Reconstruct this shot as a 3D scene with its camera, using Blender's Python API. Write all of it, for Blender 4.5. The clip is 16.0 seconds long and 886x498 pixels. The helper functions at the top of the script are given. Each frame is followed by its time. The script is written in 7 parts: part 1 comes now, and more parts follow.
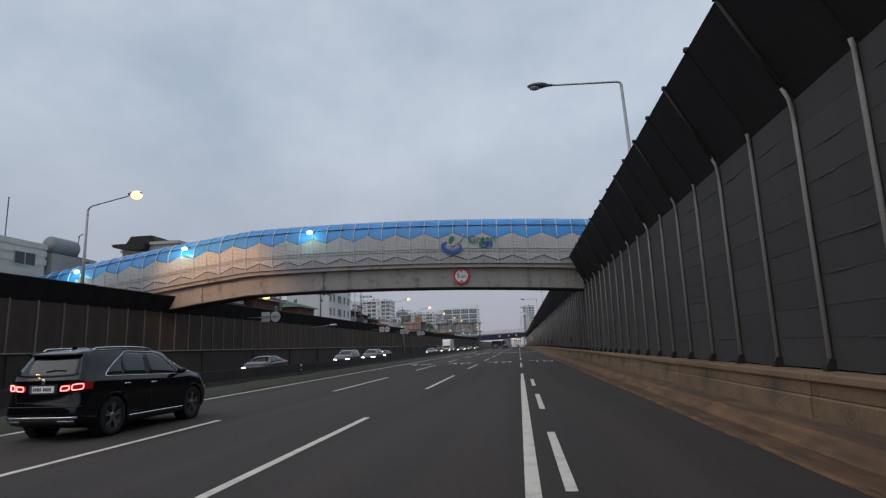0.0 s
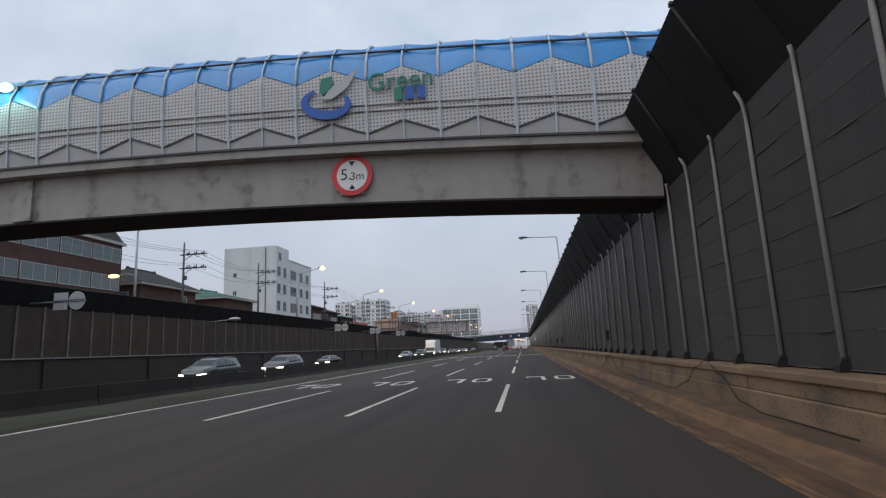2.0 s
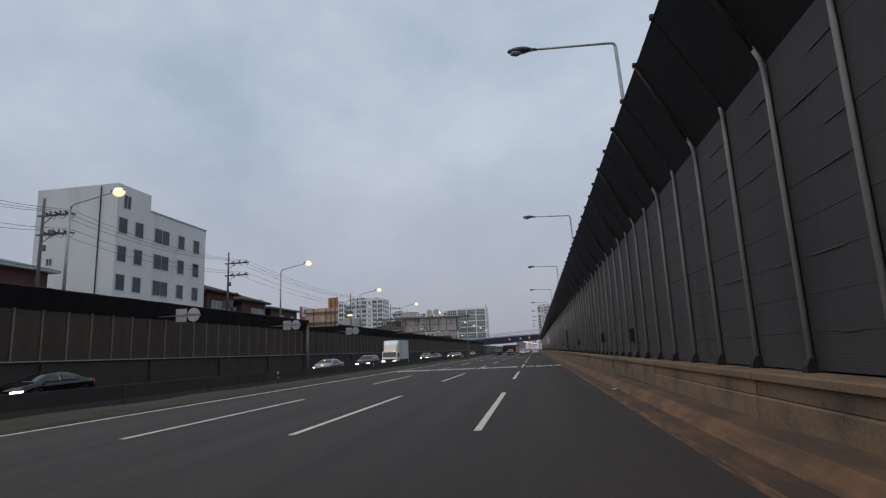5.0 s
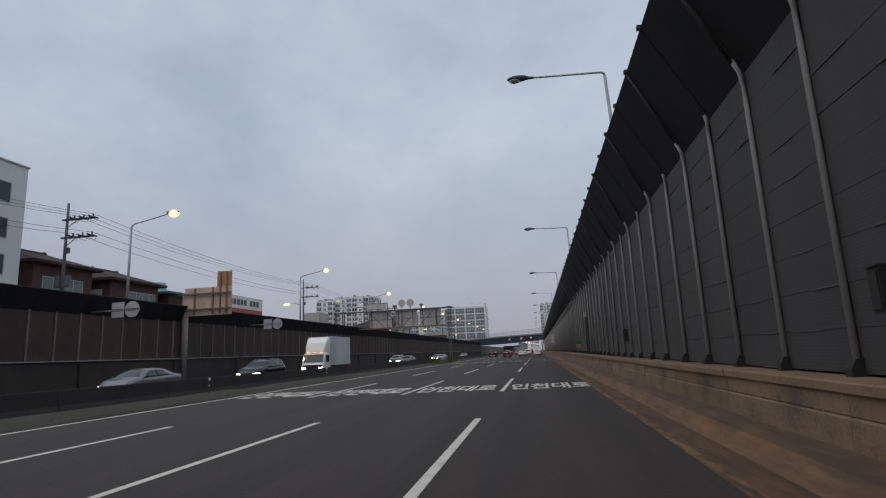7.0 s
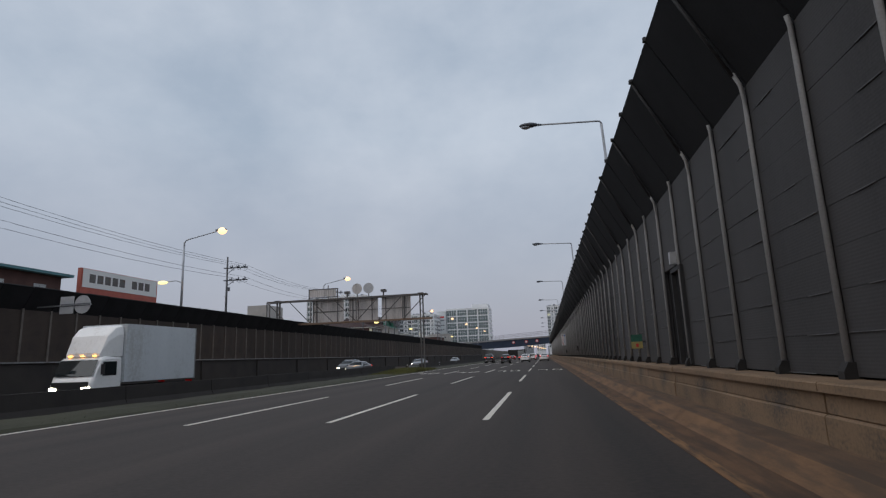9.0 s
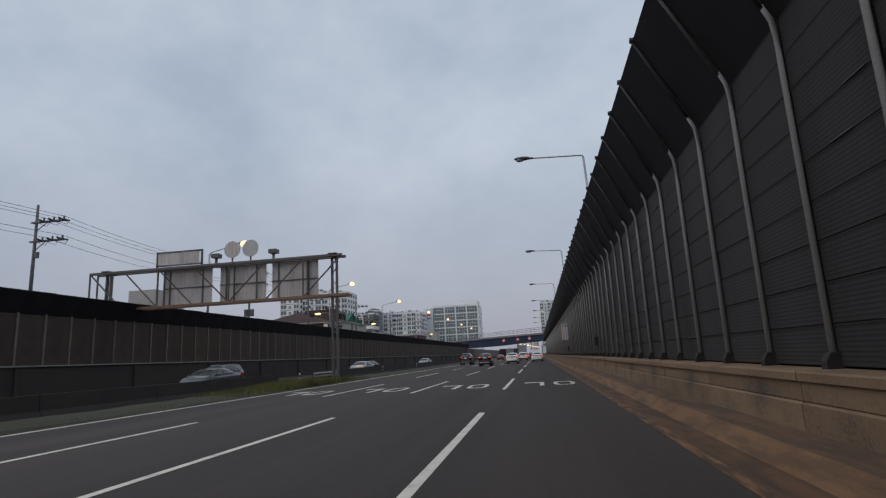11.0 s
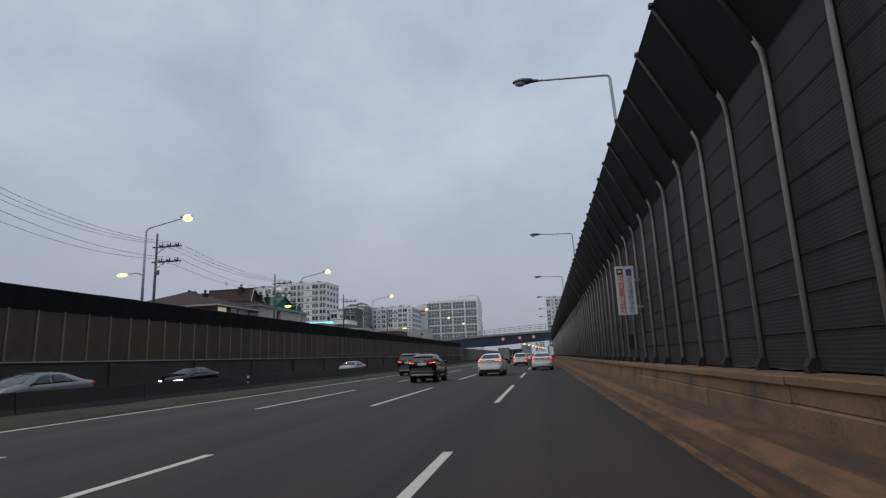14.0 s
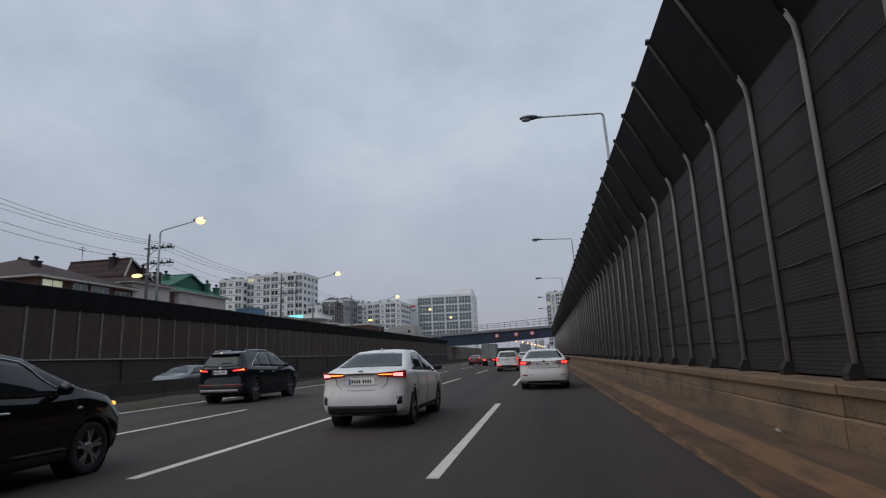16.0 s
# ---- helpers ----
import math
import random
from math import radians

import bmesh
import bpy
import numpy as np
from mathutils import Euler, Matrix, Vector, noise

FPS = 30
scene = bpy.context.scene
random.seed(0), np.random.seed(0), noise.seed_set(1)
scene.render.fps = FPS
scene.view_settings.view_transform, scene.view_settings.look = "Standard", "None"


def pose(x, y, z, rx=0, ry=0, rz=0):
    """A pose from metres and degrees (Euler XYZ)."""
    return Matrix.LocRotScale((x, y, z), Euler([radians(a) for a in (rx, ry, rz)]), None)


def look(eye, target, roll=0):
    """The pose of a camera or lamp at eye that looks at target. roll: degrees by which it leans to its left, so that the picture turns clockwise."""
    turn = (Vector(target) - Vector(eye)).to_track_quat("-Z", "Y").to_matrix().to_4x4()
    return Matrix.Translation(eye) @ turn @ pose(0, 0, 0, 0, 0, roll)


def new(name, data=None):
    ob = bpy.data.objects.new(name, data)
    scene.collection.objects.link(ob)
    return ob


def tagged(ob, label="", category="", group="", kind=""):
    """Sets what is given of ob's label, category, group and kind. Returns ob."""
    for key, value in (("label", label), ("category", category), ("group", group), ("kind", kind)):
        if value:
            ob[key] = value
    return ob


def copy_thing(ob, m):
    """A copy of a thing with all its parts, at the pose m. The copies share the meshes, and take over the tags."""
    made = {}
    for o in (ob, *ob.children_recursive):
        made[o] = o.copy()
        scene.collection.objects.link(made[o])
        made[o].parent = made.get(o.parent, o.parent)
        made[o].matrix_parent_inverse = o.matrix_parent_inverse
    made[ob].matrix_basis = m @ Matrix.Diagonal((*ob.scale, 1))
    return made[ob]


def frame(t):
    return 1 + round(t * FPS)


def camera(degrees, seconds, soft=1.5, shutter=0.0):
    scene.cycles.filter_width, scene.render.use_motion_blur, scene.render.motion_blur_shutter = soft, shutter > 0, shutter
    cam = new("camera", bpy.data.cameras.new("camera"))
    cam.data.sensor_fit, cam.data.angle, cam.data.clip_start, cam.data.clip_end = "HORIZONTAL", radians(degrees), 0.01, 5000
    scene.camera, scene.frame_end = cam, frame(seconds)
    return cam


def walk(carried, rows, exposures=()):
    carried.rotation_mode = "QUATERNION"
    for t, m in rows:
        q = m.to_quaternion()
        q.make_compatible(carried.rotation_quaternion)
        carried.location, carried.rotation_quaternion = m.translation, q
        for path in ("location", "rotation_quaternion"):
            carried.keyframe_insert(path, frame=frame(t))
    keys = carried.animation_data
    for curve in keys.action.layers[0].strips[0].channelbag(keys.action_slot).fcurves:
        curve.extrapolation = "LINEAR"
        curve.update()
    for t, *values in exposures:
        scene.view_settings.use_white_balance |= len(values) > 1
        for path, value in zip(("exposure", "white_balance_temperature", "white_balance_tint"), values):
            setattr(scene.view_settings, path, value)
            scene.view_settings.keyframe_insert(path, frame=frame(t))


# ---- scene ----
cam = camera(77.1, 16.0, soft=1.25)
PATH = [
    (0, look((-0.064, 1.295, 1.639), (-0.341, 3.444, 2.02), -2.0)),
    (0.5, look((0.204, 7.895, 1.756), (-0.078, 10.043, 2.137), -2.1)),
    (1, look((0.399, 14.578, 1.665), (0.113, 16.726, 2.049), -2.0)),
    (1.5, look((0.594, 21.355, 1.56), (0.31, 23.504, 1.943), -2.7)),
    (2, look((0.723, 28.347, 1.582), (0.435, 30.493, 1.97), -2.6)),
    (2.5, look((0.854, 35.242, 1.539), (0.558, 37.388, 1.924), -2.5)),
    (3, look((0.987, 42.161, 1.587), (0.679, 44.304, 1.976), -2.2)),
    (3.5, look((1.121, 48.987, 1.591), (0.805, 51.128, 1.984), -2.2)),
    (6, look((1.322, 82.666, 1.487), (0.987, 84.802, 1.894), -2.7)),
    (6.5, look((1.428, 89.411, 1.488), (1.091, 91.547, 1.895), -2.6)),
    (7, look((1.453, 96.279, 1.487), (1.113, 98.414, 1.894), -2.6)),
    (7.5, look((1.504, 102.999, 1.403), (1.156, 105.131, 1.813), -2.7)),
    (8, look((1.517, 109.716, 1.41), (1.159, 111.847, 1.826), -2.4)),
    (8.5, look((1.48, 116.592, 1.434), (1.113, 118.721, 1.855), -2.2)),
    (9, look((1.451, 123.387, 1.454), (1.086, 125.514, 1.876), -2.2)),
    (11.5, look((1.486, 158.056, 1.379), (1.154, 160.19, 1.8), -2.9)),
    (12, look((1.585, 165.216, 1.381), (1.246, 167.347, 1.804), -2.5)),
    (12.5, look((1.552, 172.42, 1.426), (1.206, 174.55, 1.854), -2.6)),
    (13, look((1.535, 179.743, 1.401), (1.179, 181.872, 1.827), -2.5)),
    (13.5, look((1.495, 186.847, 1.404), (1.133, 188.975, 1.832), -2.5)),
    (14, look((1.485, 194.192, 1.36), (1.124, 196.32, 1.784), -2.3)),
    (14.5, look((1.396, 201.399, 1.374), (1.041, 203.528, 1.799), -2.3)),
    (15, look((1.34, 208.712, 1.359), (0.988, 210.843, 1.781), -2.7)),
    (15.5, look((1.295, 215.943, 1.42), (0.946, 218.075, 1.838), -3.0)),
    (16, look((1.337, 223.121, 1.355), (0.977, 225.25, 1.774), -2.2)),
]
walk(cam, PATH, exposures=((0, 0.05), (0.5, 0.25), (1, 0.38), (1.5, 0.40), (2, 0.40), (2.5, 0.48), (2.7, 0.4), (3, 0.15), (3.5, 0.03), (16, 0.0)))

# ---- light ----
world = bpy.data.worlds.new("dusk_sky")
scene.world = world
world.use_nodes = True
wn, wl = world.node_tree.nodes, world.node_tree.links
wn.clear()
sky = wn.new("ShaderNodeTexSky")
sky.sky_type, sky.sun_disc = "NISHITA", False
sky.sun_elevation, sky.sun_rotation = radians(6), radians(230)
sky.air_density, sky.dust_density, sky.ozone_density = 1.2, 2.0, 2.0
geo = wn.new("ShaderNodeTexCoord")
# overcast: soft cloud masses flattened towards the horizon
stretch = wn.new("ShaderNodeMapping")
stretch.inputs["Scale"].default_value = (1.0, 1.0, 1.5)
stretch.inputs["Location"].default_value = (0.35, 0.1, 0.9)
wl.new(geo.outputs["Generated"], stretch.inputs["Vector"])
cloud = wn.new("ShaderNodeTexNoise")
cloud.inputs["Scale"].default_value, cloud.inputs["Detail"].default_value = 3.0, 7
cloud.inputs["Roughness"].default_value = 0.56
wl.new(stretch.outputs["Vector"], cloud.inputs["Vector"])
cr = wn.new("ShaderNodeValToRGB")
cr.color_ramp.elements[0].position, cr.color_ramp.elements[0].color = 0.30, (3.3, 3.92, 4.82, 1)
cr.color_ramp.elements[1].position, cr.color_ramp.elements[1].color = 0.72, (5.05, 5.52, 6.28, 1)
wl.new(cloud.outputs["Fac"], cr.inputs["Fac"])
sep = wn.new("ShaderNodeSeparateXYZ")
wl.new(geo.outputs["Generated"], sep.inputs["Vector"])
hz = wn.new("ShaderNodeMapRange")
hz.inputs["From Min"].default_value, hz.inputs["From Max"].default_value = 0.0, 0.38
wl.new(sep.outputs["Z"], hz.inputs["Value"])
low = wn.new("ShaderNodeMixRGB")
low.inputs["Color1"].default_value = (3.1, 3.18, 3.88, 1)
wl.new(hz.outputs["Result"], low.inputs["Fac"])
wl.new(cr.outputs["Color"], low.inputs["Color2"])
over = wn.new("ShaderNodeMixRGB")
over.inputs["Fac"].default_value = 0.86
wl.new(sky.outputs["Color"], over.inputs["Color1"])
wl.new(low.outputs["Color"], over.inputs["Color2"])
bg = wn.new("ShaderNodeBackground")
bg.inputs["Strength"].default_value = 0.128
wl.new(over.outputs["Color"], bg.inputs["Color"])
wo = wn.new("ShaderNodeOutputWorld")
wl.new(bg.outputs["Background"], wo.inputs["Surface"])

sun = new("sun", bpy.data.lights.new("sun", "SUN"))
sun.data.energy, sun.data.angle, sun.data.color = 0.66, radians(60), (1.0, 0.95, 0.9)
sun.matrix_basis = look((0, 0, 0), (0.40, 0.34, -0.85))


# ---- materials ----
def mat(name, col, rough=0.7, metal=0.0, var=0.18, scale=3.0, fine=40.0, bump=0.15, stain=None, emit=0.0, rand=0.0, coat=0.0, trans=0.0, streak=False, along=False):
    m = bpy.data.materials.new(name)
    m.use_nodes = True
    n, l = m.node_tree.nodes, m.node_tree.links
    b = n["Principled BSDF"]
    b.inputs["Roughness"].default_value, b.inputs["Metallic"].default_value = rough, metal
    b.inputs["Coat Weight"].default_value = coat
    b.inputs["Coat Roughness"].default_value = 0.05
    b.inputs["Transmission Weight"].default_value = trans
    tc = n.new("ShaderNodeTexCoord")
    src = tc.outputs["Object"]
    if along:
        mp = n.new("ShaderNodeMapping")
        mp.inputs["Scale"].default_value = (1, 0.03, 1)
        l.new(src, mp.inputs["Vector"])
        src = mp.outputs["Vector"]
    if streak:
        mp = n.new("ShaderNodeMapping")
        mp.inputs["Scale"].default_value = (1, 1, 0.18)
        l.new(src, mp.inputs["Vector"])
        src = mp.outputs["Vector"]
    big = n.new("ShaderNodeTexNoise")
    big.inputs["Scale"].default_value, big.inputs["Detail"].default_value = scale, 5
    l.new(src, big.inputs["Vector"])
    small = n.new("ShaderNodeTexNoise")
    small.inputs["Scale"].default_value, small.inputs["Detail"].default_value = fine, 3
    l.new(tc.outputs["Object"], small.inputs["Vector"])
    mixf = n.new("ShaderNodeMath")
    mixf.operation = "MULTIPLY_ADD"
    mixf.inputs[1].default_value = 0.35
    l.new(small.outputs["Fac"], mixf.inputs[0])
    half = n.new("ShaderNodeMath")
    half.operation = "MULTIPLY"
    half.inputs[1].default_value = 0.65
    l.new(big.outputs["Fac"], half.inputs[0])
    l.new(half.outputs[0], mixf.inputs[2])
    ramp = n.new("ShaderNodeValToRGB")
    e = ramp.color_ramp.elements
    dark = tuple(c * (1 - 1.6 * var) for c in col)
    lite = tuple(min(1, c * (1 + var)) for c in col)
    e[0].position, e[0].color = 0.32, (*(stain or dark), 1)
    e[1].position, e[1].color = 0.66, (*lite, 1)
    if stain:
        mid = e.new(0.46)
        mid.color = (*col, 1)
    l.new(mixf.outputs[0], ramp.inputs["Fac"])
    out = ramp.outputs["Color"]
    if rand:
        oi = n.new("ShaderNodeObjectInfo")
        hsv = n.new("ShaderNodeHueSaturation")
        mr = n.new("ShaderNodeMapRange")
        mr.inputs["To Min"].default_value, mr.inputs["To Max"].default_value = 1 - rand, 1 + rand
        l.new(oi.outputs["Random"], mr.inputs["Value"])
        l.new(mr.outputs["Result"], hsv.inputs["Value"])
        l.new(out, hsv.inputs["Color"])
        out = hsv.outputs["Color"]
    l.new(out, b.inputs["Base Color"])
    if bump:
        bp = n.new("ShaderNodeBump")
        bp.inputs["Strength"].default_value, bp.inputs["Distance"].default_value = bump, 0.02
        l.new(mixf.outputs[0], bp.inputs["Height"])
        l.new(bp.outputs["Normal"], b.inputs["Normal"])
    if emit:
        b.inputs["Emission Color"].default_value = (*col, 1)
        b.inputs["Emission Strength"].default_value = emit
    return m


def plain(name, col, rough=0.5, metal=0.0, emit=0.0, ecol=None, coat=0.0):
    m = bpy.data.materials.new(name)
    m.use_nodes = True
    b = m.node_tree.nodes["Principled BSDF"]
    b.inputs["Base Color"].default_value = (*col, 1)
    b.inputs["Roughness"].default_value, b.inputs["Metallic"].default_value = rough, metal
    b.inputs["Coat Weight"].default_value = coat
    if emit:
        b.inputs["Emission Color"].default_value = (*(ecol or col), 1)
        b.inputs["Emission Strength"].default_value = emit
    return m


def ribbed(m, axis, pitch, depth, dist=0.02):
    """Fine parallel ribs across an axis, as relief on top of the grain."""
    n, l = m.node_tree.nodes, m.node_tree.links
    tc = n.new("ShaderNodeTexCoord")
    w = n.new("ShaderNodeTexWave")
    w.wave_type, w.bands_direction = "BANDS", axis
    w.inputs["Scale"].default_value = math.pi * 2 / (20 * pitch)
    l.new(tc.outputs["Object"], w.inputs["Vector"])
    bp = n.new("ShaderNodeBump")
    bp.inputs["Strength"].default_value, bp.inputs["Distance"].default_value = depth, dist
    l.new(w.outputs["Fac"], bp.inputs["Height"])
    b = n["Principled BSDF"]
    if b.inputs["Normal"].is_linked:
        l.new(b.inputs["Normal"].links[0].from_socket, bp.inputs["Normal"])
    l.new(bp.outputs["Normal"], b.inputs["Normal"])
    return m


M_ASPH = mat("asphalt", (0.0345, 0.026, 0.0218), 0.9, var=0.50, scale=0.9, fine=11, bump=0.45, stain=(0.0200, 0.0158, 0.0137), along=True)


def dusty(name, col, bare, amount, sx=1.6, sy=0.22):
    """Brown road dust lying unevenly, in long drifts, over bare damp concrete; headlight warmth is in the browns."""
    m = mat(name, col, 0.92, var=0.3, scale=1.3, fine=45, bump=0.3, stain=tuple(c * 0.6 for c in col))
    n, l = m.node_tree.nodes, m.node_tree.links
    b = n["Principled BSDF"]
    tc, mp, drift = n.new("ShaderNodeTexCoord"), n.new("ShaderNodeMapping"), n.new("ShaderNodeTexNoise")
    mp.inputs["Scale"].default_value = (sx, sy, 2.0)
    drift.inputs["Scale"].default_value, drift.inputs["Detail"].default_value = 2.2, 7
    drift.inputs["Roughness"].default_value = 0.62
    l.new(tc.outputs["Object"], mp.inputs["Vector"])
    l.new(mp.outputs["Vector"], drift.inputs["Vector"])
    rg = n.new("ShaderNodeMapRange")
    rg.inputs["From Min"].default_value, rg.inputs["From Max"].default_value = amount - 0.10, amount + 0.10
    l.new(drift.outputs["Fac"], rg.inputs["Value"])
    mx = n.new("ShaderNodeMixRGB")
    l.new(rg.outputs["Result"], mx.inputs["Fac"])
    l.new(b.inputs["Base Color"].links[0].from_socket, mx.inputs["Color1"])
    mx.inputs["Color2"].default_value = (*bare, 1)
    l.new(mx.outputs["Color"], b.inputs["Base Color"])
    return m


# gutter and kerb: dust browns pushed warmer, headlight glow mixed into the colour
M_GUTTER = dusty("damp_dusty_glow_gutter", (0.122, 0.064, 0.032), (0.062, 0.037, 0.023), 0.52)
M_KERBF = dusty("dusty_glow_kerb_face", (0.172, 0.092, 0.045), (0.09, 0.056, 0.034), 0.56)
M_KERBT = dusty("grey_kerb_top", (0.130, 0.074, 0.041), (0.080, 0.051, 0.033), 0.50)
M_PAINT = mat("road_paint", (0.66, 0.61, 0.53), 0.6, var=0.12, scale=2.5, fine=50, bump=0.12, stain=(0.40, 0.38, 0.35))
M_YELLOW = dusty("worn_yellow_line", (0.215, 0.113, 0.050), (0.062, 0.040, 0.027), 0.50, 3.0, 0.5)
# parapet concrete tinted orange-brown to carry the headlight glow
M_CONC = mat("weathered_concrete_warm_glow", (0.215, 0.138, 0.080), 0.85, var=0.28, scale=0.9, fine=22, bump=0.3, stain=(0.095, 0.072, 0.053), rand=0.12)
M_CONCD = mat("dirty_concrete_soffit_shade", (0.034, 0.028, 0.0245), 0.9, var=0.25, scale=0.7, fine=18, bump=0.25, stain=(0.024, 0.021, 0.02))
M_GIRD = mat("stained_grey_girder", (0.345, 0.325, 0.305), 0.75, var=0.14, scale=0.8, fine=2.5, bump=0.1, stain=(0.15, 0.13, 0.115), streak=True)
M_PANEL = ribbed(mat("noise_barrier_panel", (0.0445, 0.0405, 0.0392), 0.75, metal=0.0, var=0.25, scale=0.8, fine=25, bump=0.12, stain=(0.030, 0.027, 0.0262), rand=0.12, streak=True), "Z", 0.045, 0.07)
M_PANELL = ribbed(mat("brown_barrier_panel", (0.055, 0.039, 0.030), 0.85, metal=0.0, var=0.22, scale=0.5, fine=20, bump=0.12, stain=(0.027, 0.0205, 0.018), rand=0.12), "Z", 0.07, 0.2)
M_LOUVRE = ribbed(mat("black_louvred_panel", (0.036, 0.033, 0.0324), 0.7, var=0.28, scale=0.8, fine=25, bump=0.1, stain=(0.019, 0.0172, 0.017), rand=0.1, streak=True), "Z", 0.06, 0.16)
M_CANOPY = mat("black_absorber_panel", (0.015, 0.0143, 0.015), 0.9, var=0.25, scale=0.8, fine=30, bump=0.15)
for m_, lv in ((M_LOUVRE, 0.15), (M_CANOPY, 0.3)):
    m_.node_tree.nodes["Principled BSDF"].inputs["Specular IOR Level"].default_value = lv
M_POST = mat("galvanised_post", (0.225, 0.22, 0.215), 0.6, metal=0.1, var=0.2, scale=2.5, fine=30, bump=0.08, stain=(0.13, 0.12, 0.112), rand=0.15)
M_POSTL = mat("dusty_brown_post", (0.145, 0.122, 0.105), 0.75, var=0.2, scale=2.5, fine=30, bump=0.08, stain=(0.09, 0.077, 0.067), rand=0.15)
M_POSTR = mat("stained_steel_post", (0.27, 0.258, 0.247), 0.85, metal=0.0, var=0.3, scale=1.6, fine=30, bump=0.08, stain=(0.15, 0.14, 0.132), rand=0.12, streak=True)
# arm steel darker than the posts: shade under the canopy, put in colour
M_ARM = mat("shaded_steel_arm", (0.085, 0.08, 0.077), 0.85, var=0.3, scale=1.6, fine=30, bump=0.08, stain=(0.03, 0.028, 0.027), rand=0.2)
M_POSTD = mat("dull_steel_shaded_arm", (0.028, 0.026, 0.025), 0.7, metal=0.0, var=0.2, scale=2.5, fine=30, bump=0.08, rand=0.15)
M_FOOT = mat("black_post_foot", (0.024, 0.021, 0.0195), 0.8, var=0.2, scale=5, fine=30)
M_JOINT = mat("pale_joint_cover", (0.12, 0.113, 0.11), 0.7, var=0.25, scale=2.0, fine=30, bump=0.05)
M_GRASS = mat("dry_grass", (0.027, 0.027, 0.0125), 0.95, var=0.35, scale=0.25, fine=30, bump=0.5, stain=(0.019, 0.016, 0.011))
M_GRASSLIT = mat("lit_look_grass", (0.110, 0.108, 0.030), 0.9, var=0.35, scale=0.6, fine=20, bump=0.2, stain=(0.05, 0.05, 0.018))
M_DIRT = mat("ground_soil", (0.14, 0.12, 0.10), 0.95, var=0.25, scale=0.12, fine=5, bump=0.3)
M_STEEL = mat("galvanised_pole", (0.36, 0.37, 0.39), 0.45, metal=0.5, var=0.1, scale=4, fine=30, bump=0.04)
M_STEELD = mat("dark_lamp_head", (0.10, 0.105, 0.12), 0.4, metal=0.3, var=0.1, scale=6, fine=30, bump=0.03)
M_RUST = mat("rusty_steel", (0.24, 0.155, 0.105), 0.75, metal=0.3, var=0.3, scale=2.5, fine=22, bump=0.15, stain=(0.15, 0.13, 0.115))
M_GANTRY = mat("gantry_steel", (0.13, 0.12, 0.115), 0.6, metal=0.4, var=0.25, scale=2, fine=18, bump=0.1, stain=(0.17, 0.115, 0.08))
M_SIGNBACK = ribbed(mat("aluminium_sign_back", (0.56, 0.51, 0.48), 0.6, metal=0.1, var=0.14, scale=1.6, fine=15, bump=0.05, stain=(0.36, 0.33, 0.31), streak=True), "X", 0.3, 0.7, 0.05)
M_PLATE = mat("pale_sign_plate", (0.50, 0.49, 0.49), 0.5, metal=0.2, var=0.08, scale=3, fine=20, bump=0.03)
M_PWOOD = mat("weathered_orange_board", (0.52, 0.41, 0.34), 0.7, var=0.15, scale=1.5, fine=15, bump=0.1)
M_ORANGE = mat("faded_orange_board", (0.40, 0.21, 0.10), 0.65, var=0.12, scale=2.5, fine=20, bump=0.05)
M_REDP = mat("faded_red_board", (0.42, 0.10, 0.07), 0.6, var=0.14, scale=2, fine=20, bump=0.05)
M_WHITE = mat("off_white_render", (0.66, 0.68, 0.68), 0.8, var=0.07, scale=0.35, fine=8, bump=0.08, stain=(0.52, 0.535, 0.53), streak=True)
M_BRICK = mat("red_brick", (0.085, 0.041, 0.034), 0.85, var=0.2, scale=1.2, fine=14, bump=0.15)
M_ROOF = ribbed(mat("dark_tile_roof", (0.034, 0.029, 0.029), 0.85, var=0.3, scale=1.5, fine=9, bump=0.3), "Y", 0.3, 0.7, 0.06)
M_ROOFR = ribbed(mat("red_brown_tile_roof", (0.048, 0.026, 0.024), 0.85, var=0.3, scale=1.2, fine=9, bump=0.3, stain=(0.035, 0.022, 0.02)), "Y", 0.3, 0.7, 0.06)
M_ROOFG = ribbed(mat("green_metal_roof", (0.028, 0.13, 0.085), 0.65, var=0.2, scale=1.2, fine=9, bump=0.15), "Y", 0.35, 0.6, 0.05)
M_ROOFT = mat("teal_metal_roof", (0.10, 0.24, 0.27), 0.6, var=0.15, scale=1.2, fine=9, bump=0.15)
M_FASCIA = mat("cream_fascia", (0.50, 0.48, 0.45), 0.7, var=0.1, scale=2, fine=15, bump=0.05)
M_CREAM = mat("cream_render", (0.44, 0.41, 0.38), 0.85, var=0.1, scale=0.7, fine=10, bump=0.08, stain=(0.33, 0.30, 0.27))
M_APT = mat("pale_concrete_apartment", (0.82, 0.82, 0.82), 0.85, var=0.08, scale=0.15, fine=2, bump=0.03)
M_APTG = mat("grey_band", (0.25, 0.26, 0.28), 0.85, var=0.08, scale=0.2, fine=2, bump=0.03)
M_APTB = mat("dark_brown_cladding", (0.10, 0.082, 0.082), 0.85, var=0.12, scale=0.3, fine=3, bump=0.04)
M_GLASS = plain("dark_window_glass", (0.02, 0.026, 0.03), 0.1)
M_GLASSG = plain("green_window_glass", (0.13, 0.16, 0.165), 0.12)
M_GLASSF = plain("curtain_wall_glass", (0.15, 0.19, 0.19), 0.2)
M_FRAME = plain("window_frame_paint", (0.42, 0.43, 0.43), 0.5)
M_PERF = mat("perforated_white_panel", (0.60, 0.585, 0.58), 0.6, var=0.07, scale=0.8, fine=10, bump=0.03)
M_GREYP = mat("pale_grey_panel", (0.42, 0.405, 0.40), 0.6, var=0.08, scale=0.9, fine=12, bump=0.03)
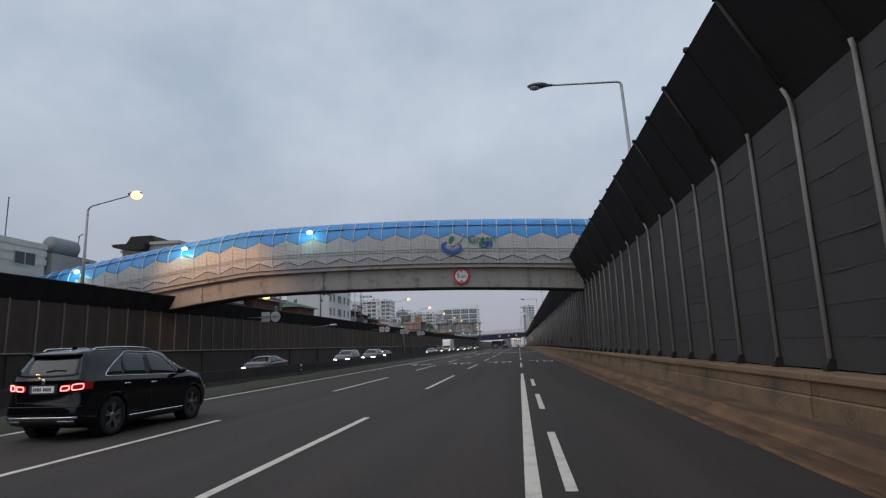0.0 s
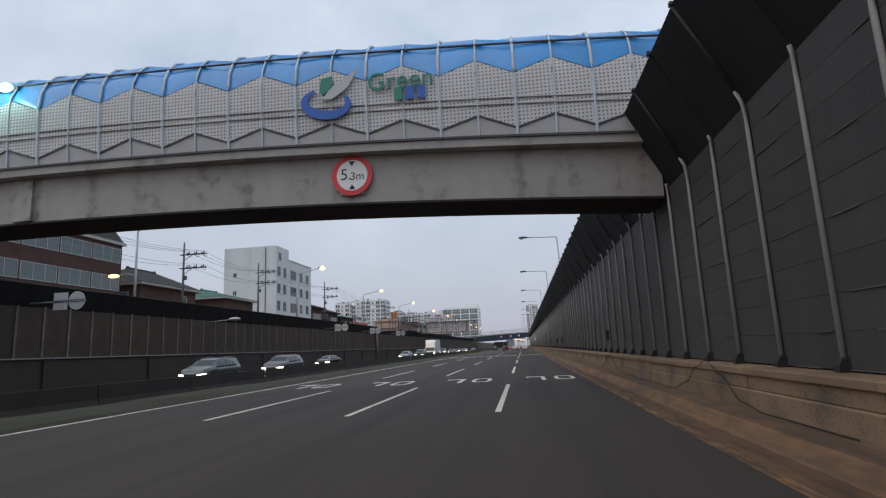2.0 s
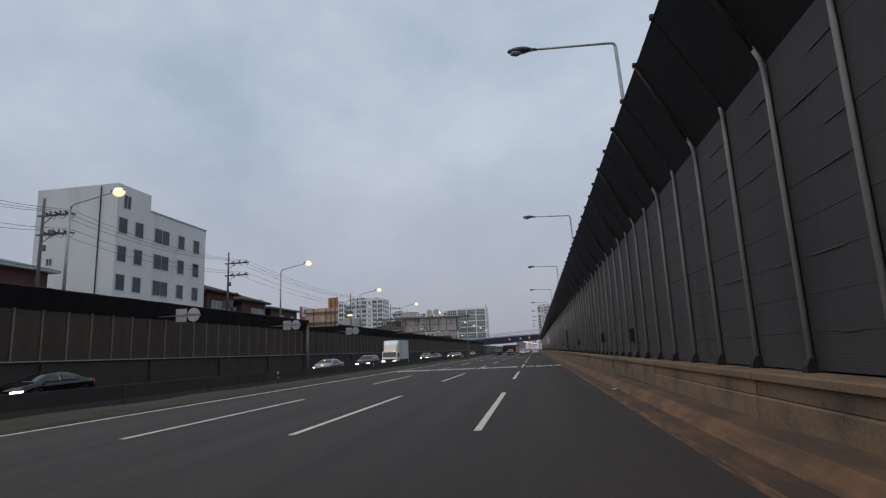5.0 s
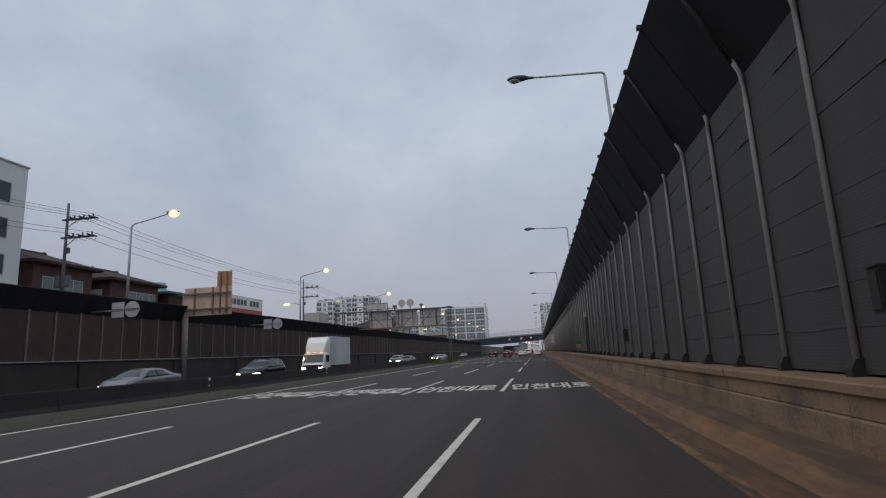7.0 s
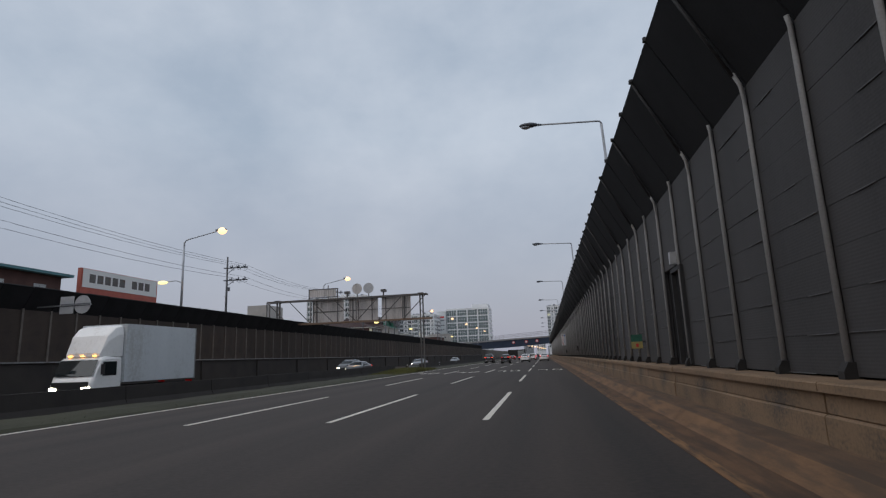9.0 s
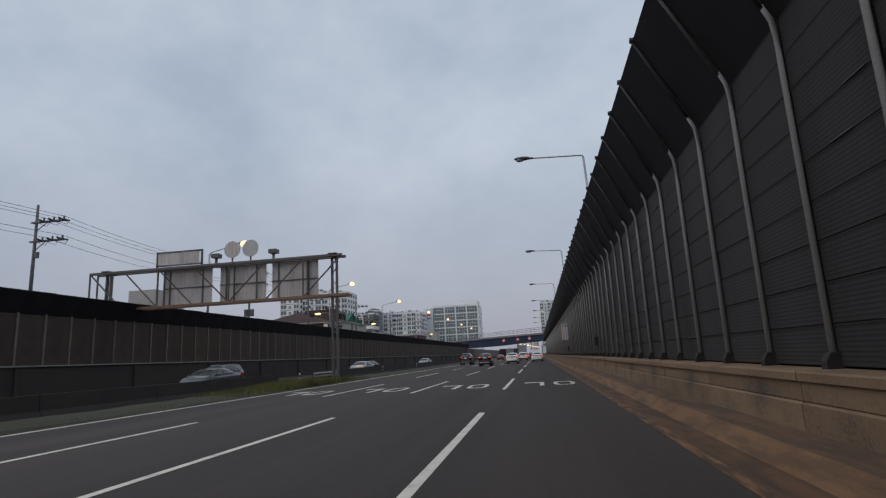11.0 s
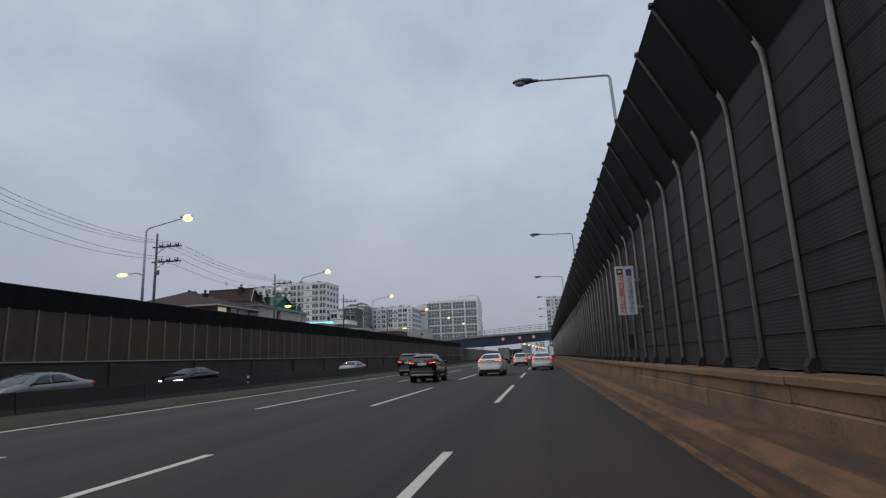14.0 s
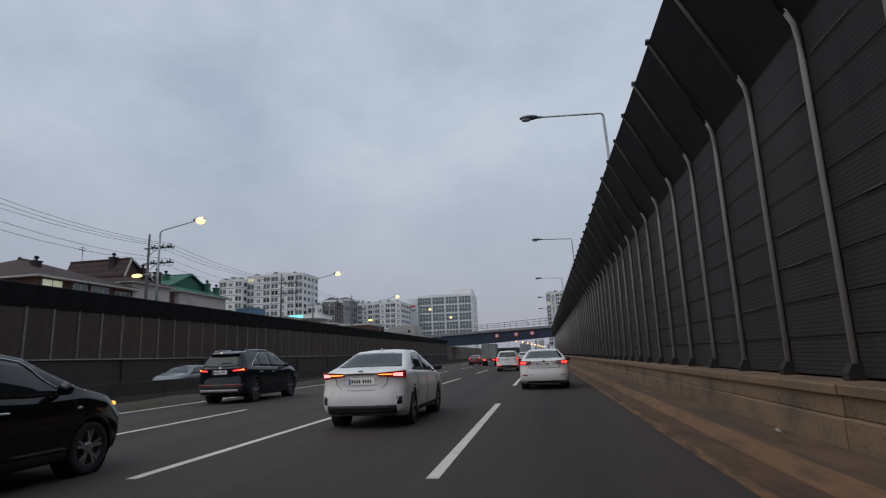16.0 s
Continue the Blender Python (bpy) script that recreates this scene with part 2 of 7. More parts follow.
M_BLUE = mat("blue_polycarbonate", (0.035, 0.25, 0.60), 0.25, var=0.10, scale=0.6, fine=5, bump=0.02, rand=0.1)
M_SHEET = ribbed(mat("dull_blue_sheeting", (0.06, 0.14, 0.24), 0.6, var=0.15, scale=0.6, fine=6, bump=0.05), "X", 0.4, 0.5, 0.04)
M_RIB = plain("white_steel_rib", (0.50, 0.56, 0.62), 0.4)
M_DARKLINE = plain("dark_trim", (0.05, 0.05, 0.055), 0.6)
M_BLACK = plain("black_rubber", (0.015, 0.015, 0.016), 0.75)
M_SIGNW = plain("sign_white", (0.75, 0.74, 0.72), 0.45)
M_SIGNR = plain("sign_red", (0.60, 0.035, 0.04), 0.4)
M_SIGNK = plain("sign_black", (0.02, 0.02, 0.02), 0.4)
M_SIGNB = plain("sign_blue", (0.06, 0.13, 0.40), 0.4)
M_LOGOB = plain("emblem_blue", (0.02, 0.10, 0.42), 0.4)
M_LOGOG = plain("emblem_green", (0.02, 0.19, 0.14), 0.4)
M_LOGOW = plain("emblem_grey", (0.45, 0.46, 0.47), 0.4)
M_OVER = mat("dark_blue_steel_girder", (0.035, 0.05, 0.085), 0.55, metal=0.2, var=0.15, scale=0.4, fine=5, bump=0.05)
M_OVERC = mat("overpass_concrete", (0.28, 0.27, 0.27), 0.85, var=0.12, scale=0.5, fine=6, bump=0.1)
M_WOODP = mat("concrete_utility_pole", (0.13, 0.13, 0.135), 0.8, var=0.12, scale=3, fine=20, bump=0.08)
M_WIRE = plain("black_cable", (0.03, 0.03, 0.033), 0.6)
M_LIT = plain("sodium_lamp_glow", (1.0, 0.75, 0.45), 0.4, emit=1.9, ecol=(1.0, 0.58, 0.29))
M_LITY = plain("yellow_lamp_glow", (1.0, 0.85, 0.4), 0.4, emit=1.7, ecol=(1.0, 0.80, 0.28))
M_LITC = plain("cool_lamp_glow", (0.8, 1.0, 1.0), 0.4, emit=2.0, ecol=(0.5, 1.0, 0.93))
M_LITW = plain("warm_window_glow", (0.9, 0.85, 0.6), 0.4, emit=0.2, ecol=(0.9, 0.9, 0.62))
M_NEON = plain("cyan_neon", (0.2, 0.9, 0.9), 0.4, emit=1.6, ecol=(0.15, 0.85, 0.95))
M_OFF = plain("unlit_lamp_glass", (0.30, 0.31, 0.33), 0.25)


def perforate(m, pitch, r):
    """Regular round holes, dark, at a pitch in metres."""
    n, l = m.node_tree.nodes, m.node_tree.links
    tc, mp = n.new("ShaderNodeTexCoord"), n.new("ShaderNodeMapping")
    mp.inputs["Scale"].default_value = (1 / pitch, 0.0, 1 / pitch)
    l.new(tc.outputs["Object"], mp.inputs["Vector"])
    fr = n.new("ShaderNodeVectorMath")
    fr.operation = "FRACTION"
    l.new(mp.outputs["Vector"], fr.inputs[0])
    d = n.new("ShaderNodeVectorMath")
    d.operation = "DISTANCE"
    d.inputs[1].default_value = (0.5, 0.0, 0.5)
    l.new(fr.outputs["Vector"], d.inputs[0])
    lt = n.new("ShaderNodeMath")
    lt.operation = "LESS_THAN"
    lt.inputs[1].default_value = r
    l.new(d.outputs["Value"], lt.inputs[0])
    mx = n.new("ShaderNodeMixRGB")
    b = n["Principled BSDF"]
    l.new(b.inputs["Base Color"].links[0].from_socket, mx.inputs["Color1"])
    mx.inputs["Color2"].default_value = (0.16, 0.16, 0.165, 1)
    l.new(lt.outputs[0], mx.inputs["Fac"])
    l.new(mx.outputs["Color"], b.inputs["Base Color"])


perforate(M_PERF, 0.1155, 0.25)


# ---- mesh helpers ----
class Geo:
    """Collects faces for one mesh."""

    def __init__(self):
        self.v, self.f = [], []

    def face(self, *pts):
        i = len(self.v)
        self.v += [tuple(p) for p in pts]
        self.f.append(tuple(range(i, i + len(pts))))
        return self

    def box(self, x0, x1, y0, y1, z0, z1):
        i = len(self.v)
        self.v += [(x, y, z) for x in (x0, x1) for y in (y0, y1) for z in (z0, z1)]
        self.f += [tuple(i + k for k in q) for q in ((0, 1, 3, 2), (4, 6, 7, 5), (0, 4, 5, 1), (2, 3, 7, 6), (0, 2, 6, 4), (1, 5, 7, 3))]
        return self

    def beam(self, a, b, w, h, up=(0, 0, 1)):
        """A square bar from a to b."""
        a, b = Vector(a), Vector(b)
        d = (b - a).normalized()
        s = d.cross(Vector(up))
        if s.length < 1e-4:
            s = d.cross(Vector((0, 1, 0)))
        s.normalize()
        u = s.cross(d)
        i = len(self.v)
        for p in (a, b):
            for k, j in ((-1, -1), (1, -1), (1, 1), (-1, 1)):
                self.v.append(tuple(p + s * (k * w / 2) + u * (j * h / 2)))
        self.f += [tuple(i + k for k in q) for q in ((0, 1, 2, 3), (7, 6, 5, 4), (0, 4, 5, 1), (1, 5, 6, 2), (2, 6, 7, 3), (3, 7, 4, 0))]
        return self

    def tube(self, pts, r, n=8, r1=None):
        """A round bar along points, tapering from r to r1."""
        pts = [Vector(p) for p in pts]
        r1 = r if r1 is None else r1
        base = len(self.v)
        for k, p in enumerate(pts):
            d = (pts[min(k + 1, len(pts) - 1)] - pts[max(k - 1, 0)]).normalized()
            s = d.cross(Vector((0, 0, 1)))
            if s.length < 1e-3:
                s = d.cross(Vector((0, 1, 0)))
            s.normalize()
            u = s.cross(d)
            rr = r + (r1 - r) * k / max(1, len(pts) - 1)
            for j in range(n):
                a = 2 * math.pi * j / n
                self.v.append(tuple(p + s * (rr * math.cos(a)) + u * (rr * math.sin(a))))
        for k in range(len(pts) - 1):
            for j in range(n):
                a, b = base + k * n + j, base + k * n + (j + 1) % n
                self.f.append((a, b, b + n, a + n))
        self.f.append(tuple(base + j for j in range(n))[::-1])
        self.f.append(tuple(base + (len(pts) - 1) * n + j for j in range(n)))
        return self

    def ellipsoid(self, c, rx, ry, rz, nu=12, nv=8):
        base = len(self.v)
        for i in range(nv + 1):
            t = math.pi * i / nv
            for j in range(nu):
                a = 2 * math.pi * j / nu
                self.v.append((c[0] + rx * math.sin(t) * math.cos(a), c[1] + ry * math.sin(t) * math.sin(a), c[2] + rz * math.cos(t)))
        for i in range(nv):
            for j in range(nu):
                a, b = base + i * nu + j, base + i * nu + (j + 1) % nu
                self.f.append((a, a + nu, b + nu, b))
        return self

    def disc(self, c, r, y0, y1, n=28):
        """A round plate standing across y."""
        return self.tube([(c[0], y0, c[1]), (c[0], y1, c[1])], r, n)

    def extrude(self, prof, y0, y1):
        """A closed (x, z) outline carried along y."""
        i, n = len(self.v), len(prof)
        self.v += [(x, y0, z) for x, z in prof] + [(x, y1, z) for x, z in prof]
        self.f += [(i + k, i + (k + 1) % n, i + n + (k + 1) % n, i + n + k) for k in range(n)]
        self.f += [tuple(i + k for k in range(n))[::-1], tuple(i + n + k for k in range(n))]
        return self

    def mesh(self, name, m, smooth=False):
        me = bpy.data.meshes.new(name)
        me.from_pydata(self.v, [], self.f)
        bm = bmesh.new()
        bm.from_mesh(me)
        bmesh.ops.remove_doubles(bm, verts=bm.verts, dist=1e-5) if len(bm.verts) < 4000 else None
        bmesh.ops.recalc_face_normals(bm, faces=bm.faces)
        bm.to_mesh(me)
        bm.free()
        if smooth:
            me.polygons.foreach_set("use_smooth", [True] * len(me.polygons))
        me.materials.append(m)
        return me


def part(name, g, m, parent=None, label="", smooth=False):
    ob = new(name, g.mesh(name, m, smooth) if isinstance(g, Geo) else g)
    if parent:
        ob.parent = parent
    if label:
        ob["label"] = label
    return ob


def empty(name, label, category, group="", kind="", at=(0, 0, 0)):
    ob = new(name)
    ob.empty_display_size = 0.3
    ob.location = at
    return tagged(ob, label, category, group, kind)


def solid(name, g, m, label, category="", kind="structure", group="", smooth=False):
    return tagged(part(name, g, m, smooth=smooth), label, category, group, kind)


def lettering(name, text, size, m, at, parent, label="", rot=(90, 0, 0), sx=1.0, depth=0.004, spacing=1.0, bold=0.0):
    cu = bpy.data.curves.new(name, "FONT")
    cu.body, cu.size, cu.extrude = text, size, depth
    cu.align_x, cu.align_y = "CENTER", "CENTER"
    cu.space_line = spacing
    cu.offset = bold
    tmp = bpy.data.objects.new(name, cu)
    scene.collection.objects.link(tmp)
    dg = bpy.context.evaluated_depsgraph_get()
    me = bpy.data.meshes.new_from_object(tmp.evaluated_get(dg))
    bpy.data.objects.remove(tmp)
    me.materials.clear()
    me.materials.append(m)
    ob = new(name, me)
    ob.matrix_basis = pose(*at, *rot) @ Matrix.Diagonal((sx, 1, 1, 1))
    if parent:
        ob.parent = parent
    if label:
        ob["label"] = label
    return ob


# ---- ground and road ----
Y0, Y1 = -60.0, 620.0
g = Geo()
for i in range(-6, 7):
    for j in range(-4, 9):
        g.face((i * 400 - 200, j * 400 - 200, -0.25), (i * 400 + 200, j * 400 - 200, -0.25), (i * 400 + 200, j * 400 + 200, -0.25), (i * 400 - 200, j * 400 + 200, -0.25))
solid("ground", g, M_DIRT, "flat soil ground reaching to the horizon", "ground")
solid("road", Geo().box(-12.0, 3.355, Y0, Y1, -0.25, 0.0).box(3.355, 3.9, 400, Y1, -0.25, 0.0), M_ASPH, "dark worn asphalt carriageway with lane markings", "road")
solid("road_opposite", Geo().box(-29.0, -15.3, Y0, Y1, -0.25, 0.0), M_ASPH, "dark asphalt carriageway of the opposite direction", "road")


def wall_dx(y):
    """The kerb draws a little closer to the lanes further on."""
    return float(np.interp(y, [60, 185, 205, 232], [0.0, 0.0, -0.08, -0.20]))


def wall_dz(y):
    """The barrier sinks a little against the road further on."""
    return float(np.interp(y, [183, 200, 215, 232], [0.0, -0.04, -0.09, -0.13]))


def along_wall(prof, kerb=True):
    """A closed (x, z) outline carried along the kerb, or along the barrier."""
    q, n = Geo(), len(prof)
    ys = [Y0, 60, 120, 150, 183, 192, 200, 208, 215, 224, 232, 400]
    for y in ys:
        q.v += [(x + wall_dx(y), y, z * (1 + 3.2 * wall_dz(y)) if z > 0.02 else z) if kerb else (x, y, z + wall_dz(y)) for x, z in prof]
    for k in range(len(ys) - 1):
        for j in range(n):
            a, b = k * n + j, k * n + (j + 1) % n
            q.f.append((a, b, b + n, a + n))
    q.f += [tuple(range(n)), tuple((len(ys) - 1) * n + j for j in range(n))]
    return q


solid("gutter", along_wall([(3.36, -0.25), (3.36, 0.002), (3.62, 0.004), (3.97, 0.012), (3.97, -0.25)]), M_GUTTER, "dark damp gutter, brown dust and headlight warmth in its colour", "gutter")
solid("kerb", along_wall([(3.971, -0.25), (3.971, 0.014), (4.03, 0.05), (4.20, 0.19), (4.235, 0.212), (4.235, -0.25)]), M_KERBF, "sloping dusty kerb face with headlight glow mixed into its brown", "kerb")
solid("kerb_top", along_wall([(4.236, -0.25), (4.236, 0.213), (4.30, 0.225), (4.85, 0.26), (4.85, -0.25)]), M_KERBT, "grey worn kerb top at the foot of the parapet", "kerb")
litter = empty("litter", "crumpled scrap of white paper in the gutter", "litter")
rl_ = random.Random(8)
lg = Geo()
lp_ = [[(3.76 + 0.05 * i + rl_.uniform(-.025, .025), 89.6 + 0.06 * j + rl_.uniform(-.025, .025), 0.015 + rl_.uniform(0.0, 0.05)) for i in range(4)] for j in range(4)]
for j in range(3):
    for i in range(3):
        lg.face(lp_[j][i], lp_[j][i + 1], lp_[j + 1][i + 1], lp_[j + 1][i])
part("paper", lg, M_PLATE, litter)
for lx, ly in ((4.20, 230.2), (4.21, 231.0), (3.30, 228.2)):
    foil = empty("litter", "torn scrap of shiny foil lying at the road edge", "litter")
    fg, lz = Geo(), 0.245 if lx > 4.2 else 0.01
    fp = [[(lx + 0.05 * i + rl_.uniform(-.02, .02), ly + 0.12 * j + rl_.uniform(-.03, .03), lz + rl_.uniform(0.0, 0.05)) for i in range(3)] for j in range(3)]
    for j in range(2):
        for i in range(2):
            fg.face(fp[j][i], fp[j][i + 1], fp[j + 1][i + 1], fp[j + 1][i])
    part("foil", fg, M_PLATE, foil)
# grass median, slightly crowned
g = Geo()
cols = [(-12.0, -0.02), (-12.25, 0.05), (-13.0, 0.13), (-13.9, 0.15), (-14.9, 0.10), (-15.3, -0.02)]
rnd = random.Random(3)
ny = 340
hts = [[z + (rnd.uniform(-0.03, 0.04) if 0 < k < 5 else 0) for k, (x, z) in enumerate(cols)] for _ in range(ny + 1)]
for j in range(ny):
    ya, yb = Y0 + (Y1 - Y0) * j / ny, Y0 + (Y1 - Y0) * (j + 1) / ny
    for k in range(5):
        g.face((cols[k][0], ya, hts[j][k]), (cols[k + 1][0], ya, hts[j][k + 1]), (cols[k + 1][0], yb, hts[j + 1][k + 1]), (cols[k][0], yb, hts[j + 1][k]))
solid("grass_median", g, M_GRASS, "strip of dry trampled grass between the carriageways", "grass strip")
g = Geo()
for _ in range(16000):
    x, y = rnd.uniform(-14.9, -12.25), rnd.uniform(-20, 330)
    a, h, w = rnd.uniform(0, 6.28), rnd.uniform(-0.02, 0.05), rnd.uniform(0.008, 0.02)
    dx, dy = math.cos(a) * w, math.sin(a) * w
    g.face((x - dx, y - dy, 0.05), (x + dx, y + dy, 0.05), (x + rnd.uniform(-.08, .08), y + rnd.uniform(-.08, .08), 0.1 + h))
solid("grass_tufts", g, M_GRASS, "tufts of dry olive grass in the median", "grass", "stuff")
# taller grass round the foot of the gantry, its bright olive standing for lit grass
g = Geo()
for _ in range(11000):
    x, y = rnd.uniform(-15.2, -12.3), rnd.triangular(173, 197, 186)
    a, h, w = rnd.uniform(0, 6.28), rnd.uniform(0.14, 0.52) * (1 - abs(y - 186) / 15), rnd.uniform(0.012, 0.03)
    dx, dy = math.cos(a) * w, math.sin(a) * w
    g.face((x - dx, y - dy, 0.04), (x + dx, y + dy, 0.04), (x + rnd.uniform(-.12, .12), y + rnd.uniform(-.12, .12), 0.12 + h))
solid("bright_grass_patch", g, M_GRASSLIT, "taller olive grass at the gantry foot, brightened to look lit", "grass", "stuff")

# lane markings, laid 4 mm over the asphalt
L1, L2, L3, LE, RE = 0.0, -3.85, -7.70, -11.80, 3.44
DASH = [-3.6, 15.0, 33.6, 52.2, 71.4, 90.2, 109.4, 127.6, 146.5, 165.2, 184.0, 202.7, 221.0, 239.4] + [258.2 + 18.8 * k for k in range(11)]
for x, w in ((L1, 0.15), (L2, 0.15), (L3, 0.15)):
    for top in DASH:
        a, b = top - 9.7, top
        if x == L1 and b < 30:
            continue
        tagged(part("lane_dash", Geo().box(x - w / 2, x + w / 2, a, b, 0.001, 0.005), M_PAINT), "worn white dashed lane line on asphalt", "lane marking", "lane dashes", "structure")
solid("edge_line", Geo().box(LE - 0.075, LE + 0.075, Y0, Y1, 0.001, 0.005), M_PAINT, "continuous thin white edge line beside the grass", "lane marking")
solid("edge_line", along_wall([(RE - 0.075, 0.0045), (RE - 0.075, 0.009), (RE + 0.075, 0.011), (RE + 0.075, 0.0055)]), M_YELLOW, "worn yellowish edge line under dust", "lane marking")
solid("merge_line", Geo().box(L1 - 0.09, L1 + 0.09, -40, 27.5, 0.001, 0.0055), M_PAINT, "solid white line at the end of a merging lane", "lane marking")
for a, b in ((-8, 5.2), (9.0, 13.3), (17.1, 21.4), (25.2, 29.4)):
    solid("merge_dash", Geo().box(0.36, 0.50, a - 1.0, b - 1.0, 0.001, 0.005), M_PAINT, "short white dash beside the merging line", "lane marking")


def seventy(xc, ytop, lane):
    th = empty("speed_marking", "white painted speed figure seventy on the asphalt", "road marking", "speed figures on the road", "structure")
    z0, z1 = 0.001, 0.005
    h, w = 2.85, 0.9
    s = Geo().box(xc - w - 0.17, xc - 0.17, ytop - 0.42, ytop, z0, z1).box(xc - 0.36, xc - 0.17, ytop - h, ytop - 0.42, z0, z1)
    s.box(xc - w - 0.17, xc - w - 0.02, ytop - 0.62, ytop - 0.42, z0, z1)
    part("figure_seven", s, M_PAINT, th)
    o, n = Geo(), 28
    for k in range(n):
        a, b = 2 * math.pi * k / n, 2 * math.pi * (k + 1) / n

        def at(t, rx, ry, z):
            c, s_ = math.cos(t), math.sin(t)
            return (xc + 0.72 + rx * math.copysign(abs(c) ** 0.6, c), ytop - h / 2 + ry * math.copysign(abs(s_) ** 0.6, s_), z)
        o.face(at(a, 0.47, h / 2, z1), at(b, 0.47, h / 2, z1), at(b, 0.29, h / 2 - 0.36, z1), at(a, 0.29, h / 2 - 0.36, z1))
    part("figure_nought", o, M_PAINT, th)


for row in (57.3, 178.8):
    for k in range(4):
        seventy(1.82 - k * 3.9, row, k)

# painted road name in each lane, long letters read from the driver's seat
for k in range(4):
    th = empty("road_name_marking", "long white painted Korean road name on the asphalt", "road marking", "road names", "structure")
    for j, ch in enumerate("인천대로"):
        o = lettering("letter", ch, 1.0, M_PAINT, (0.60 + j * 0.83 - k * 3.87, 120.3, 0.004), th, rot=(0, 0, 0), sx=0.9, depth=0.0015, bold=0.022)
        o.matrix_basis = pose(0.62 + j * 0.83 - k * 3.87, 120.1, 0.005) @ Matrix.Diagonal((0.92, 3.6, 1, 1))

# ---- right noise wall on its parapet ----
WX = 5.17
wall_r = empty("wall_right", "tall dark ribbed metal noise barrier leaning over the road", "noise barrier", kind="structure")
PITCH = 1.96
# the bays are not quite even: post number against distance
posts_y = [float(v) for v in np.interp(range(-45, 190), [-45, 0, 8, 15, 31, 35, 38, 42, 45, 48, 52, 55, 69, 73, 77, 81, 85, 89, 93, 97, 101, 104, 108, 190], [-58.8, 29.4, 44.75, 58.18, 90.3, 98.1, 103.75, 111.6, 117.95, 123.8, 131.25, 137.1, 164.88, 172.5, 180.13, 187.9, 195.2, 202.9, 210.34, 217.85, 225.35, 231.05, 238.9, 402.0])]
BEND, TOPX, TOPZ = 5.92, 4.03, 8.15
panel_me = Geo().box(0.06, 0.15, 0.02, PITCH - 0.02, 0.003, 0.5395).mesh("panel", M_PANEL)
over_me = Geo()
d = Vector((TOPX - WX, 0, TOPZ - BEND)).normalized()
nrm = Vector((d.z, 0, -d.x))
H0, H1 = Vector((WX + 0.10, 0, BEND)), Vector((TOPX + 0.08, 0, TOPZ - 0.03))
pr = [H0, H1, H1 + nrm * 0.09, H0 + nrm * 0.09]
over_me.extrude([(p.x, p.z) for p in pr], 0.03, PITCH - 0.03)
over_me = over_me.mesh("canopy_panel", M_CANOPY)


def steel_post(arm):
    """A rounded post, bent over into its arm where it carries one that shows."""
    pts = [(WX + 0.015, 0, 1.0), (WX + 0.015, 0, BEND - 0.55)]
    if arm:
        A = Vector((TOPX - WX, 0, TOPZ - BEND)).normalized()
        B = Vector((WX + 0.01, 0, BEND))
        pts += [tuple(B + Vector((0.005, 0, -0.25))), tuple(B + Vector((-0.03, 0, 0.02))), tuple(B + A * 0.28)]
    else:
        pts += [(WX + 0.015, 0, BEND - 0.05), (WX - 0.015, 0, BEND + 0.10)]
    return Geo().tube(pts, 0.044, 8, 0.036)


post_me = {a: steel_post(a).mesh("post", M_POSTR, True) for a in (False, True)}
top_knob = Geo().box(TOPX + 0.02, TOPX + 0.11, -0.05, 0.05, TOPZ - 0.06, TOPZ + 0.035)
arm_tube = Geo().tube([(WX - 0.10, 0, BEND + 0.20), (TOPX + 0.04, 0, TOPZ)], 0.036, 8, 0.03).box(TOPX + 0.02, TOPX + 0.11, -0.05, 0.05, TOPZ - 0.06, TOPZ + 0.035)
# both arm tones are darkened to stand for their shaded undersides
arm_me = {"none": top_knob.mesh("arm_end", M_POSTD), "pale": arm_tube.mesh("arm", M_ARM, True), "dark": arm_tube.mesh("arm", M_POSTD, True)}
foot_me = Geo().extrude([(WX - 0.10, 1.0), (WX + 0.13, 1.0), (WX + 0.13, 1.21), (WX - 0.035, 1.21), (WX - 0.10, 1.10)], -0.08, 0.08).mesh("post_foot", M_FOOT)
rest, louvres, strips = Geo(), Geo(), Geo()
DOOR_Y = 139.4
LOUVRE_Y = 152.0
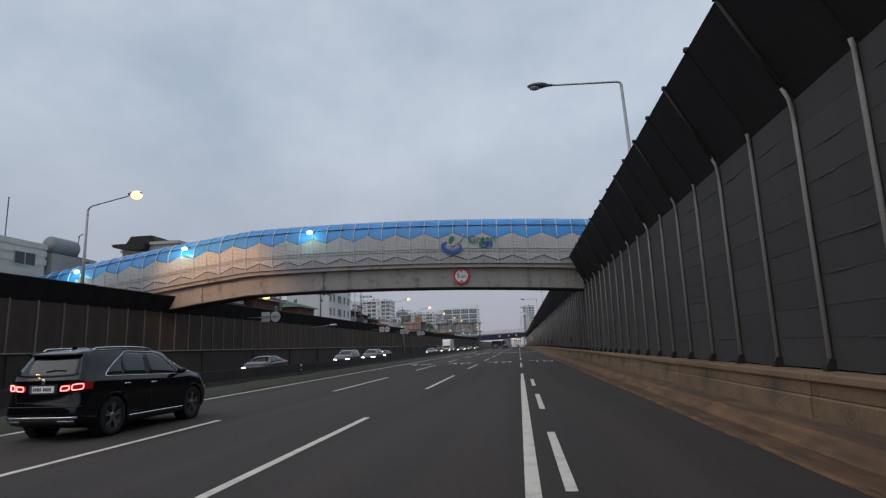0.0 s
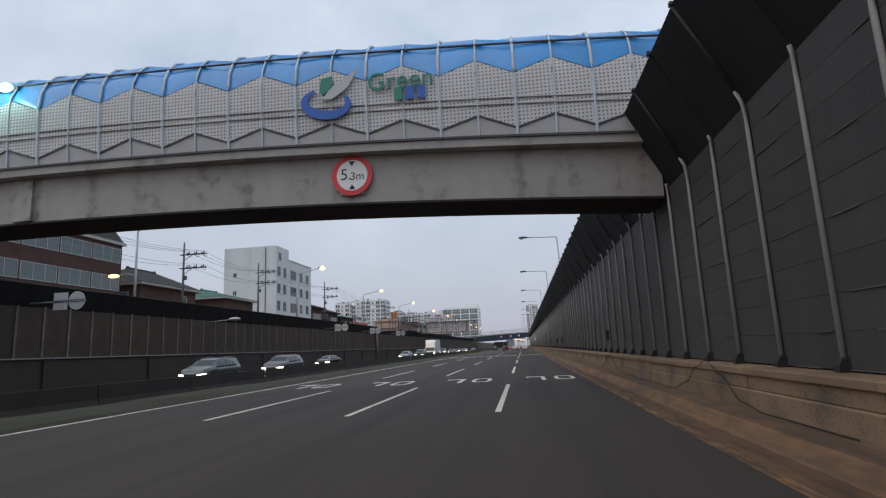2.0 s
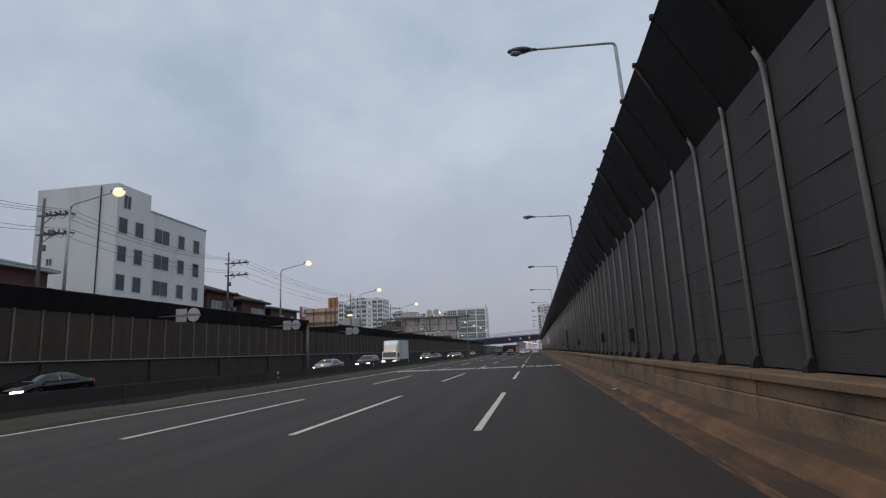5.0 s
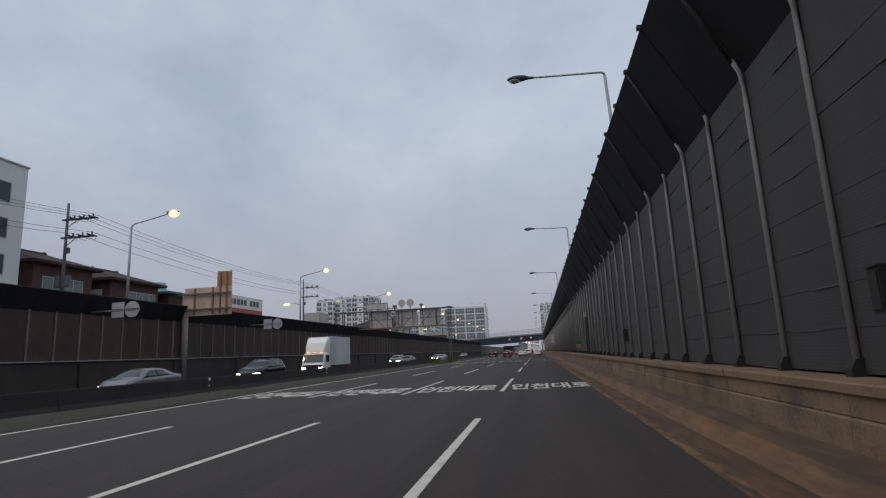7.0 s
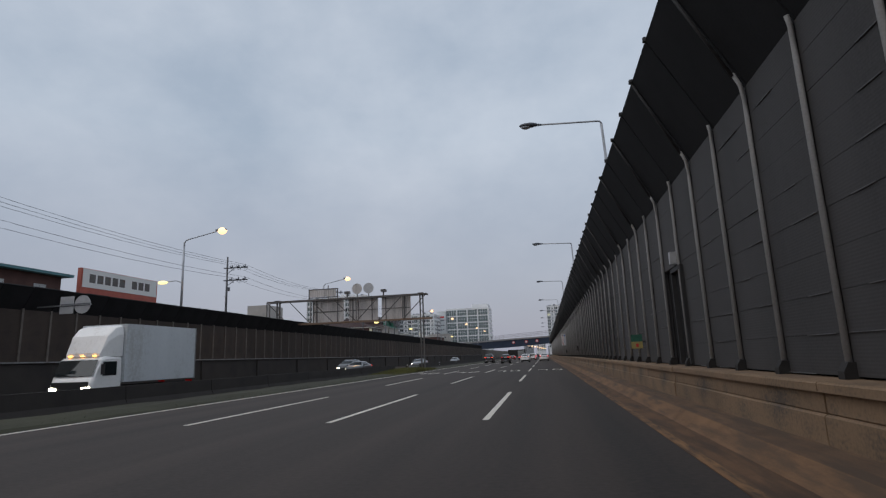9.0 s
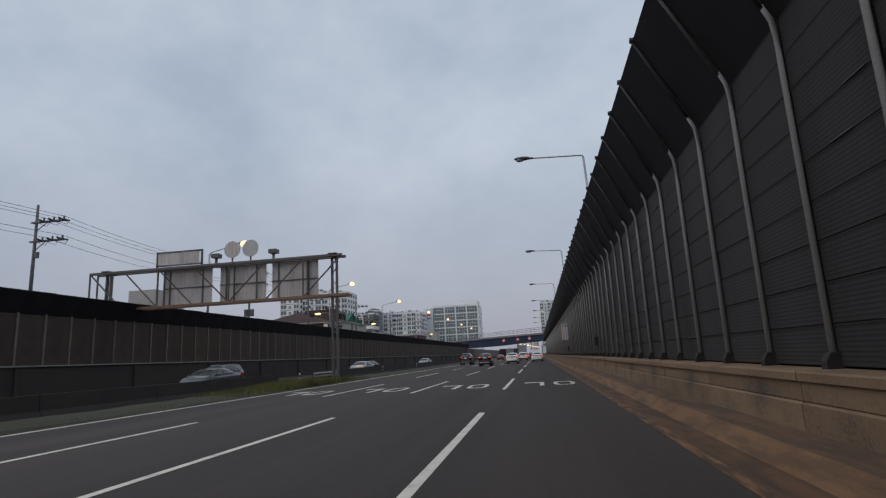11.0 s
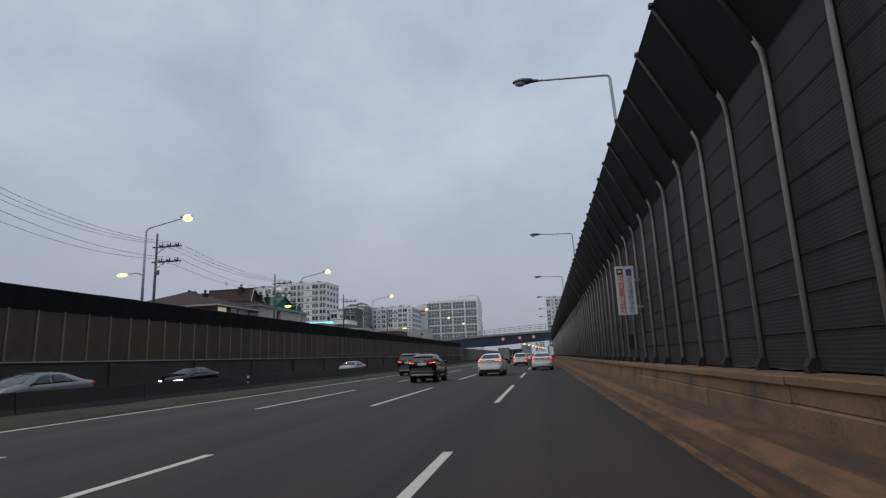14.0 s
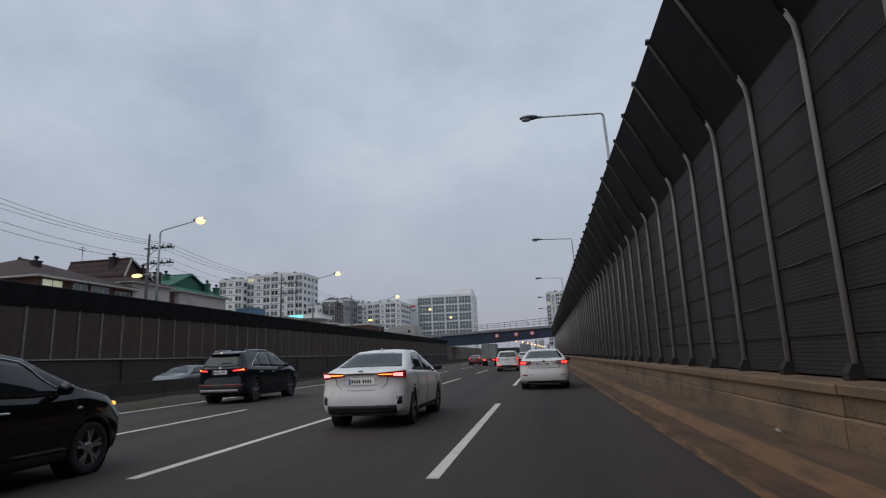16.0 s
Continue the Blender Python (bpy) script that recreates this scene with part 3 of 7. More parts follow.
for k, y in enumerate(posts_y):
    bay = posts_y[k + 1] - y if k + 1 < len(posts_y) else PITCH
    sink = wall_dz(y)
    arm = y > LOUVRE_Y or k % 2 == 0
    look_ = "none" if not arm else "pale" if k % 2 == 0 and y > LOUVRE_Y else "dark"
    bare = 43.6 < y < 48.9
    for me, nm in ((post_me[arm and not bare], "post"), (arm_me[look_], "arm" if arm else "arm_end"), (foot_me, "post_foot")):
        if nm.startswith("arm") and bare:
            continue
        o = part(nm, me, None, wall_r)
        o.location = (rnd.uniform(-0.012, 0.012), y, sink)
    if not (43.6 < y < 48.4):
        o = part("canopy_panel", over_me, None, wall_r)
        o.location = (0, y, sink)
        o.scale = (1, bay / PITCH, 1)
    for r in range(9):
        z = 1.03 + r * 0.5425 + sink
        if abs(y + 1 - DOOR_Y) < 0.9 and r < 5:
            continue
        dx = WX + rnd.uniform(-0.004, 0.004)
        if 31 <= k < 64:
            o = part("panel", panel_me, None, wall_r)
            o.location = (dx, y, z)
            o.scale = (1, bay / PITCH, 1)
        elif y < LOUVRE_Y:
            rest.box(dx + 0.06, dx + 0.15, y + 0.03, y + bay - 0.03, z + 0.003, z + 0.5395)
        else:
            # louvred cassettes, each with a folded lip along its head
            louvres.extrude([(dx + 0.15, z + 0.003), (dx + 0.07, z + 0.003), (dx + 0.071, z + 0.50), (dx + 0.064, z + 0.51), (dx + 0.062, z + 0.53), (dx + 0.15, z + 0.5395)], y + 0.03, y + bay - 0.03)
        if rnd.random() < (0.6 if y < LOUVRE_Y else 0.3):
            a = rnd.choice((0.08, 0.25, 0.7, 1.0))
            b = min(a + rnd.uniform(0.35, 0.95), bay - 0.06)
            strips.box(WX + 0.04, WX + 0.06, y + a, y + b, z - 0.003, z + 0.009)
tagged(part("louvred_panels", louvres, M_LOUVRE, wall_r, "black louvred cassettes with folded lips"), kind="stuff")
tagged(part("joint_strips", strips, M_JOINT, wall_r, "thin pale strips along the panel joints"), kind="stuff")
tagged(part("far_panels", rest, M_PANEL, wall_r), kind="stuff")
part("backing", along_wall([(WX + 0.16, 0.95), (WX + 0.24, 0.95), (WX + 0.24, BEND + 0.02), (WX + 0.16, BEND + 0.02)], False), M_CANOPY, wall_r)
# service door in the wall
door = empty("door_1", "dark open service doorway in the noise barrier", "door", kind="structure")
part("door_frame", Geo().box(WX - 0.03, WX + 0.12, DOOR_Y - 0.55, DOOR_Y - 0.47, 1.06, 3.55).box(WX - 0.03, WX + 0.12, DOOR_Y + 0.47, DOOR_Y + 0.55, 1.06, 3.55).box(WX - 0.03, WX + 0.12, DOOR_Y - 0.55, DOOR_Y + 0.55, 3.55, 3.66), M_POSTD, door)
part("door_leaf", Geo().box(WX + 0.09, WX + 0.14, DOOR_Y - 0.47, DOOR_Y + 0.47, 1.08, 3.55), M_CANOPY, door)
part("door_lamp", Geo().box(WX - 0.18, WX + 0.0, DOOR_Y - 0.28, DOOR_Y - 0.12, 3.72, 4.05), M_PLATE, door)

# parapet: stacked concrete courses with a cap
parapet = empty("parapet", "weathered concrete parapet carrying the noise barrier, headlight glow in its brown", "parapet", kind="structure")
PX = 4.72
course_lo = Geo().extrude([(PX + 0.04, 0.12), (PX, 0.20), (PX, 0.585), (PX + 0.03, 0.61), (5.6, 0.61), (5.6, 0.12)], 0.006, 3.97).mesh("lower_block", M_CONC)
course_hi = Geo().extrude([(PX + 0.045, 0.61), (PX + 0.03, 0.63), (PX + 0.03, 0.865), (5.6, 0.865), (5.6, 0.61)], 0.006, 3.97).mesh("upper_block", M_CONC)
cap = Geo().extrude([(PX - 0.03, 0.875), (PX - 0.03, 0.975), (PX - 0.01, 0.998), (5.65, 1.005), (5.65, 0.866), (PX + 0.06, 0.866)], 0.01, 3.97).mesh("cap_stone", M_CONC)
for k in range(118):
    y = -60 + k * 3.98
    for me, nm in ((course_lo, "lower_block"), (course_hi, "upper_block"), (cap, "cap_stone")):
        o = part(nm, me, None, parapet)
        o.location = (rnd.uniform(-0.012, 0.012), y, wall_dz(y + 2))
# loose black cable slung over the parapet and lying along its foot
RUNS = (((36, .21), (38.4, .22), (39.7, .37), (40.6, .80), (41.5, 1.075), (42.2, .92), (43.2, .5), (44.6, .25), (48.9, .21), (51.3, .34), (53.2, .33), (54.9, .78), (56.2, .97), (57.0, .55), (58.3, .29), (62, .21), (65.3, .38), (66.2, .78), (66.9, .98), (67.6, .6), (69, .25), (76, .21)),
        ((88, .21), (92.8, .21), (94.6, .23), (95.6, .45), (95.9, .75), (95.1, .98), (93.8, 0.985)))
for run in RUNS:
    pts = []
    for (ya, za), (yb, zb) in zip(run, run[1:]):
        for k in range(5):
            f = k / 5
            f2 = f * f * (3 - 2 * f)
            pts.append((4.66, ya + (yb - ya) * f, max(za + (zb - za) * f2, 0.268)))
    tagged(part("loose_cable", Geo().tube(pts, 0.011, 5), M_BLACK), "loose black cable drooping along the concrete parapet", "cable", "loose cables")
# raised ground behind the right wall
solid("embankment_right", Geo().box(5.75, 260, Y0, Y1, -0.25, 0.9), M_DIRT, "raised ground behind the noise barrier", "embankment")

# ---- left noise wall ----
LX = -29.3
wall_l = empty("wall_left", "long brown noise barrier with dark leaning top beyond the opposite lanes", "noise barrier", kind="structure")
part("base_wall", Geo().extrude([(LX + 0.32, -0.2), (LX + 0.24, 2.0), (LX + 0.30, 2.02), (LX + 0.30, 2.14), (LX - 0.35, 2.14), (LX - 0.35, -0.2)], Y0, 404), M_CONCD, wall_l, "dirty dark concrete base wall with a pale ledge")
part("ledge_rail", Geo().box(LX + 0.301, LX + 0.36, Y0, 404, 2.06, 2.14), M_POST, wall_l)
LP = 2.0
panel_l = Geo().box(-0.10, 0.0, 0.05, LP - 0.05, 2.14, 5.25).mesh("panel", M_PANELL)
post_l = Geo().box(-0.06, 0.07, -0.07, 0.07, 2.14, 5.32).mesh("post", M_POSTL)
top_l = Geo().extrude([(-0.05, 5.2), (0.75, 6.56), (0.68, 6.62), (-0.14, 5.26)], 0.02, LP - 0.02).mesh("leaning_panel", M_CANOPY)
pil_l = Geo().box(0.24, 0.40, -0.14, 0.14, -0.1, 1.99).mesh("pilaster", M_CONCD)
for k in range(232):
    y = Y0 + k * LP
    for me, nm in ((post_l, "post"), (panel_l, "panel"), (top_l, "leaning_panel")):
        o = part(nm, me, None, wall_l)
        o.location = (LX + rnd.uniform(-0.01, 0.01), y, rnd.uniform(-0.015, 0.015))
    if k % 5 == 0:
        o = part("pilaster", pil_l, None, wall_l)
        o.location = (LX, y, 0)
solid("embankment_left", Geo().box(-420, LX - 0.36, Y0, 1200, -0.25, 4.9), M_DIRT, "raised ground of the neighbourhood behind the barrier", "embankment")

# low median barrier
mb = empty("median_barrier", "low dark concrete barrier along the grass median", "barrier", kind="structure")
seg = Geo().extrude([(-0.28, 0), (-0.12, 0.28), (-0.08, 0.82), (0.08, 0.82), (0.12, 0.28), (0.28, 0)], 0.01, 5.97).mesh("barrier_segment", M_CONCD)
for k in range(75):
    y = -60 + 6.0 * k
    if 182 < y < 192:
        continue
    o = part("barrier_segment", seg, None, mb)
    o.location = (-15.45, y, 0)

# ---- footbridge ----
BY, BAY = 44.35, 1.155


def deck_z(x):
    u = x / 1.1
    z = 7.56 - 0.00201 * (u + 14.4) ** 2
    if u < -20:
        z -= 0.085 * (-20 - u)
    return 1.1 * z


def strip(xs, prof, m, name, parent, label=""):
    """A long member that follows the arch; prof gives (y, dz) round a closed section."""
    q, n = Geo(), len(prof)
    for x in xs:
        q.v += [(x, BY + y, deck_z(x) + dz) for y, dz in prof]
    for k in range(len(xs) - 1):
        for j in range(n):
            a, b = k * n + j, k * n + (j + 1) % n
            q.f.append((a, b, b + n, a + n))
    q.f += [tuple(range(n)), tuple((len(xs) - 1) * n + j for j in range(n))]
    return part(name, q, m, parent, label)


bridge = empty("footbridge", "arched covered footbridge with blue canopy and white perforated panels", "footbridge")
xa = [-46 + k * (51.1 / 30) for k in range(31)]
xb = [-46 + k * (62.0 / 36) for k in range(37)]
strip(xa, [(0.42, -0.32), (0.50, -1.83), (2.4, -1.83), (2.5, -0.32)], M_GIRD, "girder", bridge, "rain-streaked grey box girder")
# near-black sheet below the girder: the underside's shade is put in colour
strip(xa, [(0.46, -1.831), (0.46, -1.90), (2.45, -1.90), (2.45, -1.831)], M_CONCD, "soffit", bridge, "girder soffit coloured near-black for its shade")
strip(xb, [(0.0, -0.05), (0.02, -0.32), (2.9, -0.32), (2.92, -0.05)], M_GIRD, "deck_slab", bridge)
strip(xb, [(-0.06, 0.0), (-0.06, -0.07), (0.2, -0.07), (0.2, 0.0)], M_DARKLINE, "deck_edge", bridge)
for x in (-26.5, -16.0):
    part("stiffener", Geo().box(x - 0.35, x + 0.35, BY + 0.36, BY + 0.56, deck_z(x) - 1.8, deck_z(x) - 0.33), M_GIRD, bridge)


def arch(t):
    """Canopy section: t 0..1 from the front deck edge over the top to the back; (y, dz)."""
    if t < 0.30:
        return (-0.12 * math.sin(t / 0.30 * math.pi / 2), t / 0.30 * 2.15)
    if t > 0.70:
        s = (1 - t) / 0.30
        return (2.92 + 0.12 * math.sin(s * math.pi / 2), s * 2.15)
    a = (t - 0.30) / 0.40 * math.pi
    return (1.46 - 1.58 * math.cos(a), 2.15 + 1.65 * math.sin(a))


def sec(x, dz_or_t, off=0.0):
    y, dz = arch(dz_or_t)
    return (x, BY + y - off, deck_z(x) + dz)


def t_of(dz):
    if dz <= 2.15:
        return 0.30 * dz / 2.15
    return 0.30 + 0.40 * math.asin(min(1, (dz - 2.15) / 1.65)) / math.pi


XR = 3.31 + 2 * BAY * 4
nb = 52
for k in range(nb):
    xr = XR - k * BAY
    xl = xr - BAY
    hi_r, hi_l = (2.42, 1.98) if k % 2 else (1.98, 2.42)
    lo_r, lo_l = (0.62, 0.22) if k % 2 else (0.22, 0.62)
    e = 0.02
    q = Geo()   # grey foot panel
    q.face(sec(xr - e, 0.0), sec(xl + e, 0.0), sec(xl + e, t_of(lo_l)), sec(xr - e, t_of(lo_r)))
    part("foot_panel", q, M_GREYP, bridge)
    q = Geo()   # white perforated panel with slanting top and foot
    n = 6
    for j in range(n):
        f0, f1 = j / n, (j + 1) / n
        q.face(sec(xr - e, t_of(lo_r + 0.03 + (hi_r - lo_r - 0.06) * f0), 0.012), sec(xl + e, t_of(lo_l + 0.03 + (hi_l - lo_l - 0.06) * f0), 0.012), sec(xl + e, t_of(lo_l + 0.03 + (hi_l - lo_l - 0.06) * f1), 0.012), sec(xr - e, t_of(lo_r + 0.03 + (hi_r - lo_r - 0.06) * f1), 0.012))
    part("perforated_panel", q, M_PERF, bridge)
    q = Geo()   # blue sheet from the zigzag to the crown and down the back
    n = 12
    for j in range(n):
        ta = [t_of(h) + (0.98 - t_of(h)) * j / n for h in (hi_r, hi_l)]
        tb = [t_of(h) + (0.98 - t_of(h)) * (j + 1) / n for h in (hi_r, hi_l)]
        q.face(sec(xr - e, ta[0]), sec(xl + e, ta[1]), sec(xl + e, tb[1]), sec(xr - e, tb[0]))
    part("blue_sheet", q, M_BLUE, bridge, smooth=True)
    q = Geo()
    q.beam(Vector(sec(xr, t_of(lo_r), 0.02)), Vector(sec(xl, t_of(lo_l), 0.02)), 0.03, 0.05)
    part("foot_trim", q, M_DARKLINE, bridge)
    q = Geo().tube([sec(xr, 0.0 + j / 24, 0.03) for j in range(25)], 0.045 if k % 2 == 0 else 0.03, 6)
    part("rib", q, M_RIB, bridge)
xs = [XR - k * BAY for k in range(nb + 1)]
for t, m, r in ((t_of(3.05), M_DARKLINE, 0.035), (t_of(1.15), M_GREYP, 0.025), (t_of(0.95), M_GREYP, 0.025), (0.5, M_RIB, 0.05)):
    part("rail", Geo().tube([sec(x, t, 0.04) for x in xs], r, 6), m, bridge)

sign = empty("height_limit_sign", "round red-ringed clearance sign with black figures on the girder", "road sign", at=(-4.26, BY + 0.34, 7.1))
part("ring", Geo().disc((0, 0), 0.66, 0.0, 0.05, 40), M_SIGNR, sign, "red enamel ring")
part("face", Geo().disc((0, 0), 0.50, -0.006, 0.02, 40), M_SIGNW, sign, "white sign face")
lettering("figure", "5.", 0.52, M_SIGNK, (-0.20, -0.012, 0.02), sign)
lettering("figure", "3m", 0.36, M_SIGNK, (0.17, -0.012, -0.05), sign)
for s in (1, -1):
    q = Geo().face((-0.11, -0.012, s * 0.46), (0.11, -0.012, s * 0.46), (0.0, -0.012, s * 0.30))
    q.box(-0.03, 0.03, -0.012, -0.008, min(s * 0.46, s * 0.40), max(s * 0.46, s * 0.40))
    part("arrow", q, M_SIGNK, sign)
part("bracket", Geo().box(-0.45, 0.45, 0.05, 0.14, -0.10, 0.06).box(-0.4, 0.4, 0.05, 0.14, -0.62, -0.52), M_GIRD, sign)

part("bearing_wall", Geo().box(5.26, 5.75, BY - 0.2, BY + 3.4, 5.6, 8.3), M_CONCD, bridge, "dark bearing wall at the barrier")
# emblem on the perforated panels
emb = empty("bridge_emblem", "blue and green swoosh emblem with green lettering on panels", "emblem", at=(-3.95, BY - 0.22, deck_z(-4.4) + 1.35))


def ring_part(nm, m, cx, cz, rx, rz, a0, a1, w, y, tilt=0.0):
    q, n = Geo(), 26
    for k in range(n):
        f0, f1 = k / n, (k + 1) / n
        pts = []
        for f, o in ((f0, 1), (f1, 1), (f1, -1), (f0, -1)):
            a = a0 + (a1 - a0) * f
            ww = w * math.sin(math.pi * min(max(f, 0.06), 0.94)) ** 0.5 * o / 2
            px, pz = (rx + ww) * math.cos(a), (rz + ww) * math.sin(a)
            pts.append((cx + px * math.cos(tilt) - pz * math.sin(tilt), y, cz + px * math.sin(tilt) + pz * math.cos(tilt)))
        q.face(*pts)
        q.face(*[(p[0], y + 0.03, p[2]) for p in pts])
    part(nm, q, m, emb)


ring_part("blue_swoosh", M_LOGOB, -0.95, -0.05, 0.72, 0.42, 2.2, 6.9, 0.30, 0.0, -0.15)
q = Geo()
for pts, nm, m in (([(-1.1, 0.75), (-0.75, 0.80), (-0.72, 0.5), (-1.0, 0.12), (-1.15, 0.3)], "green_leaf", M_LOGOG), ([(-1.2, 0.05), (-0.7, 0.45), (0.1, 0.95), (-0.25, 0.35), (-0.75, 0.02)], "pale_wing", M_LOGOW)):
    q = Geo()
    q.face(*[(x, -0.03, z) for x, z in pts])
    q.face(*[(x, 0.0, z) for x, z in pts])
    for k in range(len(pts)):
        a, b = pts[k], pts[(k + 1) % len(pts)]
        q.face((a[0], -0.03, a[1]), (b[0], -0.03, b[1]), (b[0], 0, b[1]), (a[0], 0, a[1]))
    part(nm, q, m, emb)
lettering("lettering", "Green", 0.82, M_LOGOG, (1.45, 0.0, 0.42), emb, depth=0.02)
for k in range(3):
    part("lettering_bar", Geo().box(1.25 + k * 0.36, 1.5 + k * 0.36, -0.01, 0.03, -0.22, 0.20), M_LOGOB if k else M_LOGOG, emb)
# canopy lamps
for x in (-16.6, -27.6, -37.5):
    lp = empty("canopy_lamp", "bright cool-white lamp under the blue canopy", "lamp", "canopy lamps", at=(x, BY - 0.10, deck_z(x) + 2.95))
    part("lamp_glass", Geo().ellipsoid((0, 0, 0), 0.27, 0.14, 0.17), M_LITC, lp, smooth=True)
    part("lamp_body", Geo().box(-0.36, 0.36, 0.10, 0.2, -0.1, 0.1), M_STEELD, lp)
    li = new("canopy_light", bpy.data.lights.new("canopy_light", "POINT"))
    li.data.energy, li.data.color, li.data.shadow_soft_size = 60, (0.45, 1.0, 0.9), 0.25
    li.location = (x, BY - 0.75, deck_z(x) + 2.95)
    li.parent = None
# bridge piers outside the walls
for x in (-34.0, 8.5):
    solid("bridge_pier", Geo().box(x - 0.5, x + 0.5, BY + 0.9, BY + 2.1, 0.9, deck_z(x) - 0.33), M_GIRD, "grey concrete pier of the footbridge behind the barrier", "pier")

# ---- street lamps ----


def lamp_right():
    th = empty("street_lamp", "unlit grey street lamp with a long straight arm over the road", "street lamp", "lamps along the near wall")
    part("pole", Geo().tube([(0.80, 0, 0.9), (0.74, 0, 5), (0.47, 0, 13.12)], 0.11, 10, 0.065), M_STEEL, th, smooth=True)
    part("arm", Geo().tube([(0.47, 0, 13.08), (0.45, 0, 13.20), (0.37, 0, 13.27), (0.2, 0, 13.29), (-2.85, 0, 13.42)], 0.055, 8, 0.045), M_STEEL, th, smooth=True)
    head = part("lamp_head", Geo().ellipsoid((-3.28, 0, 13.45), 0.50, 0.22, 0.13, 14, 8).tube([(-2.95, 0, 13.43), (-2.6, 0, 13.415)], 0.09, 8, 0.055), M_STEELD, th, "dark oval lamp head", smooth=True)
    part("lens", Geo().ellipsoid((-3.42, 0, 13.36), 0.26, 0.17, 0.12, 12, 6), M_OFF, head, smooth=True)
    return th


first = lamp_right()
LAMP_R = [25.9, 57.9, 90.3, 119.7, 151.7, 184.8, 217.7, 250.8, 283, 315, 347, 379]
first.matrix_basis = pose(4.75, LAMP_R[0], 0)
for y in LAMP_R[1:]:
    copy_thing(first, pose(4.75, y, 0))


def lamp_left():
    th = empty("street_lamp", "lit sodium street lamp on a galvanised pole behind the far wall", "street lamp", "lamps along the far wall")
    part("pole", Geo().tube([(0, 0, 4.9), (0, 0, 9), (0, 0, 12.6)], 0.12, 10, 0.075), M_STEEL, th, smooth=True)
    part("arm", Geo().tube([(0, 0, 12.5), (0.10, 0, 12.72), (0.35, 0, 12.85), (3.2, 0, 13.40)], 0.06, 8, 0.045), M_STEEL, th, smooth=True)
    head = part("lamp_head", Geo().ellipsoid((3.6, 0, 13.52), 0.58, 0.24, 0.14, 14, 8), M_STEEL, th, smooth=True)
    part("lit_lens", Geo().ellipsoid((3.72, 0, 13.40), 0.42, 0.32, 0.31, 14, 10), M_LIT, head, "glowing orange lens", smooth=True)
    return th


def low_arm(th):
    part("low_arm", Geo().tube([(0, 0, 8.9), (-0.6, 0, 9.15), (-1.5, 0, 9.1)], 0.045, 8, 0.035), M_STEEL, th, smooth=True)
    part("low_lamp", Geo().ellipsoid((-1.95, 0, 9.05), 0.5, 0.2, 0.16, 12, 8), M_LITY, th, "glowing yellow side lamp", smooth=True)


LAMP_L = [3.3, 36.2, 69.2, 102.2, 135.2, 168.0, 201.0, 234.0, 264.5, 297, 330, 363, 396]
for i, y in enumerate(LAMP_L):
    th = lamp_left()
    if i in (2, 5, 7, 8, 10):
        low_arm(th)
    th.matrix_basis = pose(-30.0, y, -0.45 if y < 80 else 0.0)
    if i < 11:
        li = new("sodium_light", bpy.data.lights.new("sodium_light", "SPOT"))
        li.data.energy, li.data.color, li.data.shadow_soft_size = 3000 if 30 < y < 40 else 450, (1.0, 0.50, 0.19), 0.25
        li.data.spot_size, li.data.spot_blend = radians(72 if 30 < y < 40 else 150), 0.5
        li.matrix_basis = look((-26.2, y, 13.05 if y > 80 else 12.6), (-25.0 if 30 < y < 40 else -22.2, y + (8.0 if 30 < y < 40 else 0.0), 7.6 if 30 < y < 40 else 2.0))

# far lamps along the road beyond the overpass, where it bends
for k in range(9):
    th = empty("far_street_lamp", "distant lit sodium street lamp over the road", "street lamp", "far lamps")
    y, x = 520 + 42 * k, -12.0 + 1.9 * k
    part("pole", Geo().tube([(x - 4, y, -0.25), (x - 4, y, 7.6), (x - 3, y, 8.1), (x, y, 8.35)], 0.12, 6, 0.07), M_STEEL, th)
    part("lit_lens", Geo().ellipsoid((x, y, 8.2), 0.62, 0.5, 0.5, 10, 6), M_LIT, th)

# ---- wall-side sign arms on the opposite side ----
for y in (58.8, 110.9, 130.8, 152.9):
    th = empty("arm_sign", "pale backs of square and round road signs on an arm", "road sign", "sign arms")
    x = -26.6
    part("arm", Geo().tube([(LX + 0.1, y, 5.45), (x + 1.2, y, 5.45)], 0.045, 6), M_STEEL, th)
    part("square_plate", Geo().box(x - 0.95, x + 0.0, y - 0.05, y - 0.02, 4.95, 6.0), M_PLATE, th)
    part("round_plate", Geo().disc((x + 0.62, 5.47), 0.56, y - 0.05, y - 0.02, 24), M_PLATE, th)
    for z in (5.42, 5.52):
        part("bracket", Geo().box(x - 0.97, x + 1.17, y - 0.085, y - 0.052, z - 0.014, z + 0.014), M_STEELD, th)
for y in (77.6,):
    th = empty("wall_lamp", "pale unlit oval lamp on a thin arm by the wall", "street lamp", "wall lamps")
    part("arm", Geo().tube([(LX + 0.1, y, 4.95), (-27.6, y, 5.1), (-26.4, y, 5.15)], 0.04, 6), M_STEEL, th)
    part("lamp_head", Geo().ellipsoid((-25.9, y, 5.2), 0.6, 0.3, 0.16), M_PLATE, th, smooth=True)

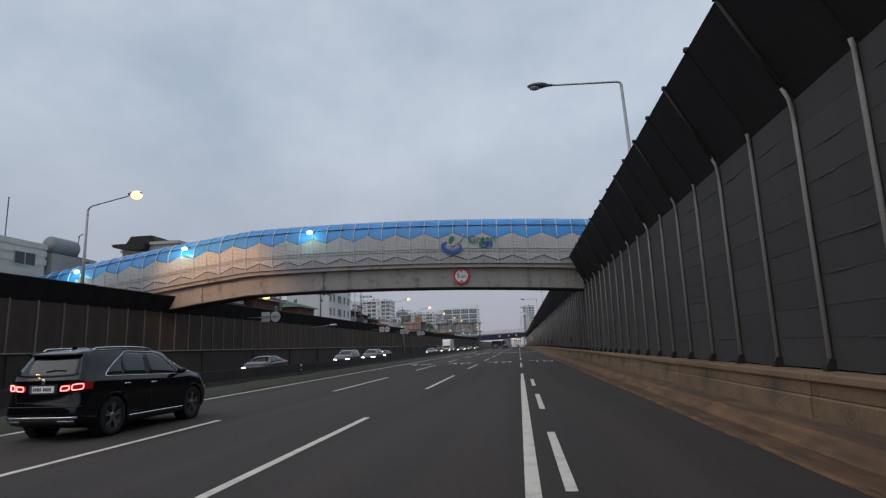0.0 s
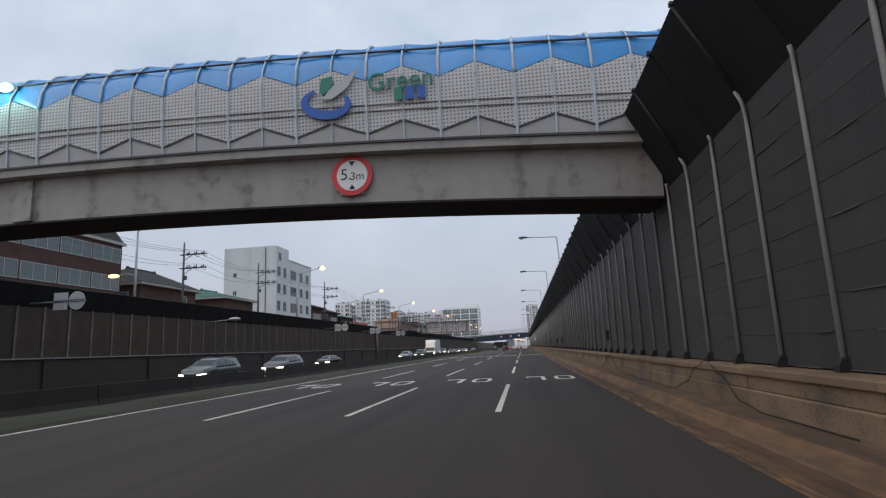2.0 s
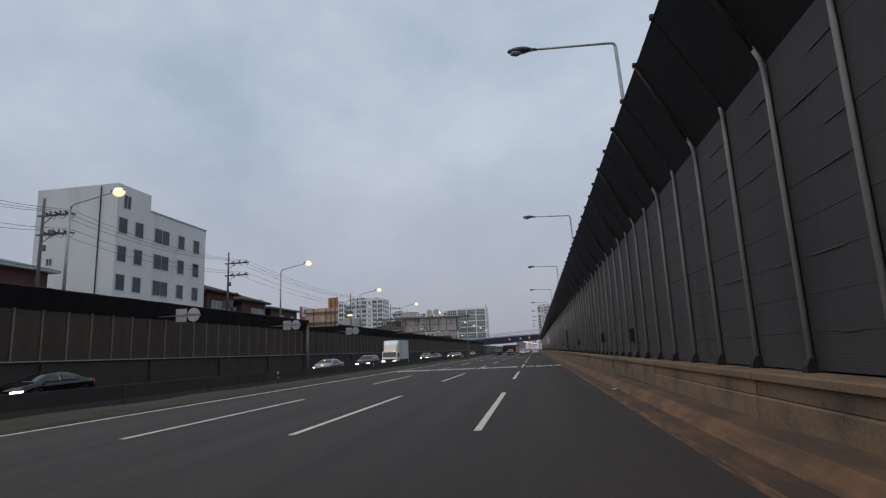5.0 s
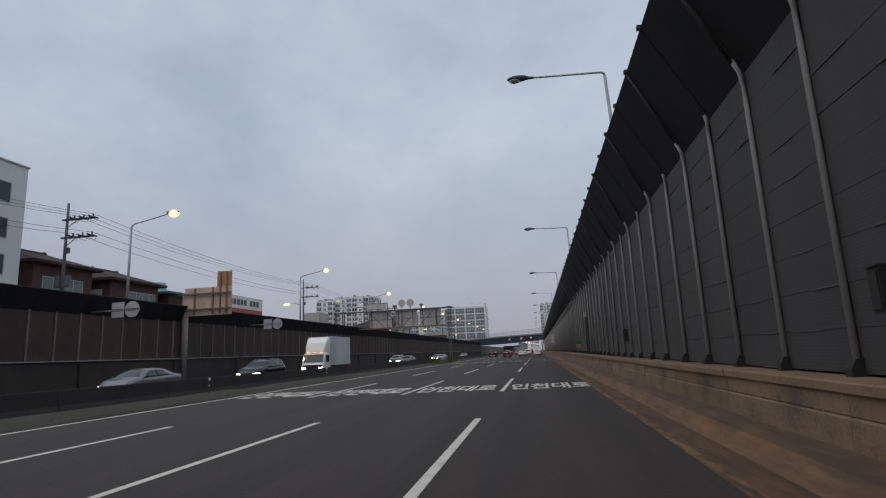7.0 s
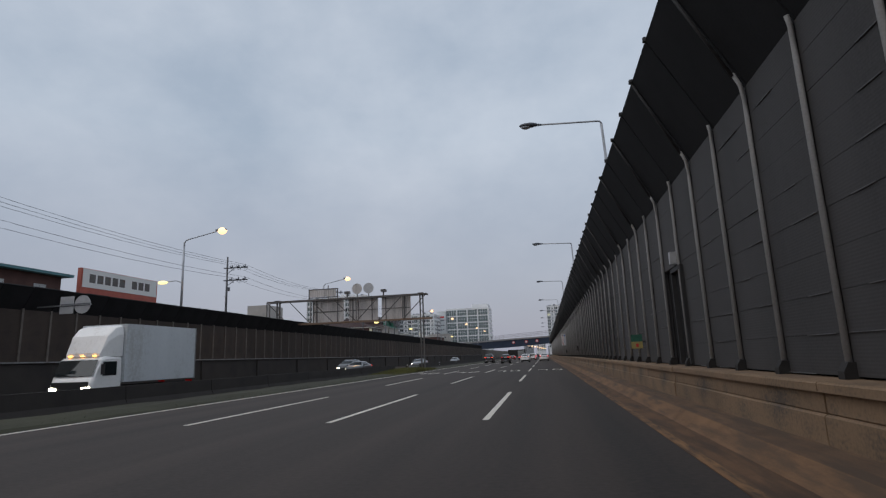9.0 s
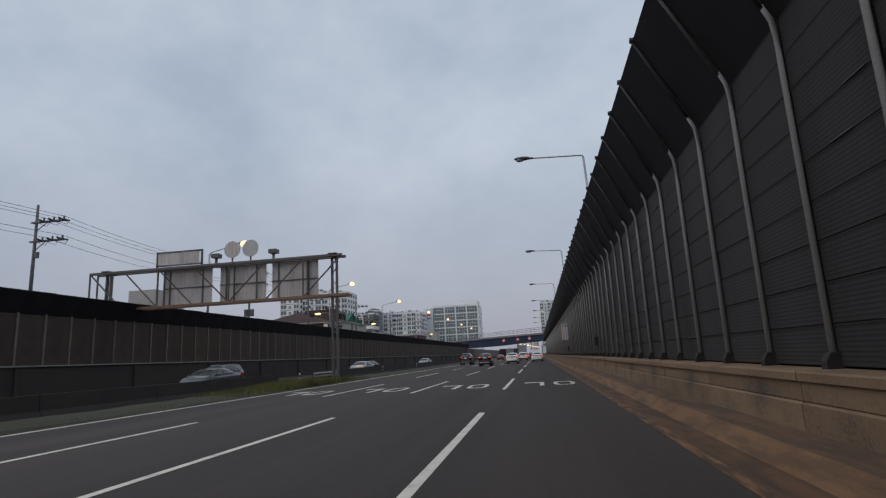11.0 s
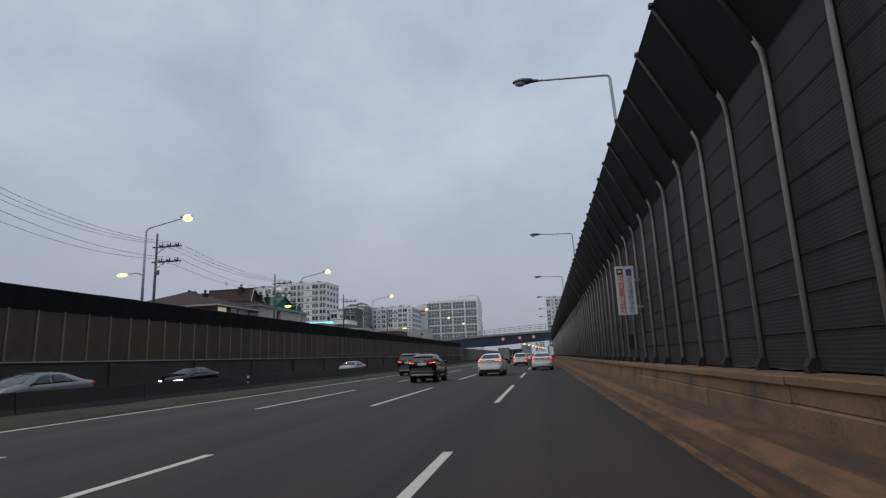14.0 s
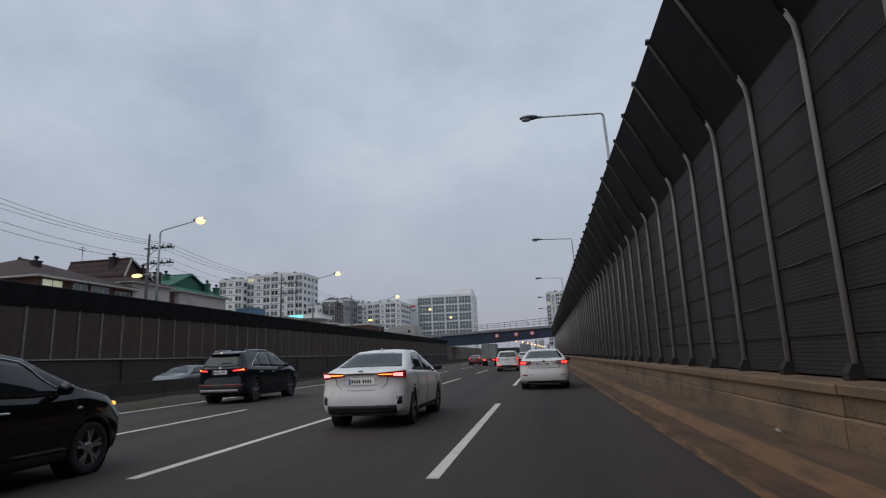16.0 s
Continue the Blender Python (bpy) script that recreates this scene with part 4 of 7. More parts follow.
# ---- sign gantry over the opposite lanes ----
GY = 189.9
gan = empty("sign_gantry", "rusty steel truss gantry with sign backs over the opposite lanes", "sign gantry")
zt, zb = 9.2, 6.25
xl_, xr_ = -33.0, -12.2
for dy, nm in ((-0.40, "front"), (0.40, "back")):
    part("top_chord", Geo().box(xl_, xr_ + 0.05, GY + dy - 0.10, GY + dy + 0.10, zt - 0.09, zt + 0.09), M_GANTRY, gan)
    part("bottom_chord", Geo().box(xl_ + 0.6, xr_ + 0.5, GY + dy - 0.10, GY + dy + 0.10, zb - 0.09, zb + 0.09), M_RUST, gan)
    nseg = 7
    for k in range(nseg):
        xa_, xb_ = xl_ + (xr_ - xl_) * k / nseg, xl_ + (xr_ - xl_) * (k + 1) / nseg
        a, b = ((xa_, GY + dy, zt), (xb_, GY + dy, zb)) if k < 4 else ((xa_, GY + dy, zb), (xb_, GY + dy, zt))
        if nm == "front":
            part("diagonal", Geo().beam(a, b, 0.09, 0.09), M_GANTRY, gan)
        if k % 2 == 0:
            part("upright", Geo().box(xa_ - 0.05, xa_ + 0.05, GY + dy - 0.05, GY + dy + 0.05, zb, zt), M_GANTRY, gan)
for x, z0 in ((-12.88, -0.1), (-31.6, 4.8)):
    for dx in (-0.18, 0.18):
        part("leg", Geo().box(x + dx - 0.06, x + dx + 0.06, GY - 0.13, GY + 0.13, z0, zt + 0.1), M_GANTRY, gan)
    part("leg_cap", Geo().box(x - 0.32, x + 0.32, GY - 0.55, GY + 0.55, zt + 0.1, zt + 0.17), M_GANTRY, gan)
    part("base_plate", Geo().box(x - 0.45, x + 0.45, GY - 0.3, GY + 0.3, z0, z0 + 0.14), M_CONCD, gan)
    for k in range(10):
        z = z0 + 0.8 + k * 0.9
        if z < zt - 0.3:
            part("brace", Geo().beam((x - 0.16, GY, z + (0.4 if k % 2 else 0.0)), (x + 0.16, GY, z + (0.0 if k % 2 else 0.4)), 0.06, 0.06), M_GANTRY, gan)
for x0, x1 in ((-27.2, -23.1), (-22.4, -18.6), (-18.1, -14.4)):
    sb = part("sign_panel", Geo().box(x0, x1, GY + 0.6, GY + 0.66, 6.35, 9.15), M_SIGNBACK, gan, "ribbed aluminium back of a direction sign")
    part("stiffener", Geo().box(x0, x1, GY + 0.52, GY + 0.60, 7.7, 7.78).box(x0 + 0.5, x0 + 0.6, GY + 0.5, GY + 0.6, 6.3, 9.2).box(x1 - 0.8, x1 - 0.7, GY + 0.5, GY + 0.6, 6.3, 9.2), M_GANTRY, sb)
part("upper_board", Geo().box(-27.4, -23.9, GY - 0.05, GY + 0.05, 9.6, 10.5), M_SIGNBACK, gan, "small dark framed board")
part("board_frame", Geo().box(-27.5, -23.6, GY - 0.09, GY + 0.09, 9.45, 9.55).box(-27.5, -23.6, GY - 0.09, GY + 0.09, 10.5, 10.6).box(-27.5, -27.4, GY - 0.09, GY + 0.09, 9.3, 10.6).box(-23.7, -23.6, GY - 0.09, GY + 0.09, 9.3, 10.6), M_GANTRY, gan)
for x in (-21.1, -19.6):
    rs_ = part("round_sign", Geo().disc((x, 10.35), 0.66, GY - 0.04, GY, 24), M_PLATE if x > -20 else M_SIGNBACK, gan, "round sign back lit by a lamp")
    part("sign_stem", Geo().box(x - 0.05, x + 0.05, GY, GY + 0.08, 9.2, 10.9), M_GANTRY, rs_)
part("camera_box", Geo().box(-22.6, -22.0, GY - 0.5, GY + 0.1, 9.75, 10.05).box(-22.4, -22.25, GY - 0.25, GY - 0.1, 9.3, 9.75), M_GANTRY, gan)
part("camera_box", Geo().box(-17.9, -17.3, GY - 0.5, GY + 0.1, 9.75, 10.05).box(-17.7, -17.55, GY - 0.25, GY - 0.1, 9.3, 9.75), M_GANTRY, gan)

# ---- back of an advertising board on the far wall ----
bb = empty("advertising_board", "weathered orange-lit back of a roadside board on a steel post", "billboard")
part("post", Geo().tube([(-29.0, 141.2, 0), (-29.0, 141.2, 7.8)], 0.26, 12), M_POST, bb, smooth=True)
part("main_board", Geo().box(-28.9, -24.5, 140.9, 141.05, 5.7, 8.15), M_PWOOD, bb)
part("small_board", Geo().box(-25.85, -24.5, 140.92, 141.03, 8.15, 9.5), M_ORANGE, bb)
for x, zt_ in ((-27.9, 8.1), (-26.2, 8.1), (-25.5, 9.4), (-24.9, 9.4)):
    part("strut", Geo().box(x - .07, x + .07, 140.78, 140.9, 5.8, zt_), M_RUST, bb)
part("rail", Geo().box(-29.4, -24.4, 140.64, 140.775, 6.15, 6.29), M_GANTRY, bb)
part("rail", Geo().box(-29.4, -24.4, 140.64, 140.775, 7.5, 7.64), M_GANTRY, bb)

# ---- warning sign on the right wall ----
ws = empty("no_cutting_in_sign", "white upright sign with red and blue lettering on the barrier", "road sign")
SY = 215.6
part("panel", Geo().box(4.33, 5.0, SY, SY + 0.05, 2.66, 4.47), M_SIGNW, ws)
part("pictogram", Geo().box(4.39, 4.61, SY - 0.006, SY, 4.16, 4.38), M_SIGNK, ws)
part("pictogram_car", Geo().box(4.43, 4.57, SY - 0.010, SY - 0.006, 4.23, 4.32), M_SIGNW, ws)
for k, ch in enumerate("끼어들기금지"):
    lettering("red_letter", ch, 0.27, M_SIGNR, (4.51, SY - 0.008, 4.0 - k * 0.243), ws)
part("blue_bar", Geo().box(4.72, 4.92, SY - 0.008, SY, 4.10, 4.36), M_SIGNB, ws)
for k, ch in enumerate("신고많은구간"):
    lettering("blue_letter", ch, 0.23, M_SIGNB, (4.82, SY - 0.008, 3.95 - k * 0.225), ws)
for z in (2.9, 3.9):
    part("bracket", Geo().box(4.9, WX + 0.1, SY + 0.05, SY + 0.12, z, z + 0.1), M_STEEL, ws)

# small boxes hung on the right wall
for y, z, m in ((58.9, 1.88, M_FOOT), (93.0, 1.88, M_FOOT), (102.9, 1.95, M_FOOT), (120.9, 1.90, M_FOOT), (187.0, 1.92, M_FOOT), (218.85, 1.82, M_FOOT)):
    bx = empty("wall_box", "small weathered equipment box on a barrier post", "equipment box", "wall boxes", at=(0, 0, wall_dz(y)))
    part("case", Geo().box(WX - 0.10, WX + 0.06, y - 0.10, y + 0.10, z - 0.25, z + 0.25), m, bx)
    part("lid", Geo().box(WX - 0.12, WX - 0.10, y - 0.08, y + 0.08, z - 0.21, z + 0.21), m, bx)
    part("hood", Geo().box(WX - 0.13, WX + 0.06, y - 0.11, y + 0.11, z + 0.25, z + 0.27), M_POSTD, bx)

es = empty("exit_sign", "small green and yellow escape sign on the noise barrier", "road sign")
part("green_plate", Geo().box(4.72, 5.12, 145.6, 145.64, 1.78, 2.04), M_ROOFG, es)
part("yellow_plate", Geo().box(4.72, 5.12, 145.6, 145.64, 1.52, 1.775), mat("yellow_plate_paint", (0.42, 0.34, 0.12), 0.5), es)
part("bracket", Geo().box(5.0, WX + 0.08, 145.645, 145.70, 1.74, 1.80), M_STEELD, es)
part("symbol", Geo().box(4.88, 4.97, 145.592, 145.6, 1.58, 1.70), M_SIGNR, es)

# ---- utility poles and wires ----


def utility_pole(y, top, box=False):
    th = empty("utility_pole", "grey concrete utility pole with steel crossarms and insulators", "utility pole", "utility poles")
    part("pole", Geo().tube([(0, 0, 4.8), (0, 0, top)], 0.17, 10, 0.10), M_WOODP, th, smooth=True)
    for z in (top - 1.55, top - 3.2):
        ca = part("crossarm", Geo().box(-0.45, 2.9, -0.13, -0.05, z - 0.06, z + 0.06).box(-0.45, 2.9, 0.05, 0.13, z - 0.06, z + 0.06), M_STEELD, th)
        for dx in (0.7, 1.65, 2.6):
            part("insulator", Geo().tube([(dx, 0, z + 0.05), (dx, 0, z + 0.30), (dx, 0, z + 0.38)], 0.09, 6, 0.06), M_STEELD, ca)
            for e in (-1, 1):
                part("strain_insulator", Geo().tube([(dx, e * 0.14, z + 0.02), (dx, e * 0.55, z + 0.10)], 0.075, 6), M_STEELD, ca)
            part("jumper", Geo().tube([(dx, -0.55, z + 0.1), (dx + 0.05, -0.3, z - 0.28), (dx + 0.05, 0.3, z - 0.30), (dx, 0.55, z + 0.1)], 0.02, 5), M_WIRE, ca)
        part("brace", Geo().beam((0.05, 0, z - 0.75), (1.1, 0, z), 0.05, 0.05), M_STEELD, th)
    part("fuse_box", Geo().box(0.12, 0.42, -0.12, 0.12, top - 4.6, top - 4.1), M_STEELD, th)
    part("climbing_steps", Geo().box(-0.26, 0.26, -0.02, 0.02, top - 5.3, top - 5.26).box(-0.24, 0.24, -0.02, 0.02, top - 6.1, top - 6.06), M_STEELD, th)
    if box:
        part("transformer", Geo().tube([(-0.45, 0, top - 7.6), (-0.45, 0, top - 6.6)], 0.30, 10).tube([(0.45, 0, top - 7.6), (0.45, 0, top - 6.6)], 0.30, 10), M_WOODP, th, "grey transformer cans")
    th.matrix_basis = pose(-39.2, y, 0)
    return th


POLES = [(64, 15.4, 0), (89.8, 15.7, 0), (109.2, 16.0, 0), (138.6, 16.3, 1), (190.3, 15.75, 0), (226, 16.2, 1), (247.4, 16.0, 0), (275, 15.4, 0), (306, 15.4, 0), (340, 15.4, 0)]
for y, top, b_ in POLES:
    utility_pole(y, top, b_)
for (ya, ta, _), (yb, tb, _) in zip(POLES, POLES[1:]):
    for dx, dz in ((0.7, -1.2), (1.65, -1.2), (2.6, -1.2), (0.7, -2.85), (2.6, -2.85)):
        pts = []
        for k in range(9):
            f = k / 8
            pts.append((-39.2 + dx, ya + (yb - ya) * f, ta + (tb - ta) * f + dz - 0.9 * 4 * f * (1 - f)))
        tagged(part("overhead_wire", Geo().tube(pts, 0.017, 5), M_WIRE), "thin black overhead cable between utility poles", "cable", "overhead wires", "stuff")


# ---- buildings behind the far wall ----
def window_unit(parent, x, y, z, w, h, axis, m=None, mull=1):
    """A framed window on a face looking to +x (axis x) or -y (axis y)."""
    t = 0.06
    if axis == "x":
        fr = Geo().box(x - 0.02, x + t, y - w / 2, y + w / 2, z, z + 0.07).box(x - 0.02, x + t, y - w / 2, y + w / 2, z + h - 0.07, z + h)
        for k in range(mull + 2):
            yy = y - w / 2 + (w - 0.07) * k / (mull + 1)
            fr.box(x - 0.02, x + t, yy, yy + 0.07, z + 0.07, z + h - 0.07)
        gl = Geo().box(x - 0.03, x + 0.02, y - w / 2 + 0.03, y + w / 2 - 0.03, z + 0.03, z + h - 0.03)
    else:
        fr = Geo().box(x - w / 2, x + w / 2, y - t, y + 0.02, z, z + 0.07).box(x - w / 2, x + w / 2, y - t, y + 0.02, z + h - 0.07, z + h)
        for k in range(mull + 2):
            xx = x - w / 2 + (w - 0.07) * k / (mull + 1)
            fr.box(xx, xx + 0.07, y - t, y + 0.02, z + 0.07, z + h - 0.07)
        gl = Geo().box(x - w / 2 + 0.03, x + w / 2 - 0.03, y - 0.02, y + 0.03, z + 0.03, z + h - 0.03)
    o = part("window", fr, M_FRAME, parent)
    part("pane", gl, m or M_GLASS, o)
    return o


# white five-storey block
wb = empty("apartment_block", "plain off-white five-storey block with dark windows", "building")
part("wall", Geo().box(-51.0, -41.2, 120.0, 136.2, 4.9, 18.95), M_WHITE, wb)
part("parapet_wall", Geo().box(-51.0, -41.2, 120.0, 125.2, 18.95, 20.85), M_WHITE, wb, "raised stair head on the roof")
part("roof_edge", Geo().box(-51.1, -41.1, 125.2, 136.3, 18.95, 19.08), M_CREAM, wb)
for r, z in enumerate((15.4, 12.35, 9.3, 6.3)):
    for y, w, mu in ((120.95, 1.35, 0), (123.45, 1.35, 0), (127.35, 2.7, 1), (131.0, 1.35, 0), (134.1, 1.35, 0)):
        window_unit(wb, -41.2, y, z + 0.1, w, 1.75, "x", M_GLASS, mu)
window_unit(wb, -41.2, 121.4, 18.3, 1.1, 1.5, "x")
for z in (15.6, 12.4, 9.3):
    window_unit(wb, -48.9, 120.0, z, 0.7, 0.8, "y")
part("rain_pipe", Geo().tube([(-43.2, 119.93, 5.0), (-43.2, 119.93, 20.6)], 0.06, 6), M_POSTD, wb)


def house(name, label, x0, x1, y0, y1, zb, ze, zr, wall_m, roof_m, over=0.7, ridge="y", wins=(), hip=0.3):
    th = empty(name, label, "house")
    part("wall", Geo().box(x0, x1, y0, y1, zb, ze), wall_m, th)
    part("fascia", Geo().box(x0 - over, x1 + over, y0 - over, y1 + over, ze, ze + 0.22), M_FASCIA if y0 < 120 or y0 > 250 else roof_m, th)
    a = Geo()
    X0, X1, YA, YB, z = x0 - over - 0.05, x1 + over + 0.05, y0 - over - 0.05, y1 + over + 0.05, ze + 0.22
    cx, cy = (X0 + X1) / 2, (YA + YB) / 2
    if ridge == "y":
        ra, rb = (cx, YA + (YB - YA) * hip, zr), (cx, YB - (YB - YA) * hip, zr)
        a.face((X1, YA, z), (X1, YB, z), rb, ra)
        a.face((X0, YB, z), (X0, YA, z), ra, rb)
        a.face((X0, YA, z), (X1, YA, z), ra)
        a.face((X1, YB, z), (X0, YB, z), rb)
    else:
        ra, rb = (X0 + (X1 - X0) * hip, cy, zr), (X1 - (X1 - X0) * hip, cy, zr)
        a.face((X0, YA, z), (X1, YA, z), rb, ra)
        a.face((X1, YB, z), (X0, YB, z), ra, rb)
        a.face((X0, YB, z), (X0, YA, z), ra)
        a.face((X1, YA, z), (X1, YB, z), rb)
    a.face((X0, YA, z), (X0, YB, z), (X1, YB, z), (X1, YA, z))
    rf = part("roof", a, roof_m, th)
    part("ridge_cap", Geo().tube([ra, rb], 0.14, 6).ellipsoid(rb, 0.22, 0.22, 0.25, 8, 5).ellipsoid(ra, 0.22, 0.22, 0.25, 8, 5), roof_m, rf)
    for (axis, p, zz, w, h, m, mu) in wins:
        if axis == "x":
            window_unit(th, x1, p, zz, w, h, "x", m, mu)
        else:
            window_unit(th, p, y0, zz, w, h, "y", m, mu)
    return th


# brick block with a dark mansard top
mb_ = empty("brick_building", "dark red-brick building with ribbon windows and a black mansard roof", "building")
part("wall", Geo().box(-47, -42, 62, 82.8, 4.9, 14.2), M_BRICK, mb_)
part("cornice", Geo().box(-47.2, -41.7, 61.8, 83.1, 14.2, 14.5), M_FASCIA, mb_)
part("roof", Geo().extrude([(-41.9, 14.5), (-43.2, 16.1), (-46, 16.1), (-47.1, 14.5)], 61.9, 83.0), M_ROOF, mb_)
for z in (12.2, 9.2):
    for k in range(5):
        window_unit(mb_, -42, 64.2 + k * 4.1, z, 3.9, 1.6, "x", M_GLASSG, 2)
house("brick_house", "red-brick house with a dark hipped tile roof", -50, -42, 86, 97, 4.9, 10.35, 12.9, M_BRICK, M_ROOF, wins=(("y", -44.5, 8.0, 2.2, 1.6, M_GLASSG, 1), ("x", 94.5, 8.6, 0.9, 1.1, None, 0)))
house("brick_house", "low red-brick house with a green metal roof", -52, -42, 104.2, 113, 4.9, 10.25, 12.0, M_BRICK, M_ROOFG, wins=(("y", -45, 7.8, 2.0, 1.4, M_GLASS, 1),))
house("brick_house", "dark-roofed house behind the white block", -50, -42, 138.3, 145.0, 4.9, 11.1, 12.9, M_BRICK, M_ROOFR, wins=(("x", 141.6, 7.6, 4.6, 2.4, M_GLASSG, 3), ("y", -45, 7.6, 3, 2.0, M_GLASSG, 2)))
house("brick_house", "brick house with a glazed veranda and dark tile roof", -50, -42, 147.5, 155.0, 4.9, 10.6, 12.4, M_BRICK, M_ROOFR, wins=(("x", 152.4, 7.4, 4.2, 2.3, M_GLASSG, 3), ("y", -43.6, 8.1, 1.4, 1.6, M_FRAME, 1)))
house("brick_house", "brick house with a teal metal roof", -54, -42, 157, 167.4, 4.9, 10.1, 11.7, M_BRICK, M_ROOFT, wins=(("x", 161.2, 8.3, 1.2, 0.9, M_FRAME, 1), ("x", 165.2, 8.3, 1.2, 0.9, M_FRAME, 1)))
tank = empty("water_tank", "pale blue plastic water tank on a roof", "water tank")
part("tank", Geo().tube([(-47, 161.5, 10.6), (-47, 161.5, 12.2)], 1.1, 16), mat("blue_tank", (0.20, 0.38, 0.45), 0.6), tank, smooth=True)

shop = empty("shop_building", "low shop with a long red and white rooftop sign", "shop")
part("wall", Geo().box(-52, -42.4, 169.5, 181, 4.9, 8.9), M_BRICK, shop)
part("sign_body", Geo().box(-42.4, -42.0, 169.6, 180.5, 8.6, 11.35), M_REDP, shop)
part("sign_face", Geo().box(-42.0, -41.95, 169.8, 180.3, 9.5, 11.3), M_SIGNW, shop, "white sign face")
for k, (a, w) in enumerate(((170.6, .75), (171.6, .75), (172.6, .75), (173.6, .75), (174.6, .75), (176.4, .75), (177.4, .75), (178.4, .75))):
    part("sign_bar", Geo().box(-41.95, -41.93, a, a + w, 10.0, 10.85), M_GANTRY, shop)
grey = empty("long_shed", "long low grey-roofed building", "building")
part("wall", Geo().box(-62, -46, 186, 232, 4.9, 8.6), M_CREAM, grey)
part("roof", Geo().extrude([(-45.6, 8.6), (-54, 9.9), (-62.4, 8.6)], 185.6, 232.4), M_ROOF, grey)
part("roof_room", Geo().box(-50, -46.2, 215, 221, 8.8, 11.8), M_CREAM, grey, "cream rooftop room")
house("long_house", "long low house with red-brown hipped tile roof and veranda windows", -60, -44, 266.8, 279.0, 4.9, 10.05, 13.1, M_BRICK, M_ROOFR, over=0.6, hip=0.44,
      wins=(("x", 268.3, 8.2, 2.3, 1.75, M_LITW, 1), ("x", 271.6, 8.2, 1.8, 1.75, M_GLASSG, 1), ("x", 274.2, 8.2, 2.4, 1.75, M_GLASSG, 2), ("x", 277.4, 8.2, 2.2, 1.5, M_GLASS, 2), ("y", -48.5, 8.0, 2.0, 1.4, M_GLASSG, 1)))


def gabled_house(name, label, x0, x1, y0, y1, ze, zr, yp, gable_m, roof_m):
    """Cream walls, a low skirt roof all round and a steep gable that looks over the road."""
    th = empty(name, label, "house")
    part("wall", Geo().box(x0, x1, y0, y1, 4.9, ze), M_CREAM, th)
    part("fascia", Geo().box(x0 - .45, x1 + .45, y0 - .45, y1 + .45, ze, ze + .16), M_FASCIA, th, "pale eaves board")
    z0, z1 = ze + .16, ze + 1.05
    lo = [(x0 - .5, y0 - .5, z0), (x1 + .5, y0 - .5, z0), (x1 + .5, y1 + .5, z0), (x0 - .5, y1 + .5, z0)]
    hi = [(x0 + 2, y0 + 1.0, z1), (x1 - 1.9, y0 + 1.0, z1), (x1 - 1.9, y1 - 1.0, z1), (x0 + 2, y1 - 1.0, z1)]
    sk = Geo()
    for k in range(4):
        sk.face(lo[k], lo[(k + 1) % 4], hi[(k + 1) % 4], hi[k])
    sk.face(*hi)
    rf = part("roof", sk, roof_m, th)
    xa, xb, ya, yb = x0 + 2, x1 - 1.7, y0 + .7, y1 - .7
    part("gable_roof", Geo().face((xa, ya, z1 - .05), (xb, ya, z1 - .05), (xb, yp, zr), (xa, yp, zr)).face((xb, yb, z1 - .05), (xa, yb, z1 - .05), (xa, yp, zr), (xb, yp, zr)), roof_m, rf)
    part("gable_wall", Geo().face((xb - .3, ya + .3, z1), (xb - .3, yb - .3, z1), (xb - .3, yp, zr - .2)), gable_m, th)
    for y in (ya, yb):
        part("barge_board", Geo().beam((xb, y, z1 - .1), (xb, yp, zr - .05), .09, .2), M_FASCIA if gable_m is M_BRICK else gable_m, rf)
    part("ridge_cap", Geo().tube([(xa, yp, zr), (xb, yp, zr)], .12, 6), roof_m, rf)
    return th


gh = gabled_house("large_house", "cream house with a red-brown tile roof and brick gable", -56, -44, 278.9, 285.4, 11.0, 14.2, 280.6, M_BRICK, M_ROOFR)
window_unit(gh, -44, 282.6, 9.2, 0.9, 1.2, "x", M_FRAME, 1)
part("side_wall", Geo().box(-52, -44.6, 285.4, 287.2, 4.9, 10.6), M_BRICK, gh, "dark recessed wall")
gh = gabled_house("green_roof_house", "cream house with a green metal gabled roof", -56, -44, 287.2, 298.0, 10.85, 13.9, 292.3, M_ROOFG, M_ROOFG)
CHIM = [(-48.0, 270.2, 12.4, M_ROOF), (-48.0, 280.4, 14.5, M_ROOF), (-45.6, 282.4, 13.3, M_ROOFR), (-45.6, 285.0, 13.2, M_ROOF), (-48.5, 290.6, 13.9, M_ROOFG), (-45.4, 295.4, 13.0, M_ROOFG), (-45.2, 297.4, 12.6, M_ROOFG)]
for x, y, z, m in CHIM:
    ch = empty("chimney", "small chimney with a round cowl on a tiled roof", "chimney", "chimneys")
    part("flue", Geo().box(x - 0.34, x + 0.34, y - 0.34, y + 0.34, z - 1.9, z - 0.2), m, ch)
    part("rim", Geo().box(x - 0.42, x + 0.42, y - 0.42, y + 0.42, z - 0.2, z - 0.06), m, ch)
    part("cowl", Geo().tube([(x, y, z - 0.06), (x, y, z + 0.2)], 0.11, 8).ellipsoid((x, y, z + 0.3), 0.24, 0.24, 0.17, 8, 6), M_ROOF, ch)
aer = empty("roof_aerial", "thin television aerial on a tile roof", "aerial")
part("mast", Geo().tube([(-48, 275.8, 12.0), (-48, 275.8, 14.9)], 0.03, 5), M_STEELD, aer)
part("cross_rods", Geo().box(-48.03, -47.97, 275.2, 276.4, 14.4, 14.44).box(-48.03, -47.97, 275.4, 276.2, 14.7, 14.74), M_STEELD, aer)
